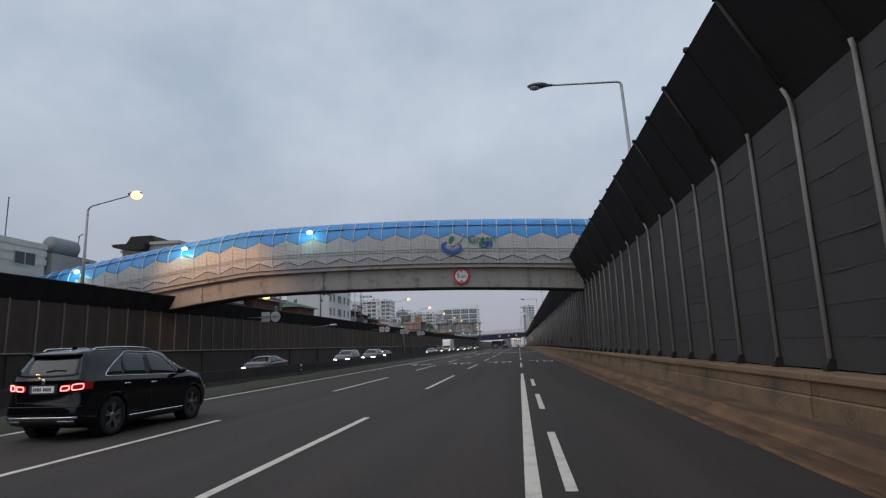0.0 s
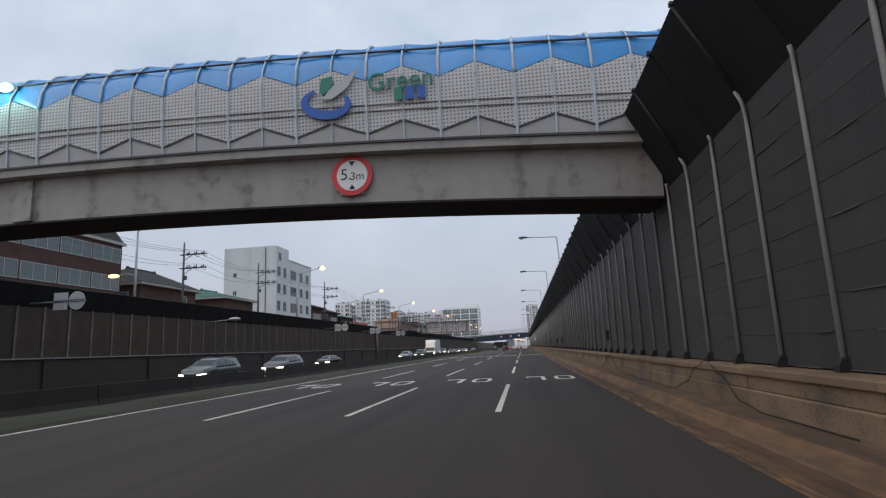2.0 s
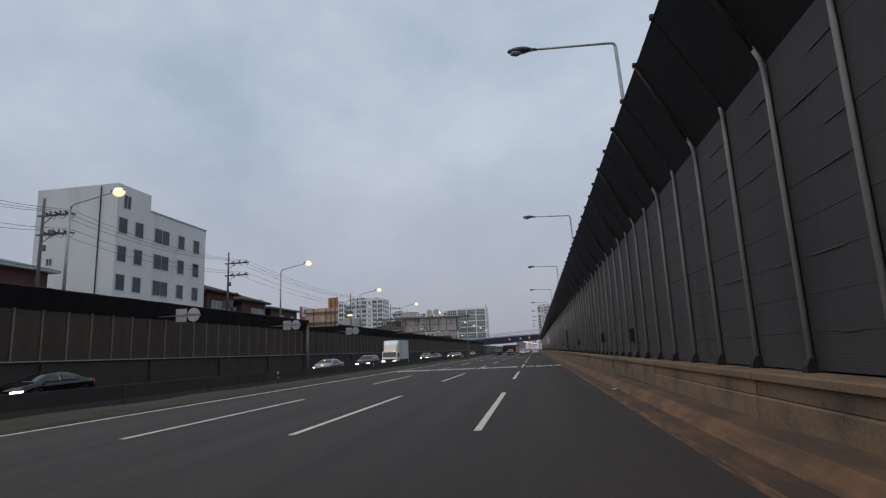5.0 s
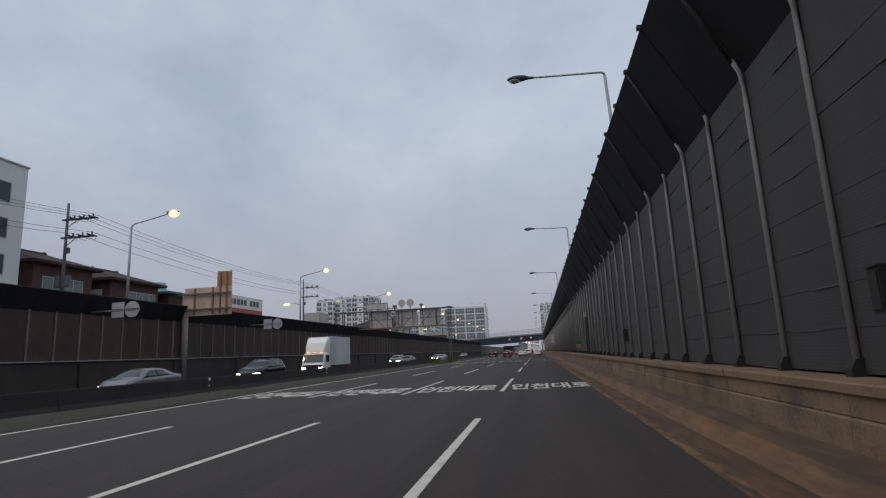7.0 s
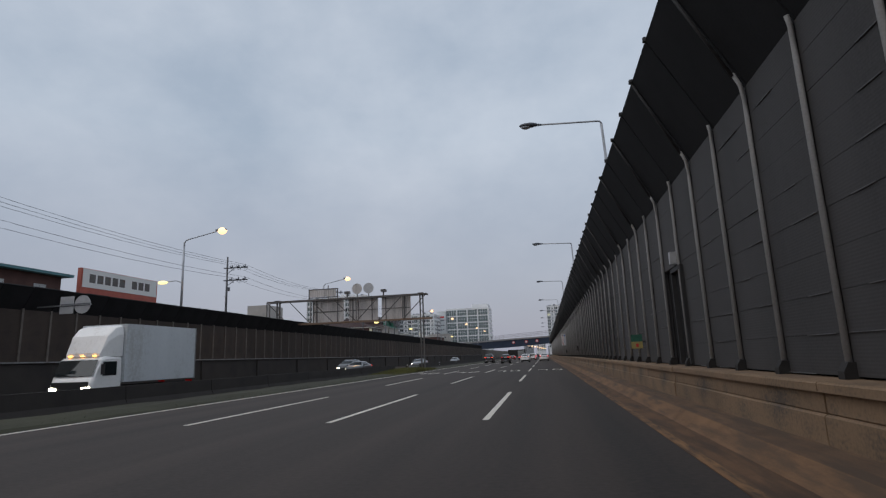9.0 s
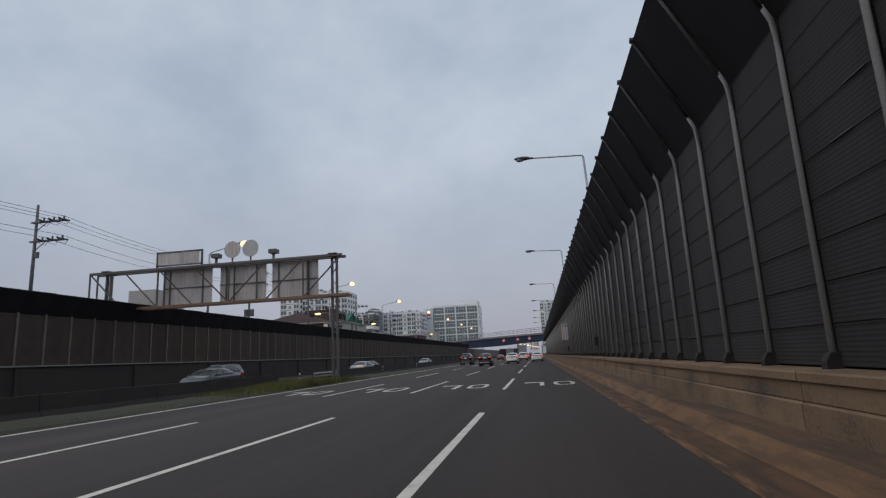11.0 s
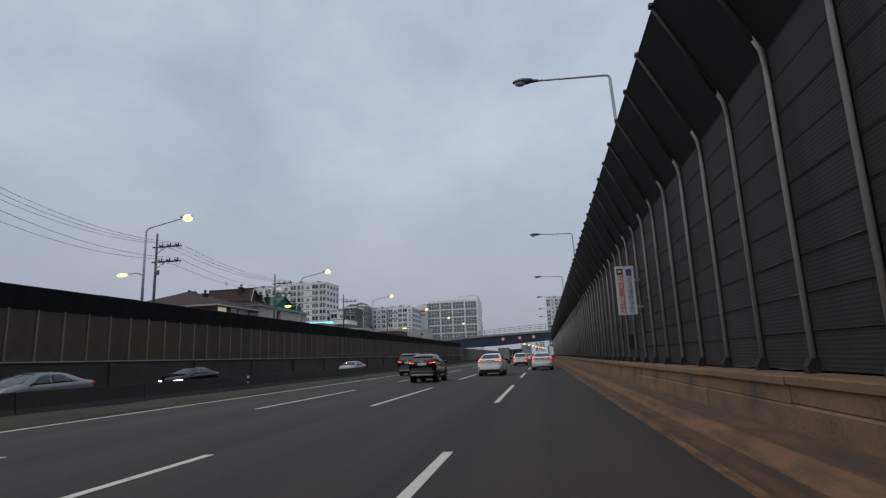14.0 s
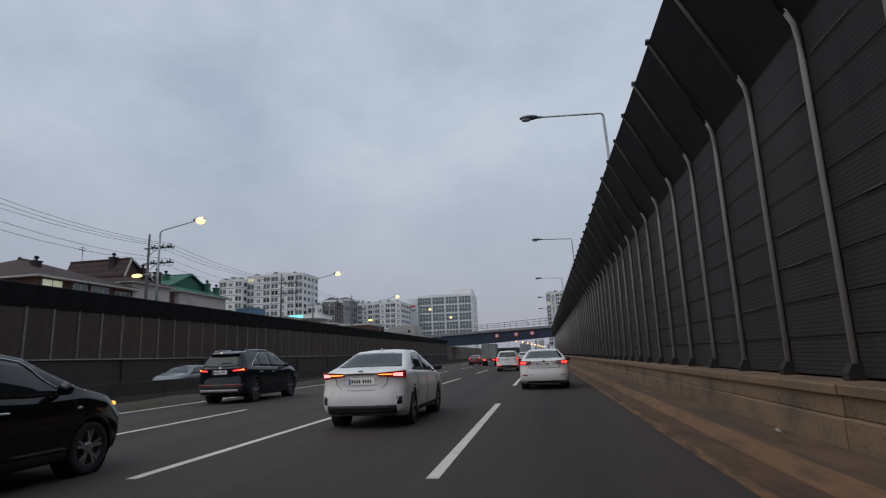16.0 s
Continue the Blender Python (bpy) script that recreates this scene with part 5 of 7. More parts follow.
house("brick_house", "small grey house with a dark roof", -60, -46, 302, 316, 4.9, 8.7, 9.9, M_CREAM, M_ROOF, wins=(("x", 308, 7.0, 3.0, 1.6, M_GLASS, 2),))
station = empty("filling_station", "flat white canopy edged with a cyan light strip", "filling station")
part("canopy", Geo().box(-97, -76, 410, 424, 16.7, 18.0).box(-97.3, -75.7, 409.8, 424.2, 18.0, 18.15), M_APT, station)
part("light_strip", Geo().box(-97, -81.7, 409.86, 409.98, 17.1, 17.75), M_NEON, station, "glowing cyan strip")
part("shop", Geo().box(-92, -78, 417, 423.5, 4.9, 16.7), M_CREAM, station)
for x in (-95.5, -86, -77.5):
    part("column", Geo().box(x - 0.3, x + 0.3, 416, 416.6, 4.9, 16.7), M_CREAM, station)
shed = empty("roof_shed", "blue sheet-clad shed on a pale flat building", "shed")
part("wall", Geo().box(-86, -70, 370, 382, 4.9, 14.2), M_CREAM, shed)
part("coping", Geo().box(-86.2, -69.8, 369.8, 382.2, 14.2, 14.5), M_FASCIA, shed)
part("blue_sheeting", Geo().box(-84.6, -78.9, 370.6, 377, 14.5, 17.1), M_SHEET, shed, "dull blue metal sheeting")
part("eaves", Geo().box(-84.9, -78.6, 370.3, 377.3, 17.1, 17.3), M_APTG, shed)


def tower(name, label, x0, x1, y0, y1, z1, m, nf, cols, colsx, glass=None, z0=4.9):
    th = empty(name, label, "apartment tower")
    part("wall", Geo().box(x0, x1, y0, y1, z0, z1), m, th)
    part("roof_room", Geo().box(x0 + (x1 - x0) * 0.3, x0 + (x1 - x0) * 0.7, y0 + 2, y1 - 2, z1, z1 + 2.2), m, th)
    part("roof_parapet", Geo().box(x0 - 0.15, x1 + 0.15, y0 - 0.15, y0 + 0.1, z1, z1 + 0.8).box(x1 - 0.1, x1 + 0.15, y0 + 0.1, y1, z1, z1 + 0.8), M_APT, th)
    fh = (z1 - 6) / nf
    for r in range(nf):
        z = 6.0 + r * fh + fh * 0.28
        for c in range(cols):
            w = (x1 - x0) / cols
            xx = x0 + (c + 0.5) * w
            a = 0.40 if c % 3 != 1 else 0.20
            hi = 0.58 if c % 3 != 1 else 0.40
            fr = part("window", Geo().box(xx - w * a, xx + w * a, y0 - 0.10, y0 + 0.02, z - 0.1, z + fh * (hi + 0.04)), M_FRAME, th)
            part("pane", Geo().box(xx - w * (a - 0.03), xx + w * (a - 0.03), y0 - 0.13, y0 - 0.10, z, z + fh * hi), glass or (M_LITW if (r * 5 + c * 7) % 23 == 4 else M_GLASSG if (r * 7 + c * 3) % 5 else M_GLASS), fr)
            part("mullion", Geo().box(xx - 0.12, xx + 0.12, y0 - 0.16, y0 - 0.131, z, z + fh * hi), M_APT, fr)
        for c in range(colsx):
            w = (y1 - y0) / colsx
            yy = y0 + (c + 0.5) * w
            fr = part("window", Geo().box(x1 - 0.02, x1 + 0.10, yy - w * 0.3, yy + w * 0.3, z - 0.1, z + fh * 0.52), M_FRAME, th)
            part("pane", Geo().box(x1 + 0.10, x1 + 0.13, yy - w * 0.26, yy + w * 0.26, z, z + fh * 0.48), glass or M_GLASS, fr)
        part("floor_band", Geo().box(x0 - 0.06, x1 + 0.06, y0 - 0.06, y0 - 0.003, z - fh * 0.30, z - fh * 0.22), M_APTG, th)
    for c in range(0, cols + 1, 3):
        xx = x0 + c * (x1 - x0) / cols
        part("pilaster", Geo().box(max(x0, xx - 0.35), min(x1, xx + 0.35), y0 - 0.5, y0 - 0.17, z0, z1), m, th)
    for k in range(3):
        xx = x0 + (x1 - x0) * (0.12 + 0.34 * k)
        part("roof_vent", Geo().box(xx, xx + 1.6, y0 + 1.0, y0 + 2.6, z1, z1 + 1.7 + 0.5 * (k % 2)), M_APTG, th)
    part("roof_rail", Geo().box(x0, x1, y0 + 0.05, y0 + 0.12, z1 + 0.8, z1 + 0.95), M_FRAME, th)
    return th


tower("apartment_tower", "pale grey slab apartment tower with rows of windows", -136, -107.5, 468, 486, 42.2, M_APT, 11, 7, 4)
tower("apartment_tower", "lower wing of the pale apartment tower", -148, -136, 464, 482, 40.4, M_APT, 10, 3, 3)
tower("apartment_tower", "stepped white apartment tower", -109.0, -96, 552, 575, 34.5, M_APT, 9, 4, 5)
tower("apartment_tower", "white apartment tower with a shaded flank", -96, -79.8, 545, 573, 34.1, M_APT, 9, 5, 6)
tower("apartment_tower", "slim grey-brown block beside the slab tower", -98.4, -92.0, 470, 480, 28.6, M_APTB, 7, 1, 3)
tower("apartment_tower", "short white block with balconies beside the slab tower", -106.4, -98.4, 471, 480, 26.6, M_APT, 6, 2, 2)
tower("apartment_tower", "narrow grey apartment tower", -118.0, -109.4, 540, 556, 36.5, M_APTG, 9, 3, 4)
tower("distant_tower", "hazy distant tower block", 6.0, 18, 600, 612, 40, M_APT, 13, 4, 3, z0=0.85)
tower("distant_tower", "far hazy block beyond the overpass", -24, -12, 880, 895, 13, M_APTG, 4, 4, 1, z0=-0.25)
tower("distant_tower", "far pale block beyond the overpass", -8, 4, 940, 955, 17, M_APT, 5, 4, 1, z0=-0.25)
tower("distant_tower", "far low grey block beyond the overpass", 8, 24, 980, 995, 13, M_APTG, 4, 5, 1, z0=-0.25)
# office block with a glazed grid front
ob_ = empty("office_block", "white office block with a greenish glazed grid front", "office building")
bx0, bx1, by0, by1, bz = -75.0, -40.0, 572.0, 596.0, 40.3
part("wall", Geo().box(bx0, bx1, by0, by1, 4.9, bz), M_APT, ob_)
part("side_tower", Geo().box(bx0 - 7.4, bx0, by0 - 2, by1 - 4, 4.9, 38.6), M_WHITE, ob_, "blank white stair tower")
part("emblem", Geo().box(bx0 - 5.8, bx0 - 1.6, by0 - 2.1, by0 - 2.0, 33.2, 34.4), M_SIGNR, ob_)
part("emblem_bar", Geo().box(bx0 - 6.0, bx0 - 1.4, by0 - 2.1, by0 - 2.0, 30.6, 31.7), M_APTG, ob_)
part("corner_strip", Geo().box(bx0 + 0.05, bx0 + 0.5, by0 - 0.15, by0 - 0.02, 6, bz - 1.5), M_APTG, ob_)
part("roof_room", Geo().box(bx1 - 14, bx1 - 1, by0 + 3, by1 - 3, bz, bz + 3.0), M_APT, ob_)
for r in range(6):
    for c in range(4):
        x = bx0 + 0.8 + c * 8.5
        z = 8 + r * 5.3
        fr = part("window_bay", Geo().box(x, x + 7.3, by0 - 0.2, by0 - 0.02, z, z + 4.3), M_GLASSF, ob_)
        gr = Geo()
        for k in range(1, 4):
            gr.box(x + k * 1.825 - 0.1, x + k * 1.825 + 0.1, by0 - 0.27, by0 - 0.2, z, z + 4.3)
        gr.box(x, x + 7.3, by0 - 0.27, by0 - 0.2, z + 2.3, z + 2.5)
        part("mullion", gr, M_APT, fr)
for r in range(9):
    part("side_window_band", Geo().box(bx1, bx1 + 0.1, by0 + 2, by1 - 2, 8 + r * 3.7, 9.7 + r * 3.7), M_GLASSG, ob_)
# small far blocks
for x0, x1, y0, y1, z1, m in ((-78, -66, 400, 415, 13.5, M_APTG), (-98, -84, 430, 440, 17, M_CREAM), (-62, -54, 440, 452, 12, M_CREAM), (-120, -100, 380, 395, 15, M_BRICK), (-150, -120, 395, 410, 17, M_CREAM), (-75, -62, 500, 520, 17, M_CREAM), (-53, -44.4, 370, 384, 10.7, M_BRICK)):
    sb = empty("low_building", "plain low building in the distance", "building", "far low buildings")
    part("wall", Geo().box(x0, x1, y0, y1, 4.9, z1), m, sb)
    part("parapet", Geo().box(x0 - 0.2, x1 + 0.2, y0 - 0.2, y1 + 0.2, z1, z1 + 0.5), M_FASCIA, sb)
    for k in range(int((x1 - x0) / 3)):
        window_unit(sb, x0 + 1.6 + 3 * k, y0, z1 - 3, 1.8, 1.5, "y")

cb = empty("cream_building", "low cream building with a flat roof and dark window", "building")
part("wall", Geo().box(-52, -42.5, 36, 46.2, 4.9, 12.0), M_CREAM, cb)
for z in (10.2, 10.95, 11.6):
    part("roof_band", Geo().box(-52.06, -42.44, 35.9, 46.3, z, z + 0.5), M_FASCIA, cb)
tk = empty("water_tank", "grey rounded water tank on a stained stair head", "water tank")
part("tank", Geo().tube([(-42.8, 46.9, 12.2), (-42.8, 49.6, 12.2)], 0.85, 14), M_APTG, tk, smooth=True)
part("stand", Geo().box(-43.4, -42.2, 46.6, 50.4, 4.9, 11.4), M_OVERC, tk)
part("pipe", Geo().tube([(-42.4, 49.8, 11.4), (-42.4, 49.8, 13.6), (-42.4, 50.3, 13.9)], 0.06, 6), M_STEELD, tk)
part("pipe", Geo().tube([(-42.0, 50.1, 11.4), (-42.0, 50.1, 13.2)], 0.05, 6), M_STEELD, tk)
am = empty("roof_aerial", "tall thin aerial mast on a flat roof", "aerial")
part("mast", Geo().tube([(-46.7, 46.0, 12.0), (-46.7, 46.0, 16.9)], 0.05, 6), M_STEELD, am)
window_unit(cb, -42.44, 44.0, 9.9, 2.2, 1.2, "x", M_GLASS, 1)
house("dark_roof_house", "small house with a dark pyramid roof", -52, -43, 47.5, 51.5, 4.9, 11.2, 12.9, M_CREAM, M_ROOF, hip=0.4)
fb = empty("flat_roof_building", "cream building with a dark flat canopy on its roof", "building")
part("wall", Geo().box(-45.5, -38.5, 60.0, 61.8, 4.9, 14.5), M_CREAM, fb)
part("roof_band", Geo().box(-42.0, -38.3, 59.8, 61.9, 14.5, 14.85), M_FASCIA, fb)
part("canopy", Geo().extrude([(-46.2, 14.6), (-46.0, 14.25), (-43.6, 13.85), (-42.2, 13.85), (-42.0, 14.6)], 59.0, 61.6), M_ROOF, fb, "dark flat canopy")

# ---- road overpass ahead ----
OY = 418.0
ovp = empty("road_overpass", "dark blue steel girder overpass rising as it crosses the road", "overpass")


def ov_z(x):
    return float(np.interp(x, [-62, -42, -20, 5, 40], [8.2, 8.84, 9.8, 10.6, 11.7]))


def ov_low(x):
    return float(np.interp(x, [-62, -38, -16.5, 3.2, 40], [4.75, 5.0, 5.5, 6.75, 8.6]))


def ov_rail(x):
    return float(np.interp(x, [-62, -38, -20, 5], [0.9, 1.0, 2.0, 2.7]))


def ov_strip(prof, m, nm, x0=-62.0, x1=40.0, n=30):
    q, c = Geo(), len(prof)
    for k in range(n + 1):
        x = x0 + (x1 - x0) * k / n
        q.v += [(x, OY + y, ov_z(x) + (dz if dz <= 0 else dz * ov_rail(x))) for y, dz in prof]
    for k in range(n):
        for j in range(c):
            a, b = k * c + j, k * c + (j + 1) % c
            q.f.append((a, b, b + c, a + c))
    q.f += [tuple(range(c)), tuple(n * c + j for j in range(c))]
    return part(nm, q, m, ovp)


q = Geo()
n = 30
for k in range(n):
    xa_, xb_ = -62 + 102 * k / n, -62 + 102 * (k + 1) / n
    for y in (0.6, 9.4):
        q.face((xa_, OY + y, ov_low(xa_)), (xb_, OY + y, ov_low(xb_)), (xb_, OY + y, ov_z(xb_) - 0.8), (xa_, OY + y, ov_z(xa_) - 0.8))
    q.face((xa_, OY + 0.6, ov_low(xa_)), (xb_, OY + 0.6, ov_low(xb_)), (xb_, OY + 9.4, ov_low(xb_)), (xa_, OY + 9.4, ov_low(xa_)))
part("girder", q, M_OVER, ovp, "dark blue steel girder")
for k in range(33):
    x = -58 + 3.0 * k
    part("stiffener", Geo().box(x - 0.05, x + 0.05, OY + 0.5, OY + 0.6, ov_low(x) + 0.02, ov_z(x) - 0.82), M_OVER, ovp)
part("bottom_flange", Geo().beam((-38, OY + 0.55, 5.0), (-16.5, OY + 0.55, 5.5), 0.5, 0.12).beam((-16.5, OY + 0.55, 5.5), (3.2, OY + 0.55, 6.75), 0.5, 0.12), M_OVER, ovp)
ov_strip([(0, -0.8), (0, 0.0), (10, 0.0), (10, -0.8)], M_OVERC, "deck")
for k in range(51):
    x = -61 + 2.0 * k
    part("rail_post", Geo().box(x - 0.07, x + 0.07, OY + 0.1, OY + 0.2, ov_z(x), ov_z(x) + ov_rail(x)), M_POST, ovp)
for dz in (0.35, 0.65, 0.97):
    ov_strip([(0.08, dz - 0.03), (0.08, dz + 0.03), (0.22, dz + 0.03), (0.22, dz - 0.03)], M_POST, "handrail")
for x, z in ((-13.9, 7.85), (-7.3, 8.08), (-1.8, 8.26)):
    sg = empty("round_limit_sign", "small round red-ringed sign on the overpass girder", "road sign", "overpass signs")
    part("ring", Geo().disc((x, z), 0.8, OY + 0.3, OY + 0.4, 20), M_SIGNR, sg)
    part("face", Geo().disc((x, z), 0.5, OY + 0.28, OY + 0.3, 20), M_SIGNW, sg)
    part("stay", Geo().box(x - 0.1, x + 0.1, OY + 0.4, OY + 0.62, z - 0.35, z + 0.35), M_POST, sg)
for x in (-40.0, 8.0):
    part("abutment", Geo().box(x - 2, x + 2, OY + 0.8, OY + 9.2, -0.2, ov_low(x)), M_OVERC, ovp)
# far end: the road sinks into haze between low banks
solid("far_bank", Geo().box(-29.6, -15, 621, 640, -0.25, 6), M_CONCD, "distant dark bank closing the cutting", "bank")

# ---- vehicles ----
M_CARW = mat("white_car_paint", (0.88, 0.86, 0.83), 0.3, var=0.05, scale=1.5, fine=10, bump=0.0, coat=0.25, stain=(0.74, 0.71, 0.67))
M_CARK = mat("black_car_paint", (0.004, 0.004, 0.006), 0.1, var=0.1, scale=1.5, fine=10, bump=0.0)
M_CARN = mat("navy_car_paint", (0.005, 0.008, 0.014), 0.1, var=0.1, scale=1.5, fine=10, bump=0.0)
M_CARG = mat("grey_car_paint", (0.05, 0.055, 0.06), 0.3, metal=0.3, var=0.1, scale=1.5, fine=10, bump=0.0, coat=0.6)
M_CARR = mat("red_car_paint", (0.16, 0.02, 0.02), 0.3, var=0.1, scale=1.5, fine=10, bump=0.0, coat=0.6)
M_CARS = mat("silver_car_paint", (0.18, 0.19, 0.20), 0.3, metal=0.4, var=0.06, scale=1.5, fine=10, bump=0.0, coat=0.6)
M_CARGLASS = plain("tinted_car_glass", (0.014, 0.019, 0.021), 0.04)
M_CARGLASS.node_tree.nodes["Principled BSDF"].inputs["Specular IOR Level"].default_value = 0.6
M_CHROME = plain("chrome_trim", (0.62, 0.63, 0.65), 0.16, metal=1.0)
M_PLASTIC = mat("black_plastic", (0.02, 0.02, 0.021), 0.55, var=0.1, scale=5, fine=40, bump=0.05)
M_RIM = plain("alloy_wheel", (0.30, 0.30, 0.31), 0.35, metal=0.8)
M_RIMD = plain("dark_wheel_disc", (0.06, 0.06, 0.063), 0.45, metal=0.5)
M_TAIL = plain("tail_light_lens", (0.17, 0.006, 0.008), 0.15, emit=0.05, ecol=(1.0, 0.02, 0.02), coat=0.5)
M_TAILON = plain("lit_tail_light", (1.0, 0.2, 0.15), 0.2, emit=2.6, ecol=(1.0, 0.035, 0.03))
M_TAILHOT = plain("bright_tail_core", (1.0, 0.5, 0.5), 0.2, emit=2.2, ecol=(1.0, 0.24, 0.22))
M_AMBER2 = plain("amber_tail_light", (1.0, 0.4, 0.1), 0.2, emit=2.4, ecol=(1.0, 0.30, 0.05))
M_AMBER = plain("amber_indicator", (1.0, 0.5, 0.1), 0.2, emit=4.5, ecol=(1.0, 0.45, 0.10))
M_HEAD = plain("lit_headlight", (1.0, 0.95, 0.85), 0.2, emit=9.0, ecol=(1.0, 0.88, 0.66))
M_HEADOFF = plain("headlight_glass", (0.35, 0.36, 0.38), 0.1, coat=0.5)
# plate white emits faintly itself, in place of light falling on it
M_NPLATE = plain("self_lit_number_plate", (0.72, 0.72, 0.70), 0.4, emit=0.12, ecol=(1, 0.98, 0.9))
M_BAR = plain("plate_mark", (0.03, 0.03, 0.05), 0.5)
M_CARGO = mat("white_cargo_box", (0.58, 0.60, 0.61), 0.5, var=0.08, scale=1.0, fine=8, bump=0.03, stain=(0.46, 0.46, 0.45), streak=True)
M_CARGOG = mat("grey_cargo_box", (0.30, 0.30, 0.29), 0.55, metal=0.2, var=0.12, scale=1.2, fine=10, bump=0.04, stain=(0.2, 0.19, 0.18), streak=True)

SEDAN = dict(L=4.64, W=1.80, top=[(0, .98), (.05, 1.045), (.50, 1.085), (.72, 1.12), (1.38, 1.385), (1.75, 1.44), (2.3, 1.45), (2.75, 1.40), (3.05, 1.29), (3.62, 1.01), (4.2, .90), (4.5, .78), (4.64, .66)],
             belt=[(0, .93), (.5, 1.01), (1.3, .985), (3.0, .93), (3.65, .92), (4.2, .82), (4.64, .60)],
             dlo=((.98, 1.40, 1.62), (3.36, 3.08, 2.66)), split=(1.42, 2.24), rear=(.66, 1.38, .70, .53), front=(2.74, 3.56, .53, .74), rr=(.95, 3.65), tyre=.325, roof=.20,
             tail=[(.22, .16), (.30, .05), (.38, .012), (.52, 0), (.62, .005), (.67, .03), (.71, .062), (.88, .07), (.96, .035), (1.02, .012), (1.08, .03)])
SUV = dict(L=4.70, W=1.89, top=[(0, 1.06), (.05, 1.16), (.30, 1.50), (.36, 1.60), (.7, 1.65), (1.6, 1.67), (2.5, 1.64), (2.95, 1.56), (3.55, 1.17), (4.3, 1.04), (4.6, .88), (4.7, .72)],
           belt=[(0, 1.03), (.4, 1.10), (1.5, 1.07), (3.0, 1.03), (3.6, 1.05), (4.3, .94), (4.7, .66)],
           dlo=((.72, .84, 1.50), (3.36, 3.10, 2.66)), split=(1.30, 2.12), rear=(.07, .315, .72, .60), front=(2.88, 3.50, .58, .78), rr=(.98, 3.82), tyre=.37, roof=.17,
           tail=[(.25, .16), (.34, .04), (.42, 0), (.58, 0), (.66, .02), (.72, .06), (.80, .075), (1.0, .075), (1.10, .07), (1.2, .06)])
HATCH = dict(L=4.05, W=1.70, top=[(0, .97), (.05, 1.07), (.36, 1.38), (.6, 1.46), (1.3, 1.52), (2.0, 1.49), (2.4, 1.42), (3.12, 1.03), (3.65, .92), (3.95, .78), (4.05, .66)],
             belt=[(0, .93), (.5, .99), (1.3, .96), (2.4, .92), (3.15, .95), (3.65, .86), (4.05, .62)],
             dlo=((.62, .78, 1.0), (2.96, 2.70, 2.30)), split=(1.08, 1.84), rear=(.08, .36, .66, .54), front=(2.36, 3.04, .52, .70), rr=(.75, 3.25), tyre=.31, roof=.18,
             tail=[(.22, .14), (.32, .04), (.42, 0), (.58, 0), (.66, .03), (.74, .06), (.96, .06), (1.1, .05)])


class Shell:
    """The skin of a car body: sections across its length, rounded in plan at tail and nose."""

    def __init__(self, spec):
        self.s, self.L, self.hw = spec, spec["L"], spec["W"] / 2
        ys = np.arange(-0.5, self.L + 0.5, 0.01)
        ker = np.exp(-0.5 * (np.arange(-12, 13) / 4.5) ** 2)
        ker /= ker.sum()

        def smooth(prof):
            x, z = zip(*prof)
            return np.convolve(np.pad(np.interp(ys, x, z), 12, mode="edge"), ker, "valid")
        self.ys, self.t, self.b = ys, smooth(spec["top"]), smooth(spec["belt"])

    def top(self, y):
        return float(np.interp(y, self.ys, self.t))

    def belt(self, y):
        return min(float(np.interp(y, self.ys, self.b)), self.top(y) - 0.03)

    def section(self, y):
        """Half outline from the keel to the roof's middle: (x, z)."""
        L, zt, zb = self.L, self.top(y), self.belt(y)
        w = self.hw * float(np.interp(y, [0, .1, .4, 1.0, L - 1.3, L - .5, L], [.955, .968, .985, 1, 1, .98, .95]))
        lo = float(np.interp(y, [0, .15, .5, L - .5, L], [.30, .25, .20, .19, .24]))
        cab = min(1.0, max(0.0, (zt - zb) / 0.42))
        wr = w * (0.93 - (0.07 + self.s["roof"]) * cab)
        wg = w * (.955 - .035 * cab)
        h = zb - lo
        pts = [(0, lo), (w * .80, lo), (w * .93, lo + .03), (w * .972, lo + .10), (w * .985, lo + h * .30), (w * .995, lo + h * .52), (w, lo + h * .70), (w * .994, lo + h * .80), (w * .982, lo + h * .91), (w * .962, zb)]
        g = zt - zb
        for f in (.08, .3, .55, .78):
            pts.append((wg + (wr - wg) * f ** 1.25, zb + g * f * .96))
        pts += [(wr * .985, zb + g * .875), (wr * .93, zb + g * .945), (wr * .80, zt - .022 * cab - .004), (wr * .5, zt - .006 * cab), (0, zt)]
        return pts

    def bend(self, x, y, z):
        """Round the tail and the nose in plan and give the tail its bumper and lip."""
        f = min(1.0, abs(x) / self.hw)
        if y < 0.9:
            tz, ty = zip(*self.s["tail"])
            y += ((.04 * f ** 2 + .20 * f ** 7) + float(np.interp(z, tz, ty))) * (1 - max(0, y) / .9) ** 2
        if y > self.L - 1.0:
            k = max(0.0, 1 - (self.L - y) / 1.0)
            y -= (.12 * f ** 2 + .26 * f ** 5 + .5 * max(0.0, .42 - z)) * k ** 2
        return (x, y, z)

    def side(self, y, z, out=0.0, s=1):
        xs, zs = zip(*self.section(y)[2:16])
        return self.bend(s * (float(np.interp(z, zs, xs)) + out), y, z)

    def over(self, x, y, out=0.0):
        pts = self.section(y)[10:][::-1]
        xs, zs = zip(*pts)
        z = float(np.interp(abs(x), xs, zs))
        p = self.bend(x, y, z)
        return (p[0], p[1] - out * (.8 if y < self.L / 2 else -.5), p[2] + out * .8)

    def rear(self, x, z, out=0.0):
        p = self.bend(x, 0.0, z)
        return (p[0], p[1] - out, p[2])

    def nose(self, x, z, out=0.0):
        p = self.bend(x, self.L, z)
        return (p[0], p[1] + out, p[2])


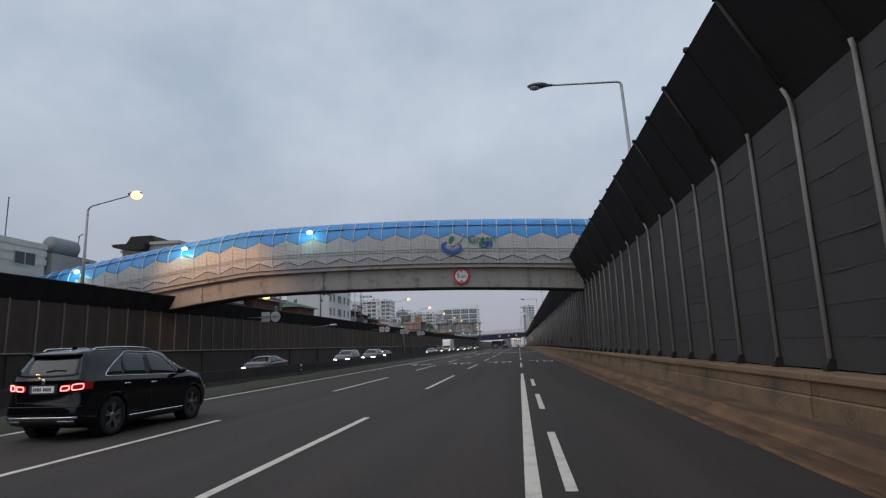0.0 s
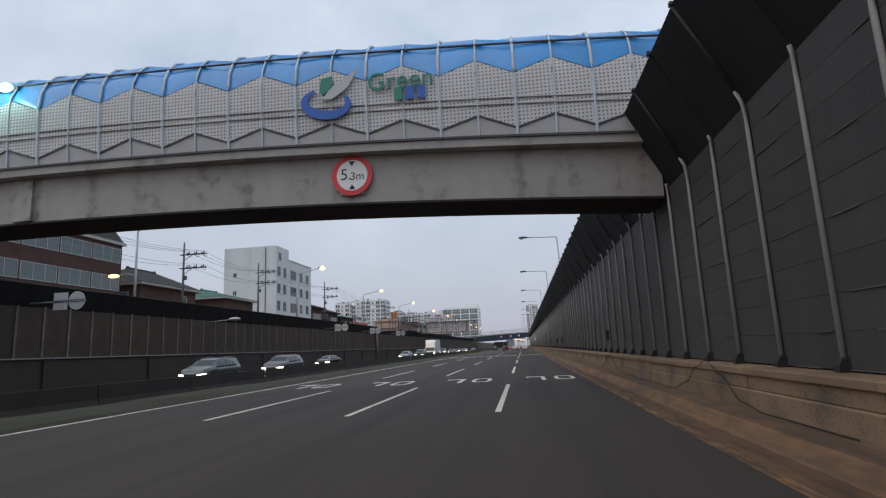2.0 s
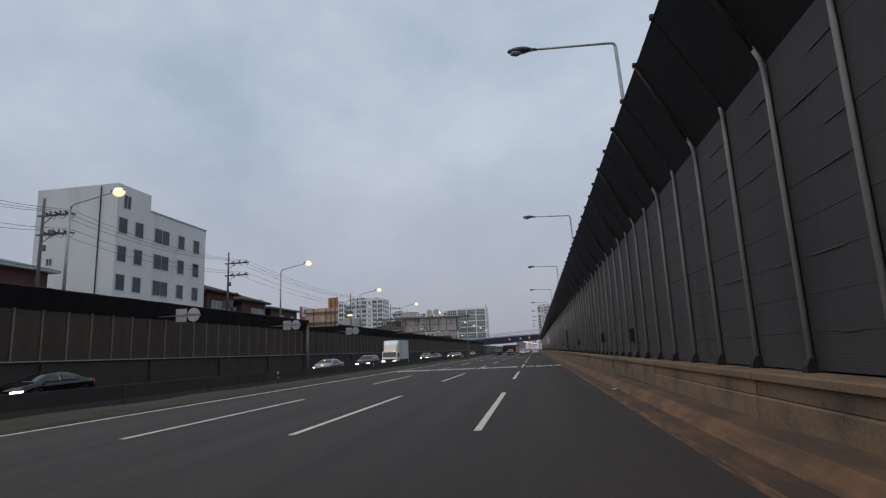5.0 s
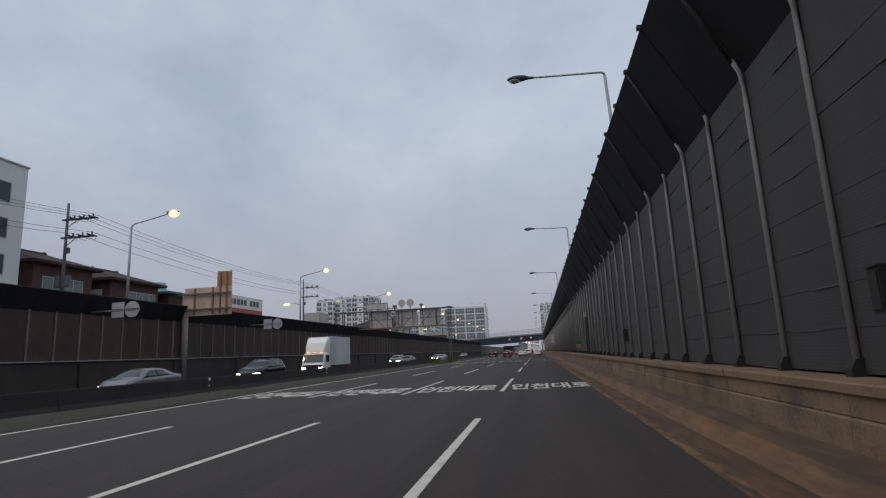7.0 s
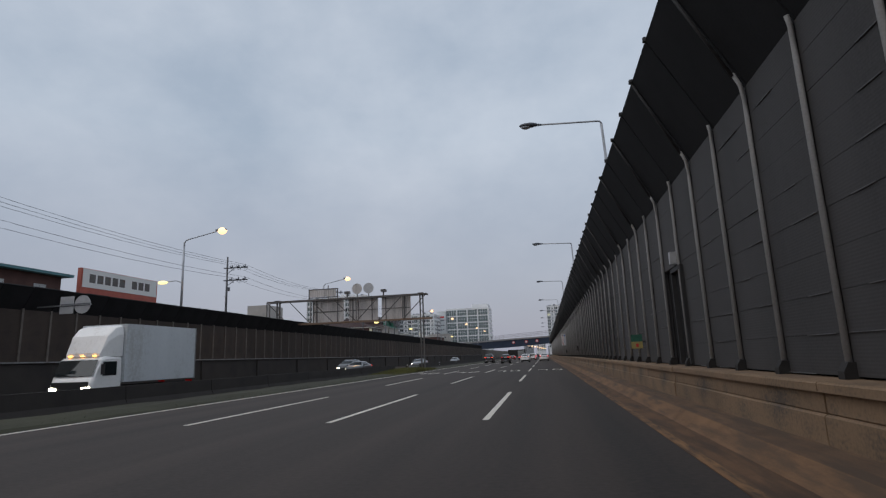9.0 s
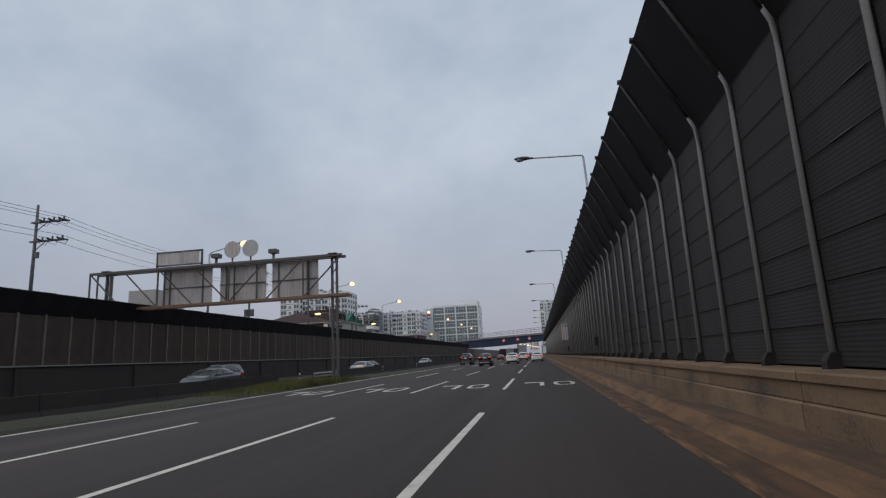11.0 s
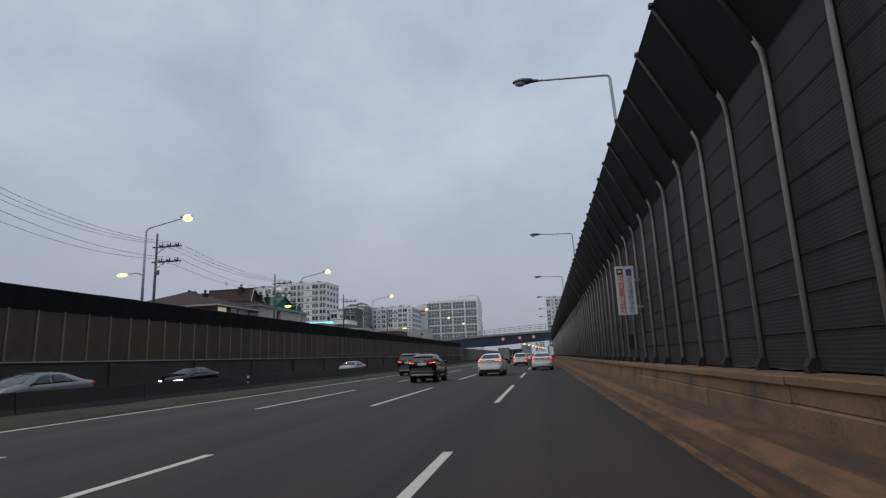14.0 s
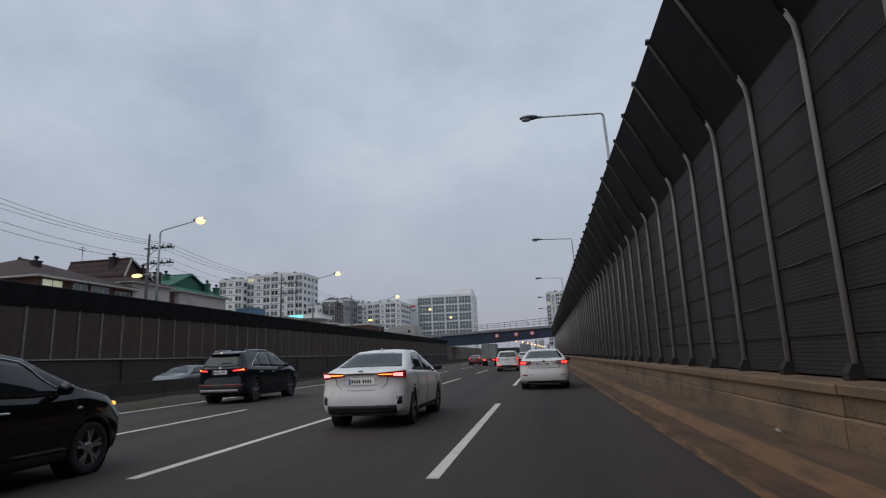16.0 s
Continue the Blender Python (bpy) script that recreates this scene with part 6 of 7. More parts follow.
def patch(fn, nu, nv, inward=(0, 0, 0)):
    """A skin over fn(u, v), u and v from 0 to 1, with edges turned inward."""
    q = Geo()
    q.v = [tuple(fn(i / nu, j / nv)) for j in range(nv + 1) for i in range(nu + 1)]
    w = nu + 1
    q.f = [(j * w + i, j * w + i + 1, (j + 1) * w + i + 1, (j + 1) * w + i) for j in range(nv) for i in range(nu)]
    rim = [i for i in range(w)] + [j * w + nu for j in range(1, nv + 1)] + [nv * w + i for i in range(nu - 1, -1, -1)] + [j * w for j in range(nv - 1, 0, -1)]
    b = len(q.v)
    q.v += [tuple(a + d for a, d in zip(q.v[k], inward)) for k in rim]
    q.f += [(rim[k], rim[(k + 1) % len(rim)], b + (k + 1) % len(rim), b + k) for k in range(len(rim))]
    return q


def lathe(x0, sgn, y, z, prof, n=28):
    """A wheel part turned about a sideways axle: prof gives (out, radius)."""
    q, m = Geo(), len(prof)
    for k in range(n):
        a = 2 * math.pi * k / n
        q.v += [(x0 + sgn * o, y + r * math.cos(a), z + r * math.sin(a)) for o, r in prof]
    for k in range(n):
        for j in range(m - 1):
            a, b = k * m + j, ((k + 1) % n) * m + j
            q.f.append((a, a + 1, b + 1, b))
    return q


def car(name, label, spec, body_m, lights, lit_front=False, group="", grey_trim=False, far=False):
    """A car with its tail at local y = 0, driving to +y."""
    th = empty(name, label, "car", group)
    sh, L, W, R = Shell(spec), spec["L"], spec["W"], spec["tyre"]
    hw, Ra = W / 2, R + .055
    step = .12 if far else .055
    marks = sorted({0.0, .015, .04, .08, .14, L - .1, L - .04, L, *np.arange(.2, L - .12, step).round(3)})
    secs = [sh.section(y) for y in marks]
    nh = len(secs[0])
    body = Geo()
    for y, sec_ in zip(marks, secs):
        row = [(x, z) for x, z in sec_] + [(-x, z) for x, z in sec_[-2:0:-1]]
        for x, z in row:
            p = list(sh.bend(x, y, z))
            for yc in spec["rr"]:
                d = math.hypot(p[1] - yc, p[2] - R)
                if abs(x) > .7 * hw and abs(d - Ra) < .05 and p[2] < .95:
                    p[1], p[2] = yc + (p[1] - yc) * Ra / d, R + (p[2] - R) * Ra / d
            body.v.append(tuple(p))
    n = 2 * nh - 2
    for k in range(len(marks) - 1):
        for j in range(n):
            f = (k * n + j, k * n + (j + 1) % n, (k + 1) * n + (j + 1) % n, (k + 1) * n + j)
            c = [sum(body.v[i][a] for i in f) / 4 for a in range(3)]
            if abs(c[0]) > .7 * hw and any(math.hypot(c[1] - yc, c[2] - R) < Ra - .004 for yc in spec["rr"]):
                continue
            body.f.append(f)
    for k, y in ((0, 0.0), (len(marks) - 1, L)):
        sec_, m = secs[k], 8
        base = len(body.v)
        for x, z in sec_:
            body.v += [sh.bend(x * i / m, y, z) for i in range(-m, m + 1)]
        for j in range(nh - 1):
            for i in range(2 * m):
                a = base + j * (2 * m + 1) + i
                body.f.append((a, a + 1, a + 2 * m + 2, a + 2 * m + 1))
    me = bpy.data.meshes.new("body")
    me.from_pydata(body.v, [], body.f)
    bm = bmesh.new()
    bm.from_mesh(me)
    bmesh.ops.remove_doubles(bm, verts=bm.verts, dist=2e-4)
    bmesh.ops.recalc_face_normals(bm, faces=bm.faces)
    bm.to_mesh(me)
    bm.free()
    me.polygons.foreach_set("use_smooth", [True] * len(me.polygons))
    me.materials.append(body_m)
    bo = part("body", me, None, th)
    part("underbody", Geo().box(-hw * .70, hw * .70, .35, L - .4, .22, .62), M_BLACK, bo)

    # side glass: a black surround with the panes on it, curved front and rear
    def dlo_y(v, e):
        a, b, c = spec["dlo"][e]
        return (1 - v) ** 2 * a + 2 * v * (1 - v) * b + v * v * c

    def dlo(u, v, out, s, ya=None, yb=None, m=0.0):
        y0, y1 = dlo_y(v, 0) + m, dlo_y(v, 1) - m
        y0, y1 = (max(y0, ya) if ya else y0), (min(y1, yb) if yb else y1)
        y = y0 + (max(y1, y0 + .01) - y0) * u
        zb, zt = sh.belt(y) + .035 + m, sh.top(y) - .085 - m - .09 * max(0.0, 1 - (y - spec["dlo"][0][0]) / .9) ** 2
        return sh.side(y, zb + (max(zt, zb + .02) - zb) * v, out, s)
    sp_ = spec["split"]
    for s in (-1, 1):
        part("window_surround", patch(lambda u, v: dlo(u, v, .004, s), 26, 6, (-s * .02, 0, 0)), M_PLASTIC, bo, smooth=True)
        for ya, yb in ((None, sp_[0] - .02), (sp_[0] + .02, sp_[1] - .045), (sp_[1] + .045, None)):
            part("side_window", patch(lambda u, v: dlo(u, v, .010, s, ya, yb, .022), 10, 6, (-s * .01, 0, 0)), M_CARGLASS, bo, smooth=True)
        if grey_trim:
            ring = ([] if spec is HATCH else [dlo(u / 24, 0, .006, s) for u in range(25)]) + [dlo(1, v / 8, .006, s) for v in range(1, 9)] + [dlo(u / 24, 1, .006, s) for u in range(23, -1, -1)] + ([] if spec is HATCH else [dlo(0, v / 8, .006, s) for v in range(7, -1, -1)])
            part("window_trim", Geo().tube(ring, .014, 5), M_CHROME, bo, "bright chrome window trim", smooth=True)
    for nm, (ya, yb, xa, xb), e in (("rear_window", spec["rear"], 1), ("windscreen", spec["front"], -1)):
        part(nm, patch(lambda u, v: sh.over((xa + (xb - xa) * v) * (2 * u - 1), ya + (yb - ya) * v - .03 * e * (1 - (2 * u - 1) ** 2), .007), 12, 8, (0, .01 * e, -.015)), M_CARGLASS, bo, smooth=True)

    # wheels in open arches
    for yc in spec["rr"]:
        for s in (-1, 1):
            lip = []
            for k in range(25):
                a = radians(-18 + 216 * k / 24)
                lip.append((yc + math.cos(a), R + math.sin(a)))
            q = Geo()
            for cy, cz in lip:
                for rr, o in ((Ra - .012, -.03), (Ra - .006, .004), (Ra + .02, .008), (Ra + .032, .001)):
                    y, z = yc + (cy - yc) * rr, max(R + (cz - R) * rr, .2)
                    q.v.append((sh.side(y, z, o, s)[0], y, z))
            q.f = [(k * 4 + j, k * 4 + j + 1, k * 4 + j + 5, k * 4 + j + 4) for k in range(24) for j in range(3)]
            part("arch_lip", q, body_m if not grey_trim or spec is not SUV or body_m is M_CARK else M_PLASTIC, bo, smooth=True)
            x1 = s * (hw - .035)
            part("wheel_well", lathe(x1 - s * .02, -s, yc, R + .005, [(0, Ra), (.24, Ra), (.25, .02)], 24), M_BLACK, bo)
            wh = part("wheel", lathe(x1, s, yc, R, [(-.20, R * .6), (-.20, R * .93), (-.175, R * .99), (-.02, R), (.004, R * .975), (.014, R * .90), (.012, R * .72), (.0, R * .69)]), M_BLACK, th, smooth=True)
            part("rim", lathe(x1, s, yc, R, [(.004, R * .70), (.010, R * .68), (-.005, R * .645), (-.05, R * .60), (-.055, .02)]), M_RIMD, wh, smooth=True)
            sp = Geo()
            for a in range(5):
                for da in (-.17, .17):
                    t = 2 * math.pi * a / 5 + .3
                    sp.beam((x1 - s * .018, yc + .05 * math.cos(t), R + .05 * math.sin(t)), (x1 - s * .004, yc + R * .665 * math.cos(t + da), R + R * .665 * math.sin(t + da)), .034, .022, (1, 0, 0))
            part("spokes", sp, M_RIM, wh)
            part("hub", lathe(x1, s, yc, R, [(-.03, .075), (-.004, .065), (.002, .04), (.003, .005)], 14), M_RIM, wh, smooth=True)

    # mirrors, handles, sills and shut lines
    ym, zm = spec["front"][1] - .36, sh.belt(spec["front"][1] - .3) + .10
    mirror_m = lights.get("mirror", body_m)
    for s in (-1, 1):
        mi = part("mirror", Geo().ellipsoid((s * (hw + .075), ym, zm), .115, .07, .07, 12, 8), mirror_m, th, smooth=True)
        part("stalk", Geo().beam((s * (hw - .08), ym + .02, zm - .07), (s * (hw + .05), ym, zm - .035), .05, .03), M_PLASTIC, mi)
        for yh in (sp_[0] + .02, sp_[1] + .10):
            zh = sh.belt(yh) - .115
            x = sh.side(yh, zh)[0]
            part("door_handle", Geo().tube([(s * (x - .005), yh - .09, zh), (s * (x + .028), yh - .06, zh), (s * (x + .03), yh + .06, zh), (s * (x - .005), yh + .09, zh)], .015, 6), M_CHROME if grey_trim else body_m, bo, smooth=True)
        for yd in (sp_[0] - .10, sp_[1], spec["dlo"][1][0] + .02):
            zt_ = sh.belt(yd) + .02
            part("door_gap", Geo().tube([sh.side(yd + .03 * math.sin(k * .6), .34 + (zt_ - .34) * k / 8, .0, s) for k in range(9)], .006, 4), M_BLACK, bo)
        part("sill", patch(lambda u, v: sh.side(spec["rr"][0] + Ra + .03 + (spec["rr"][1] - spec["rr"][0] - 2 * Ra - .06) * u, .235 + .085 * v, .012, s), 8, 2, (-s * .03, 0, 0)), M_PLASTIC, bo)
        if lights.get("bright_sill"):
            part("sill_strip", Geo().tube([sh.side(spec["rr"][0] + Ra + .03, .335, .012, s), sh.side(spec["rr"][1] - Ra - .03, .335, .012, s)], .012, 6), M_CHROME, bo, "thin bright strip along the sill")

    # tail: plate, lamps and bumper trim laid on the skin
    zp = lights.get("plate", .82)
    part("plate_recess", patch(lambda u, v: sh.rear(-.33 + .66 * u, zp - .085 + .17 * v, .003), 6, 2, (0, .01, 0)), body_m if body_m is M_CARW else M_PLASTIC, bo)
    yp = sh.rear(0, zp)[1]
    pl = part("number_plate", Geo().box(-.265, .265, yp - .022, yp - .004, zp - .058, zp + .058), M_NPLATE, th)
    x = -.205
    for i, w_ in enumerate((.034, .034, .034, .038, 0, .034, .034, .034, .034)):
        if w_:
            part("plate_mark", Geo().box(x, x + w_, yp - .0245, yp - .0221, zp - .031, zp + .031), M_BAR, pl)
        x += w_ + .016 if w_ else .03
    part("plate_band", Geo().box(-.262, -.225, yp - .0245, yp - .0221, zp - .054, zp + .054), M_SIGNB, pl)
    for s in (-1, 1):
        for x0, x1, za, zb_, zc, zd, m in lights["tail"]:
            out = .022 if m is not M_TAIL else .012
            part("tail_light", patch(lambda u, v: sh.rear(s * (x0 + (x1 - x0) * u) * hw, (za + (zc - za) * u) * (1 - v) + (zb_ + (zd - zb_) * u) * v, out), 12, 3, (0, .05, 0)), m, th, smooth=False)
        for x0, x1, z0, z1 in lights.get("rings", ()):
            loop = []
            for k in range(29):
                a = 2 * math.pi * k / 28
                c, d = math.cos(a), math.sin(a)
                loop.append(sh.rear(s * hw * ((x0 + x1) / 2 + (x1 - x0) / 2 * math.copysign(abs(c) ** .45, c)), (z0 + z1) / 2 + (z1 - z0) / 2 * math.copysign(abs(d) ** .45, d) + .012 * c, .03))
            part("light_ring", Geo().tube(loop, .011, 6), M_TAILHOT, th, "glowing red light ring")
    for nm, m, x0, x1, z0, z1, out in lights.get("strips", ()):
        part(nm, patch(lambda u, v: sh.rear((x0 + (x1 - x0) * u) * hw, z0 + (z1 - z0) * v, out), 20, 3, (0, .03, 0)), m, bo, smooth=True)
    for nm, m, pts, r in lights.get("lines", ()):
        dense = [(a[0] + (b[0] - a[0]) * k / 6, a[1] + (b[1] - a[1]) * k / 6) for a, b in zip(pts, pts[1:]) for k in range(6)] + [pts[-1]]
        part(nm, Geo().tube([sh.rear(px * hw, pz, .007) for px, pz in dense], r, 5), m, bo)
    for nm, m, cx, cz, rx, rz in lights.get("spots", ()):
        p = sh.rear(cx * hw, cz)
        part(nm, Geo().ellipsoid((p[0], p[1] - .004, cz), rx, .02, rz, 12, 6), m, bo, smooth=True)
    if spec is not SEDAN:
        zr = sh.top(spec["rear"][1] + .07)
        part("spoiler", patch(lambda u, v: ((2 * u - 1) * (.60 - .02 * v), spec["rear"][1] - .085 + .30 * v + .05 * (2 * u - 1) ** 2, zr - .035 + (.045 + .01 * (1 - (2 * u - 1) ** 2)) * math.sin(v * 1.57)), 10, 4, (0, .02, -.03)), body_m, bo, smooth=True)
        p = sh.over(0, spec["rear"][0] + .03, .02)
        part("wiper", Geo().tube([p, sh.over(.2, spec["rear"][0] + .05, .022), sh.over(.42, spec["rear"][0] + .045, .02)], .012, 5), M_BLACK, bo)
    # nose
    zf = sh.top(L) - .03
    for s in (-1, 1):
        part("headlight", patch(lambda u, v: sh.nose(s * hw * (.48 + .44 * u), zf - .085 + .03 * u + .085 * v, .01), 8, 3, (0, -.05, 0)), M_HEAD if lit_front else M_HEADOFF, th, smooth=True)
    part("grille", patch(lambda u, v: sh.nose(hw * .42 * (2 * u - 1), .40 + (zf - .44) * v, .008), 8, 3, (0, -.03, 0)), M_PLASTIC, bo)
    if spec is SUV:
        for s in (-1, 1):
            rail = [sh.over(s * .60, y, o) for y, o in ((.62, .0), (.75, .05), (1.2, .055), (1.8, .055), (2.3, .05), (2.48, .0))]
            part("roof_rail", Geo().tube(rail, .018, 6), M_CHROME, bo, smooth=True)
    ya = spec["dlo"][0][2] - .1 if spec is SEDAN else .75
    part("aerial_fin", Geo().extrude([(-.018, -.02), (.018, -.02), (.005, .045), (-.005, .045)], 0, .13), body_m, bo).location = (0, ya, sh.top(ya + .1))
    return th


# tail light patches: inner and outer edge as shares of the half width, then inner and outer heights
GLC_L = dict(plate=.93, bright_sill=True, tail=[(.42, .66, .885, .995, .89, 1.02, M_TAIL), (.68, .985, .89, 1.02, .92, 1.05, M_TAIL)], rings=[(.455, .645, .905, .985), (.70, .90, .915, 1.015)],
             strips=[("chrome_strip", M_CHROME, -.86, .86, .40, .445, .012), ("valance", M_PLASTIC, -.80, .80, .29, .395, .006), ("exhaust_trim", M_CHROME, .46, .80, .335, .375, .014), ("exhaust_trim", M_CHROME, -.80, -.46, .335, .375, .014), ("bumper_step", M_PLASTIC, -.90, .90, .615, .63, .004)],
             lines=[("boot_gap", M_BLACK, [(-.70, .88), (-.62, .70), (.62, .70), (.70, .88)], .006)], spots=[("badge", M_CHROME, 0, 1.07, .055, .055)])
SF_L = dict(plate=.98, tail=[(.50, .98, .99, 1.075, 1.0, 1.10, M_TAIL), (.54, .82, 1.01, 1.04, 1.02, 1.055, M_TAILON), (.80, .92, 1.03, 1.06, 1.035, 1.075, M_AMBER2)],
            strips=[("valance", M_PLASTIC, -.92, .92, .30, .62, .005), ("silver_skid", M_PLATE, -.78, .78, .37, .45, .02), ("reflector", M_TAIL, -.88, -.2, .565, .595, .012), ("reflector", M_TAIL, .2, .88, .565, .595, .012)],
            lines=[("boot_gap", M_BLACK, [(-.80, .98), (-.74, .70), (.74, .70), (.80, .98)], .006)], spots=[("badge", M_CHROME, 0, 1.10, .075, .035)])
K3_L = dict(plate=.855, mirror=None, tail=[(.38, .985, .945, 1.000, .895, 1.035, M_TAIL), (.41, .72, .966, .980, .957, .980, M_AMBER2), (.74, .93, .940, .990, .932, .995, M_TAILHOT)],
            strips=[("light_bar", M_PLASTIC, -.36, .36, .972, .998, .010), ("bumper_insert", M_PLASTIC, -.80, .80, .27, .425, .012), ("diffuser_lip", M_FOOT, -.62, .62, .30, .325, .02), ("air_outlet", M_PLASTIC, .81, .91, .44, .575, .008), ("air_outlet", M_PLASTIC, -.91, -.81, .44, .575, .008)],
            lines=[("boot_gap", M_BLACK, [(-.62, .93), (-.58, .80), (-.46, .715), (-.2, .69), (.2, .69), (.46, .715), (.58, .80), (.62, .93)], .005), ("outlet_rim", M_CHROME, [(.80, .44), (.85, .58), (.92, .59)], .007), ("outlet_rim", M_CHROME, [(-.80, .44), (-.85, .58), (-.92, .59)], .007)], spots=[("badge", M_CHROME, 0, 1.045, .05, .022)])
FLU_L = dict(plate=.90, mirror=None, tail=[(.50, .985, .90, 1.005, .87, 1.03, M_TAIL), (.54, .70, .92, .985, .91, .99, M_HEADOFF), (.70, .93, .91, .985, .90, .995, M_TAILON)],
             strips=[("reflector", M_TAIL, .66, .86, .50, .54, .008), ("reflector", M_TAIL, -.86, -.66, .50, .54, .008), ("valance", M_PLASTIC, -.70, .70, .26, .31, .004)],
             lines=[("boot_gap", M_BLACK, [(-.64, .92), (-.60, .76), (.60, .76), (.64, .92)], .005), ("exhaust", M_FOOT, [(-.62, .28), (-.50, .28)], .028)], spots=[("badge", M_CHROME, 0, 1.0, .05, .04)])
SOR_L = dict(plate=.98, tail=[(.80, .975, .80, 1.12, .80, 1.12, M_TAIL), (.83, .95, .84, 1.08, .84, 1.08, M_TAILON)], strips=[("bumper_trim", M_PLASTIC, -.90, .90, .34, .50, .008), ("reflector", M_TAILON, -.88, -.58, .47, .50, .014), ("reflector", M_TAILON, .58, .88, .47, .50, .014)],
             lines=[("boot_gap", M_BLACK, [(-.74, .96), (-.70, .70), (.70, .70), (.74, .96)], .006)], spots=[("badge", M_CHROME, 0, 1.09, .07, .03)])
K3_L["mirror"] = FLU_L["mirror"] = M_PLASTIC

c = car("black_suv", "glossy black SUV with chrome strips and lit red tail lights", SUV, M_CARK, GLC_L, grey_trim=True, lit_front=False)
c.matrix_basis = pose(-9.85, 11.8, 0, 0, 0, -2.5) @ Matrix.Diagonal((1.03, 0.98, 1.13, 1))

c = car("white_sedan", "white compact sedan with wide red tail lights and black valance", SEDAN, M_CARW, K3_L, lit_front=False)
c.matrix_basis = pose(-2.3, 234.1, 0, 0, 0, -1) @ Matrix.Diagonal((1.0, 0.94, 1.09, 1))
c = car("white_sedan", "white sedan with rounded tail and warm-lit bumper", SEDAN, M_CARW, FLU_L, lit_front=False)
c.matrix_basis = pose(1.34, 245.0, 0, 0, 0, -0.5) @ Matrix.Diagonal((1.05, 1, 1.06, 1))
c = car("dark_suv", "dark navy SUV with lit tail lights and a silver skid plate", SUV, M_CARN, SF_L, lit_front=False, grey_trim=True)
c.matrix_basis = pose(-10.1, 241.75, 0, 0, 0, -1) @ Matrix.Diagonal((1.0, 1.0, 1.13, 1))
c = car("black_hatchback", "black compact car with a small side indicator", HATCH, M_CARK, SF_L, lit_front=False, grey_trim=True)
part("side_marker", Geo().ellipsoid((.848, 3.02, .80), .015, .04, .02, 10, 6), M_PLATE, c, "small pale side repeater", smooth=True)
part("corner_indicator", Geo().ellipsoid((.70, 3.70, .80), .05, .09, .035, 10, 6), M_AMBER2, c, "amber corner indicator", smooth=True)
c.matrix_basis = pose(-5.6, 226.75, 0, 0, 0, -1) @ Matrix.Diagonal((1.0, 1.0, 1.1, 1))
c = car("white_suv", "white SUV with upright lit tail lights", SUV, M_CARW, SOR_L, lit_front=False)
c.matrix_basis = pose(-1.6, 270, 0)
c = car("red_tail_sedan", "dark red sedan with lit tail lights", SEDAN, M_CARR, FLU_L, lit_front=False)
c.matrix_basis = pose(-8.6, 305.5, 0)
for k, (x, y, m) in enumerate(((-1.9, 318, M_CARW), (1.6, 352, M_CARG), (-5.6, 372, M_CARS), (-9.6, 396, M_CARK), (-1.8, 405, M_CARG), (-5.6, 440, M_CARW))):
    c = car("distant_car", "distant car with glowing red tail lights", SEDAN if k % 2 else SUV, m, FLU_L if k % 2 else SOR_L, group="far cars", far=True)
    c.matrix_basis = pose(x, y, 0)
# opposite direction, headlights on
OPP = [(-19.0, 75.3, SUV, M_CARG, "dark_van", "dark grey car with glowing headlights in the opposite lanes"), (-19.0, 64.4, SUV, M_CARG, "grey_car", "grey car with headlights on in the opposite lanes"),
       (-19.2, 125.6, SEDAN, M_CARS, "silver_sedan", "silver sedan with headlights on in the opposite lanes"), (-19.0, 138.4, SUV, M_CARK, "dark_car", "dark car with bright headlights in the opposite lanes"),
       (-19.0, 186.4, SEDAN, M_CARG, "grey_sedan", "grey sedan with bright headlights in the opposite lanes"), (-22.4, 193.0, SUV, M_CARG, "grey_suv", "grey SUV with bright headlights in the opposite lanes"),
       (-19.0, 255.4, SEDAN, M_CARS, "silver_car", "pale sedan with headlights on in the opposite lanes"), (-18.5, 216.0, SEDAN, M_CARS, "silver_car", "silver sedan passing in the opposite lanes"),
       (-22.5, 232.0, SEDAN, M_CARK, "dark_sedan", "dark sedan with headlights on in the opposite lanes"), (-19.0, 44.0, SEDAN, M_CARG, "grey_car", "grey car with headlights on in the opposite lanes"), (-22.5, 96.0, SEDAN, M_CARK, "black_car", "black sedan in the opposite lanes")]
for x, y, sp, m, nm, lb in OPP:
    c = car(nm, lb, sp, m, FLU_L, lit_front=True, far=True)
    c.matrix_basis = pose(x, y, 0, 0, 0, 180)


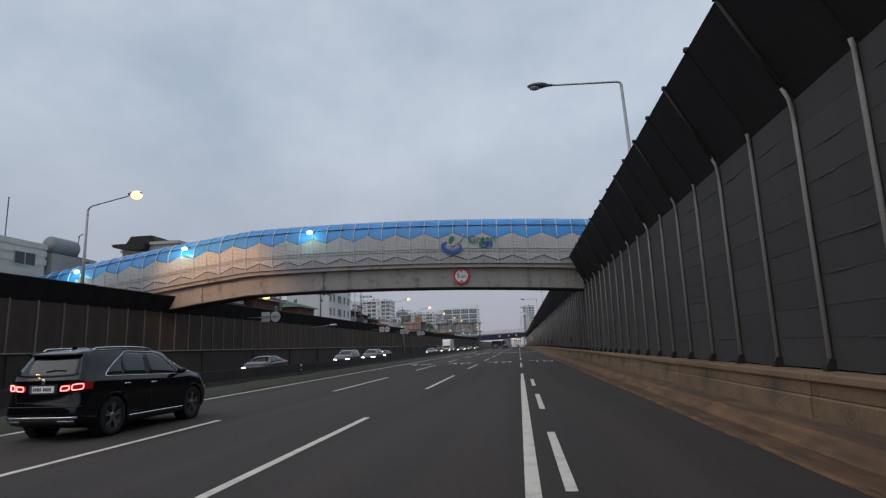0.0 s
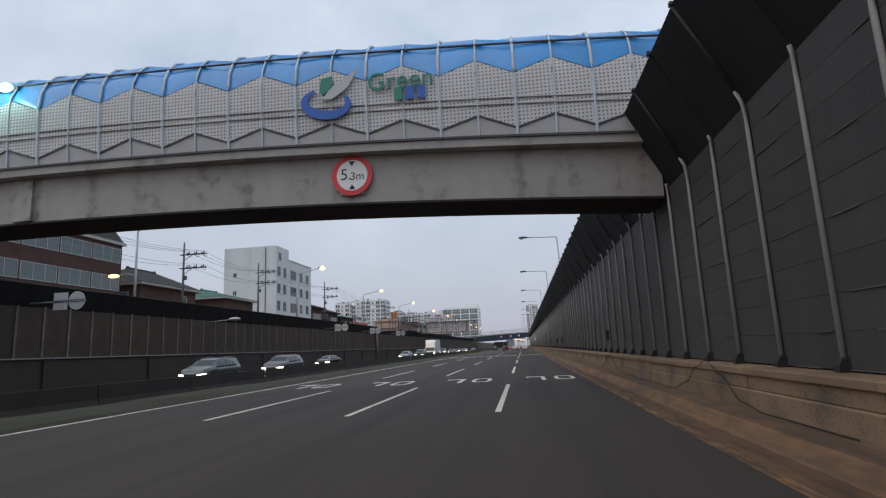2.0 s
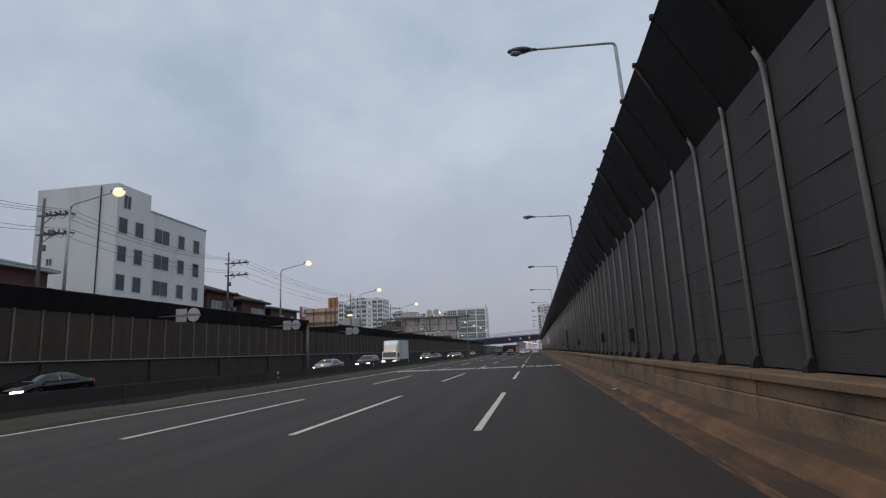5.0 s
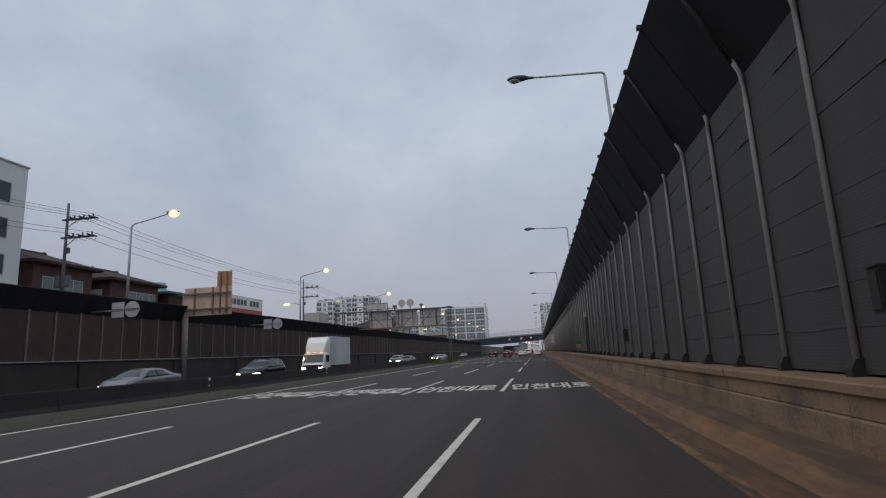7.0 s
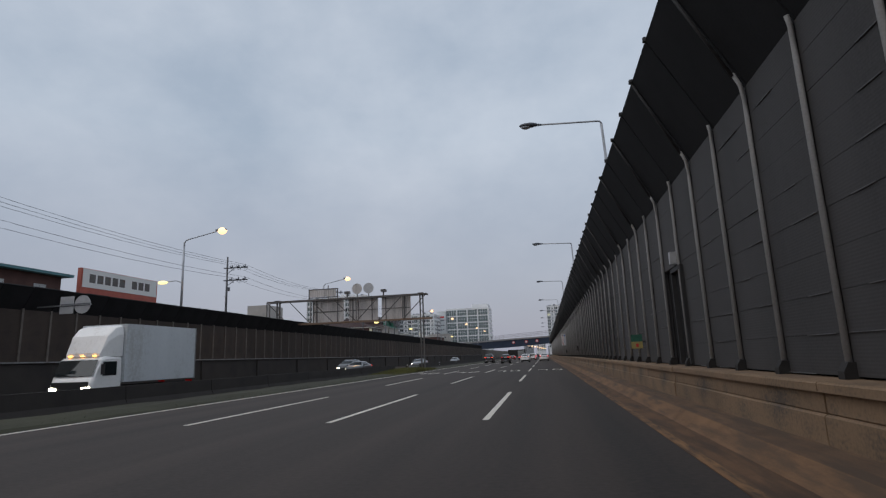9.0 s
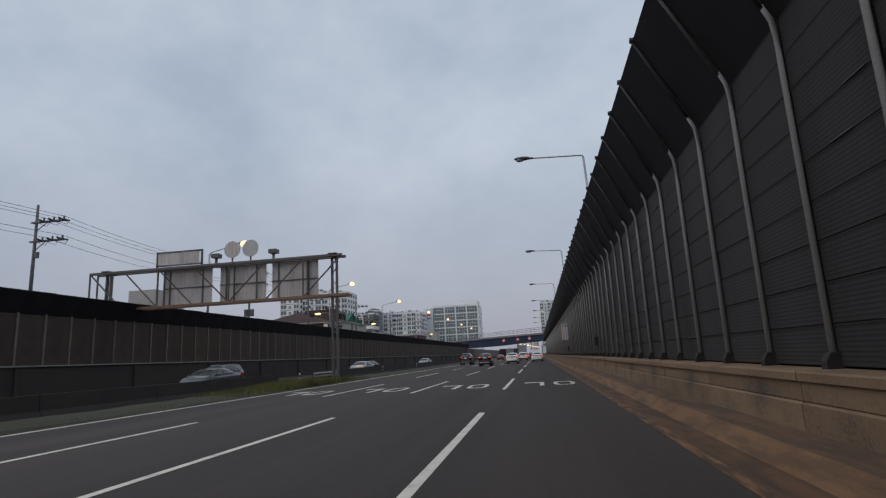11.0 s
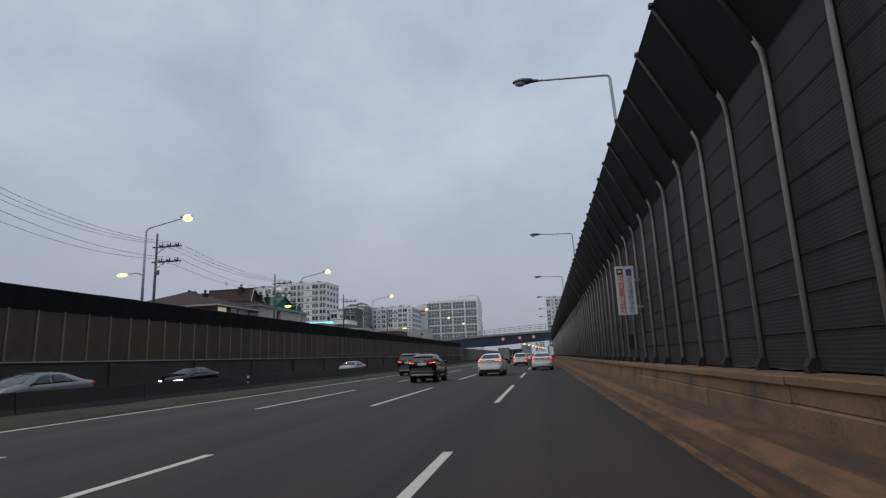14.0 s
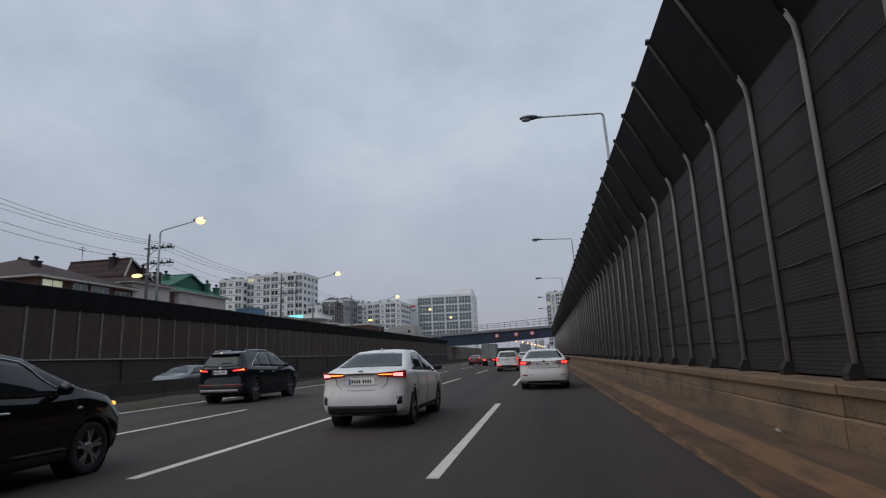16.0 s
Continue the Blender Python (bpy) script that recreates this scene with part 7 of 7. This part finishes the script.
def box_truck(name, label, cargo_m, L, H, W, lit, tail):
    th = empty(name, label, "truck")
    ch = Geo().box(-W * .36, W * .36, .1, L - .3, .55, .75)
    part("chassis", ch, M_PLASTIC, th)
    y1 = L - 1.75
    cb = part("cargo_box", Geo().box(-W / 2, W / 2, 0, y1, .92, H), cargo_m, th)
    for x in (-W / 2, W / 2 - .07):
        part("corner_post", Geo().box(x - .01, x + .08, -.02, .06, .9, H + .02), M_POST, cb)
    part("top_rail", Geo().box(-W / 2, W / 2, -.02, .05, H - .1, H + .02), M_POST, cb)
    for x in (-.42, -.1, .1, .42):
        part("lock_bar", Geo().tube([(x * W / 2, -.04, 1.0), (x * W / 2, -.04, H - .15)], .018, 6), M_STEEL, cb)
    part("door_gap", Geo().box(-.012, .012, -.012, .0, 1.0, H - .1), M_BLACK, cb)
    w = W / 2 * .93
    cab, cs = Geo(), []
    # rounded sections from the back of the cab to its nose: (y, foot, shoulder, half width)
    for y, zf, zt_, hw in ((y1 + .1, .55, 2.10, w), (L - .80, .53, 2.10, w), (L - .50, .52, 2.0, w * .995), (L - .30, .50, 1.58, w * .985), (L - .16, .48, 1.22, w * .96), (L - .06, .47, 1.08, w * .92), (L - .005, .50, .94, w * .86)):
        r = min(.13, (zt_ - zf) * .3)
        half = [(hw * .9, zf), (hw, zf + .08), (hw, zf + (zt_ - zf) * .55), (hw * .97, zt_ - r), (hw * .955 - r * .3, zt_ - r * .3), (hw * .955 - r, zt_)]
        cs.append([(x, y, z) for x, z in half] + [(-x, y, z) for x, z in half[::-1]])
    for A, B in zip(cs, cs[1:]):
        n = len(A)
        for k in range(n):
            cab.face(A[k], A[(k + 1) % n], B[(k + 1) % n], B[k])
    cab.face(*cs[0])
    cab.face(*cs[-1])
    cabo = part("cab", cab, M_CARW, th)
    part("windscreen", Geo().face((-w * .88, L - .14, 1.25), (w * .88, L - .14, 1.25), (w * .86, L - .45, 1.92), (-w * .86, L - .45, 1.92)), M_CARGLASS, cabo).location = (0, .03, .02)
    part("front_grille", Geo().box(-w * .82, w * .82, L - .03, L + .015, .64, 1.02), M_PLASTIC, cabo)
    part("front_bumper", Geo().box(-w * .93, w * .93, L - .12, L + .05, .42, .62), M_CARGO, cabo)
    for x in (-.55, 0, .55):
        part("marker_lamp", Geo().box(x * w - .06, x * w + .06, L - .62, L - .52, 2.09, 2.14), M_AMBER, cabo)
    for s in (-1, 1):
        part("side_window", Geo().box(min(s * w, s * (w + .01)), max(s * w, s * (w + .01)), L - 1.35, L - .55, 1.25, 1.85), M_CARGLASS, cabo)
        part("mirror", Geo().box(min(s * (w + .05), s * (w + .2)), max(s * (w + .05), s * (w + .2)), L - .45, L - .38, 1.3, 1.75), M_PLASTIC, cabo)
        part("headlight", Geo().box(min(s * .62, s * (w - .12)), max(s * .62, s * (w - .12)), L - .02, L + .04, .66, .80), M_HEAD if lit else M_HEADOFF, th)
        part("tail_light", Geo().box(min(s * (w - .45), s * (w - .1)), max(s * (w - .45), s * (w - .1)), -.06, .0, .70, .84), M_TAILON if tail else M_TAIL, th)
        for y in (.9, L - 1.1):
            wh = part("wheel", Geo().tube([(s * (w - .26), y, .38), (s * (w + .01), y, .38)], .38, 20), M_BLACK, th)
            part("rim", Geo().tube([(s * (w + .01), y, .38), (s * (w + .02), y, .38)], .22, 16), M_RIM, wh)
    part("bumper", Geo().box(-w, w, -.05, .05, .55, .68), M_PLASTIC, th)
    part("number_plate", Geo().box(-.17, .17, -.07, -.05, .56, .66), M_NPLATE, th)
    if H > 2.9:
        df, ds = Geo(), []
        for y, zt_, hw in ((y1 + .06, H - .05, w * .98), (y1 + .45, H - .16, w * .95), (y1 + .85, H - .55, w * .88), (y1 + 1.15, 2.25, w * .78)):
            half = [(hw, 2.08), (hw, 2.08 + (zt_ - 2.08) * .7), (hw * .93, zt_ - .05), (hw * .8, zt_)]
            ds.append([(x, y, z) for x, z in half] + [(-x, y, z) for x, z in half[::-1]])
        for A, B in zip(ds, ds[1:]):
            for k in range(len(A)):
                df.face(A[k], A[(k + 1) % len(A)], B[(k + 1) % len(A)], B[k])
        df.face(*ds[0])
        df.face(*ds[-1])
        part("wind_deflector", df, M_CARW, cabo)
    return th


t_ = box_truck("box_truck", "grey box truck with lit tail lights and a two-leaf rear door", M_CARGOG, 5.2, 2.75, 1.85, False, True)
t_.matrix_basis = pose(-5.45, 295.3, 0)
t_ = box_truck("white_truck", "large white box truck with bright headlights in the opposite lanes", M_CARGO, 7.0, 3.55, 2.35, True, False)
t_.matrix_basis = pose(-18.6, 151.6, 0, 0, 0, 180)
# guard rail stub in the median
gr = empty("guard_rail", "short pale corrugated steel guard rail in the grass", "guard rail")
rail = [(-14.80, .38), (-14.72, .43), (-14.72, .49), (-14.80, .55), (-14.80, .59), (-14.72, .65), (-14.72, .71), (-14.80, .76)]
part("rail", Geo().extrude(rail + [(x - .02, z) for x, z in reversed(rail)], 190.4, 195.6), M_POST, gr, "weathered corrugated steel beam")
part("end_plate", Geo().box(-14.84, -14.68, 195.6, 195.66, .34, .80), M_POST, gr)
for y in (190.8, 193.0, 195.2):
    part("post", Geo().box(-14.96, -14.825, y - .08, y + .08, 0, .74), M_POSTL, gr)
# delineators in the grass
for y in (36, 59, 101, 121, 136, 186, 206, 222):
    dl = empty("delineator", "small post with a round pale reflector in the grass", "delineator", "delineators")
    part("stem", Geo().tube([(-13.9, y, 0.05), (-13.9, y, .85)], .03, 6), M_POSTD, dl)
    part("reflector", Geo().disc((-13.9, .80), .07, y - .04, y - .02, 12).box(-13.94, -13.86, y - .04, y - .02, .48, .55), M_PLATE, dl)
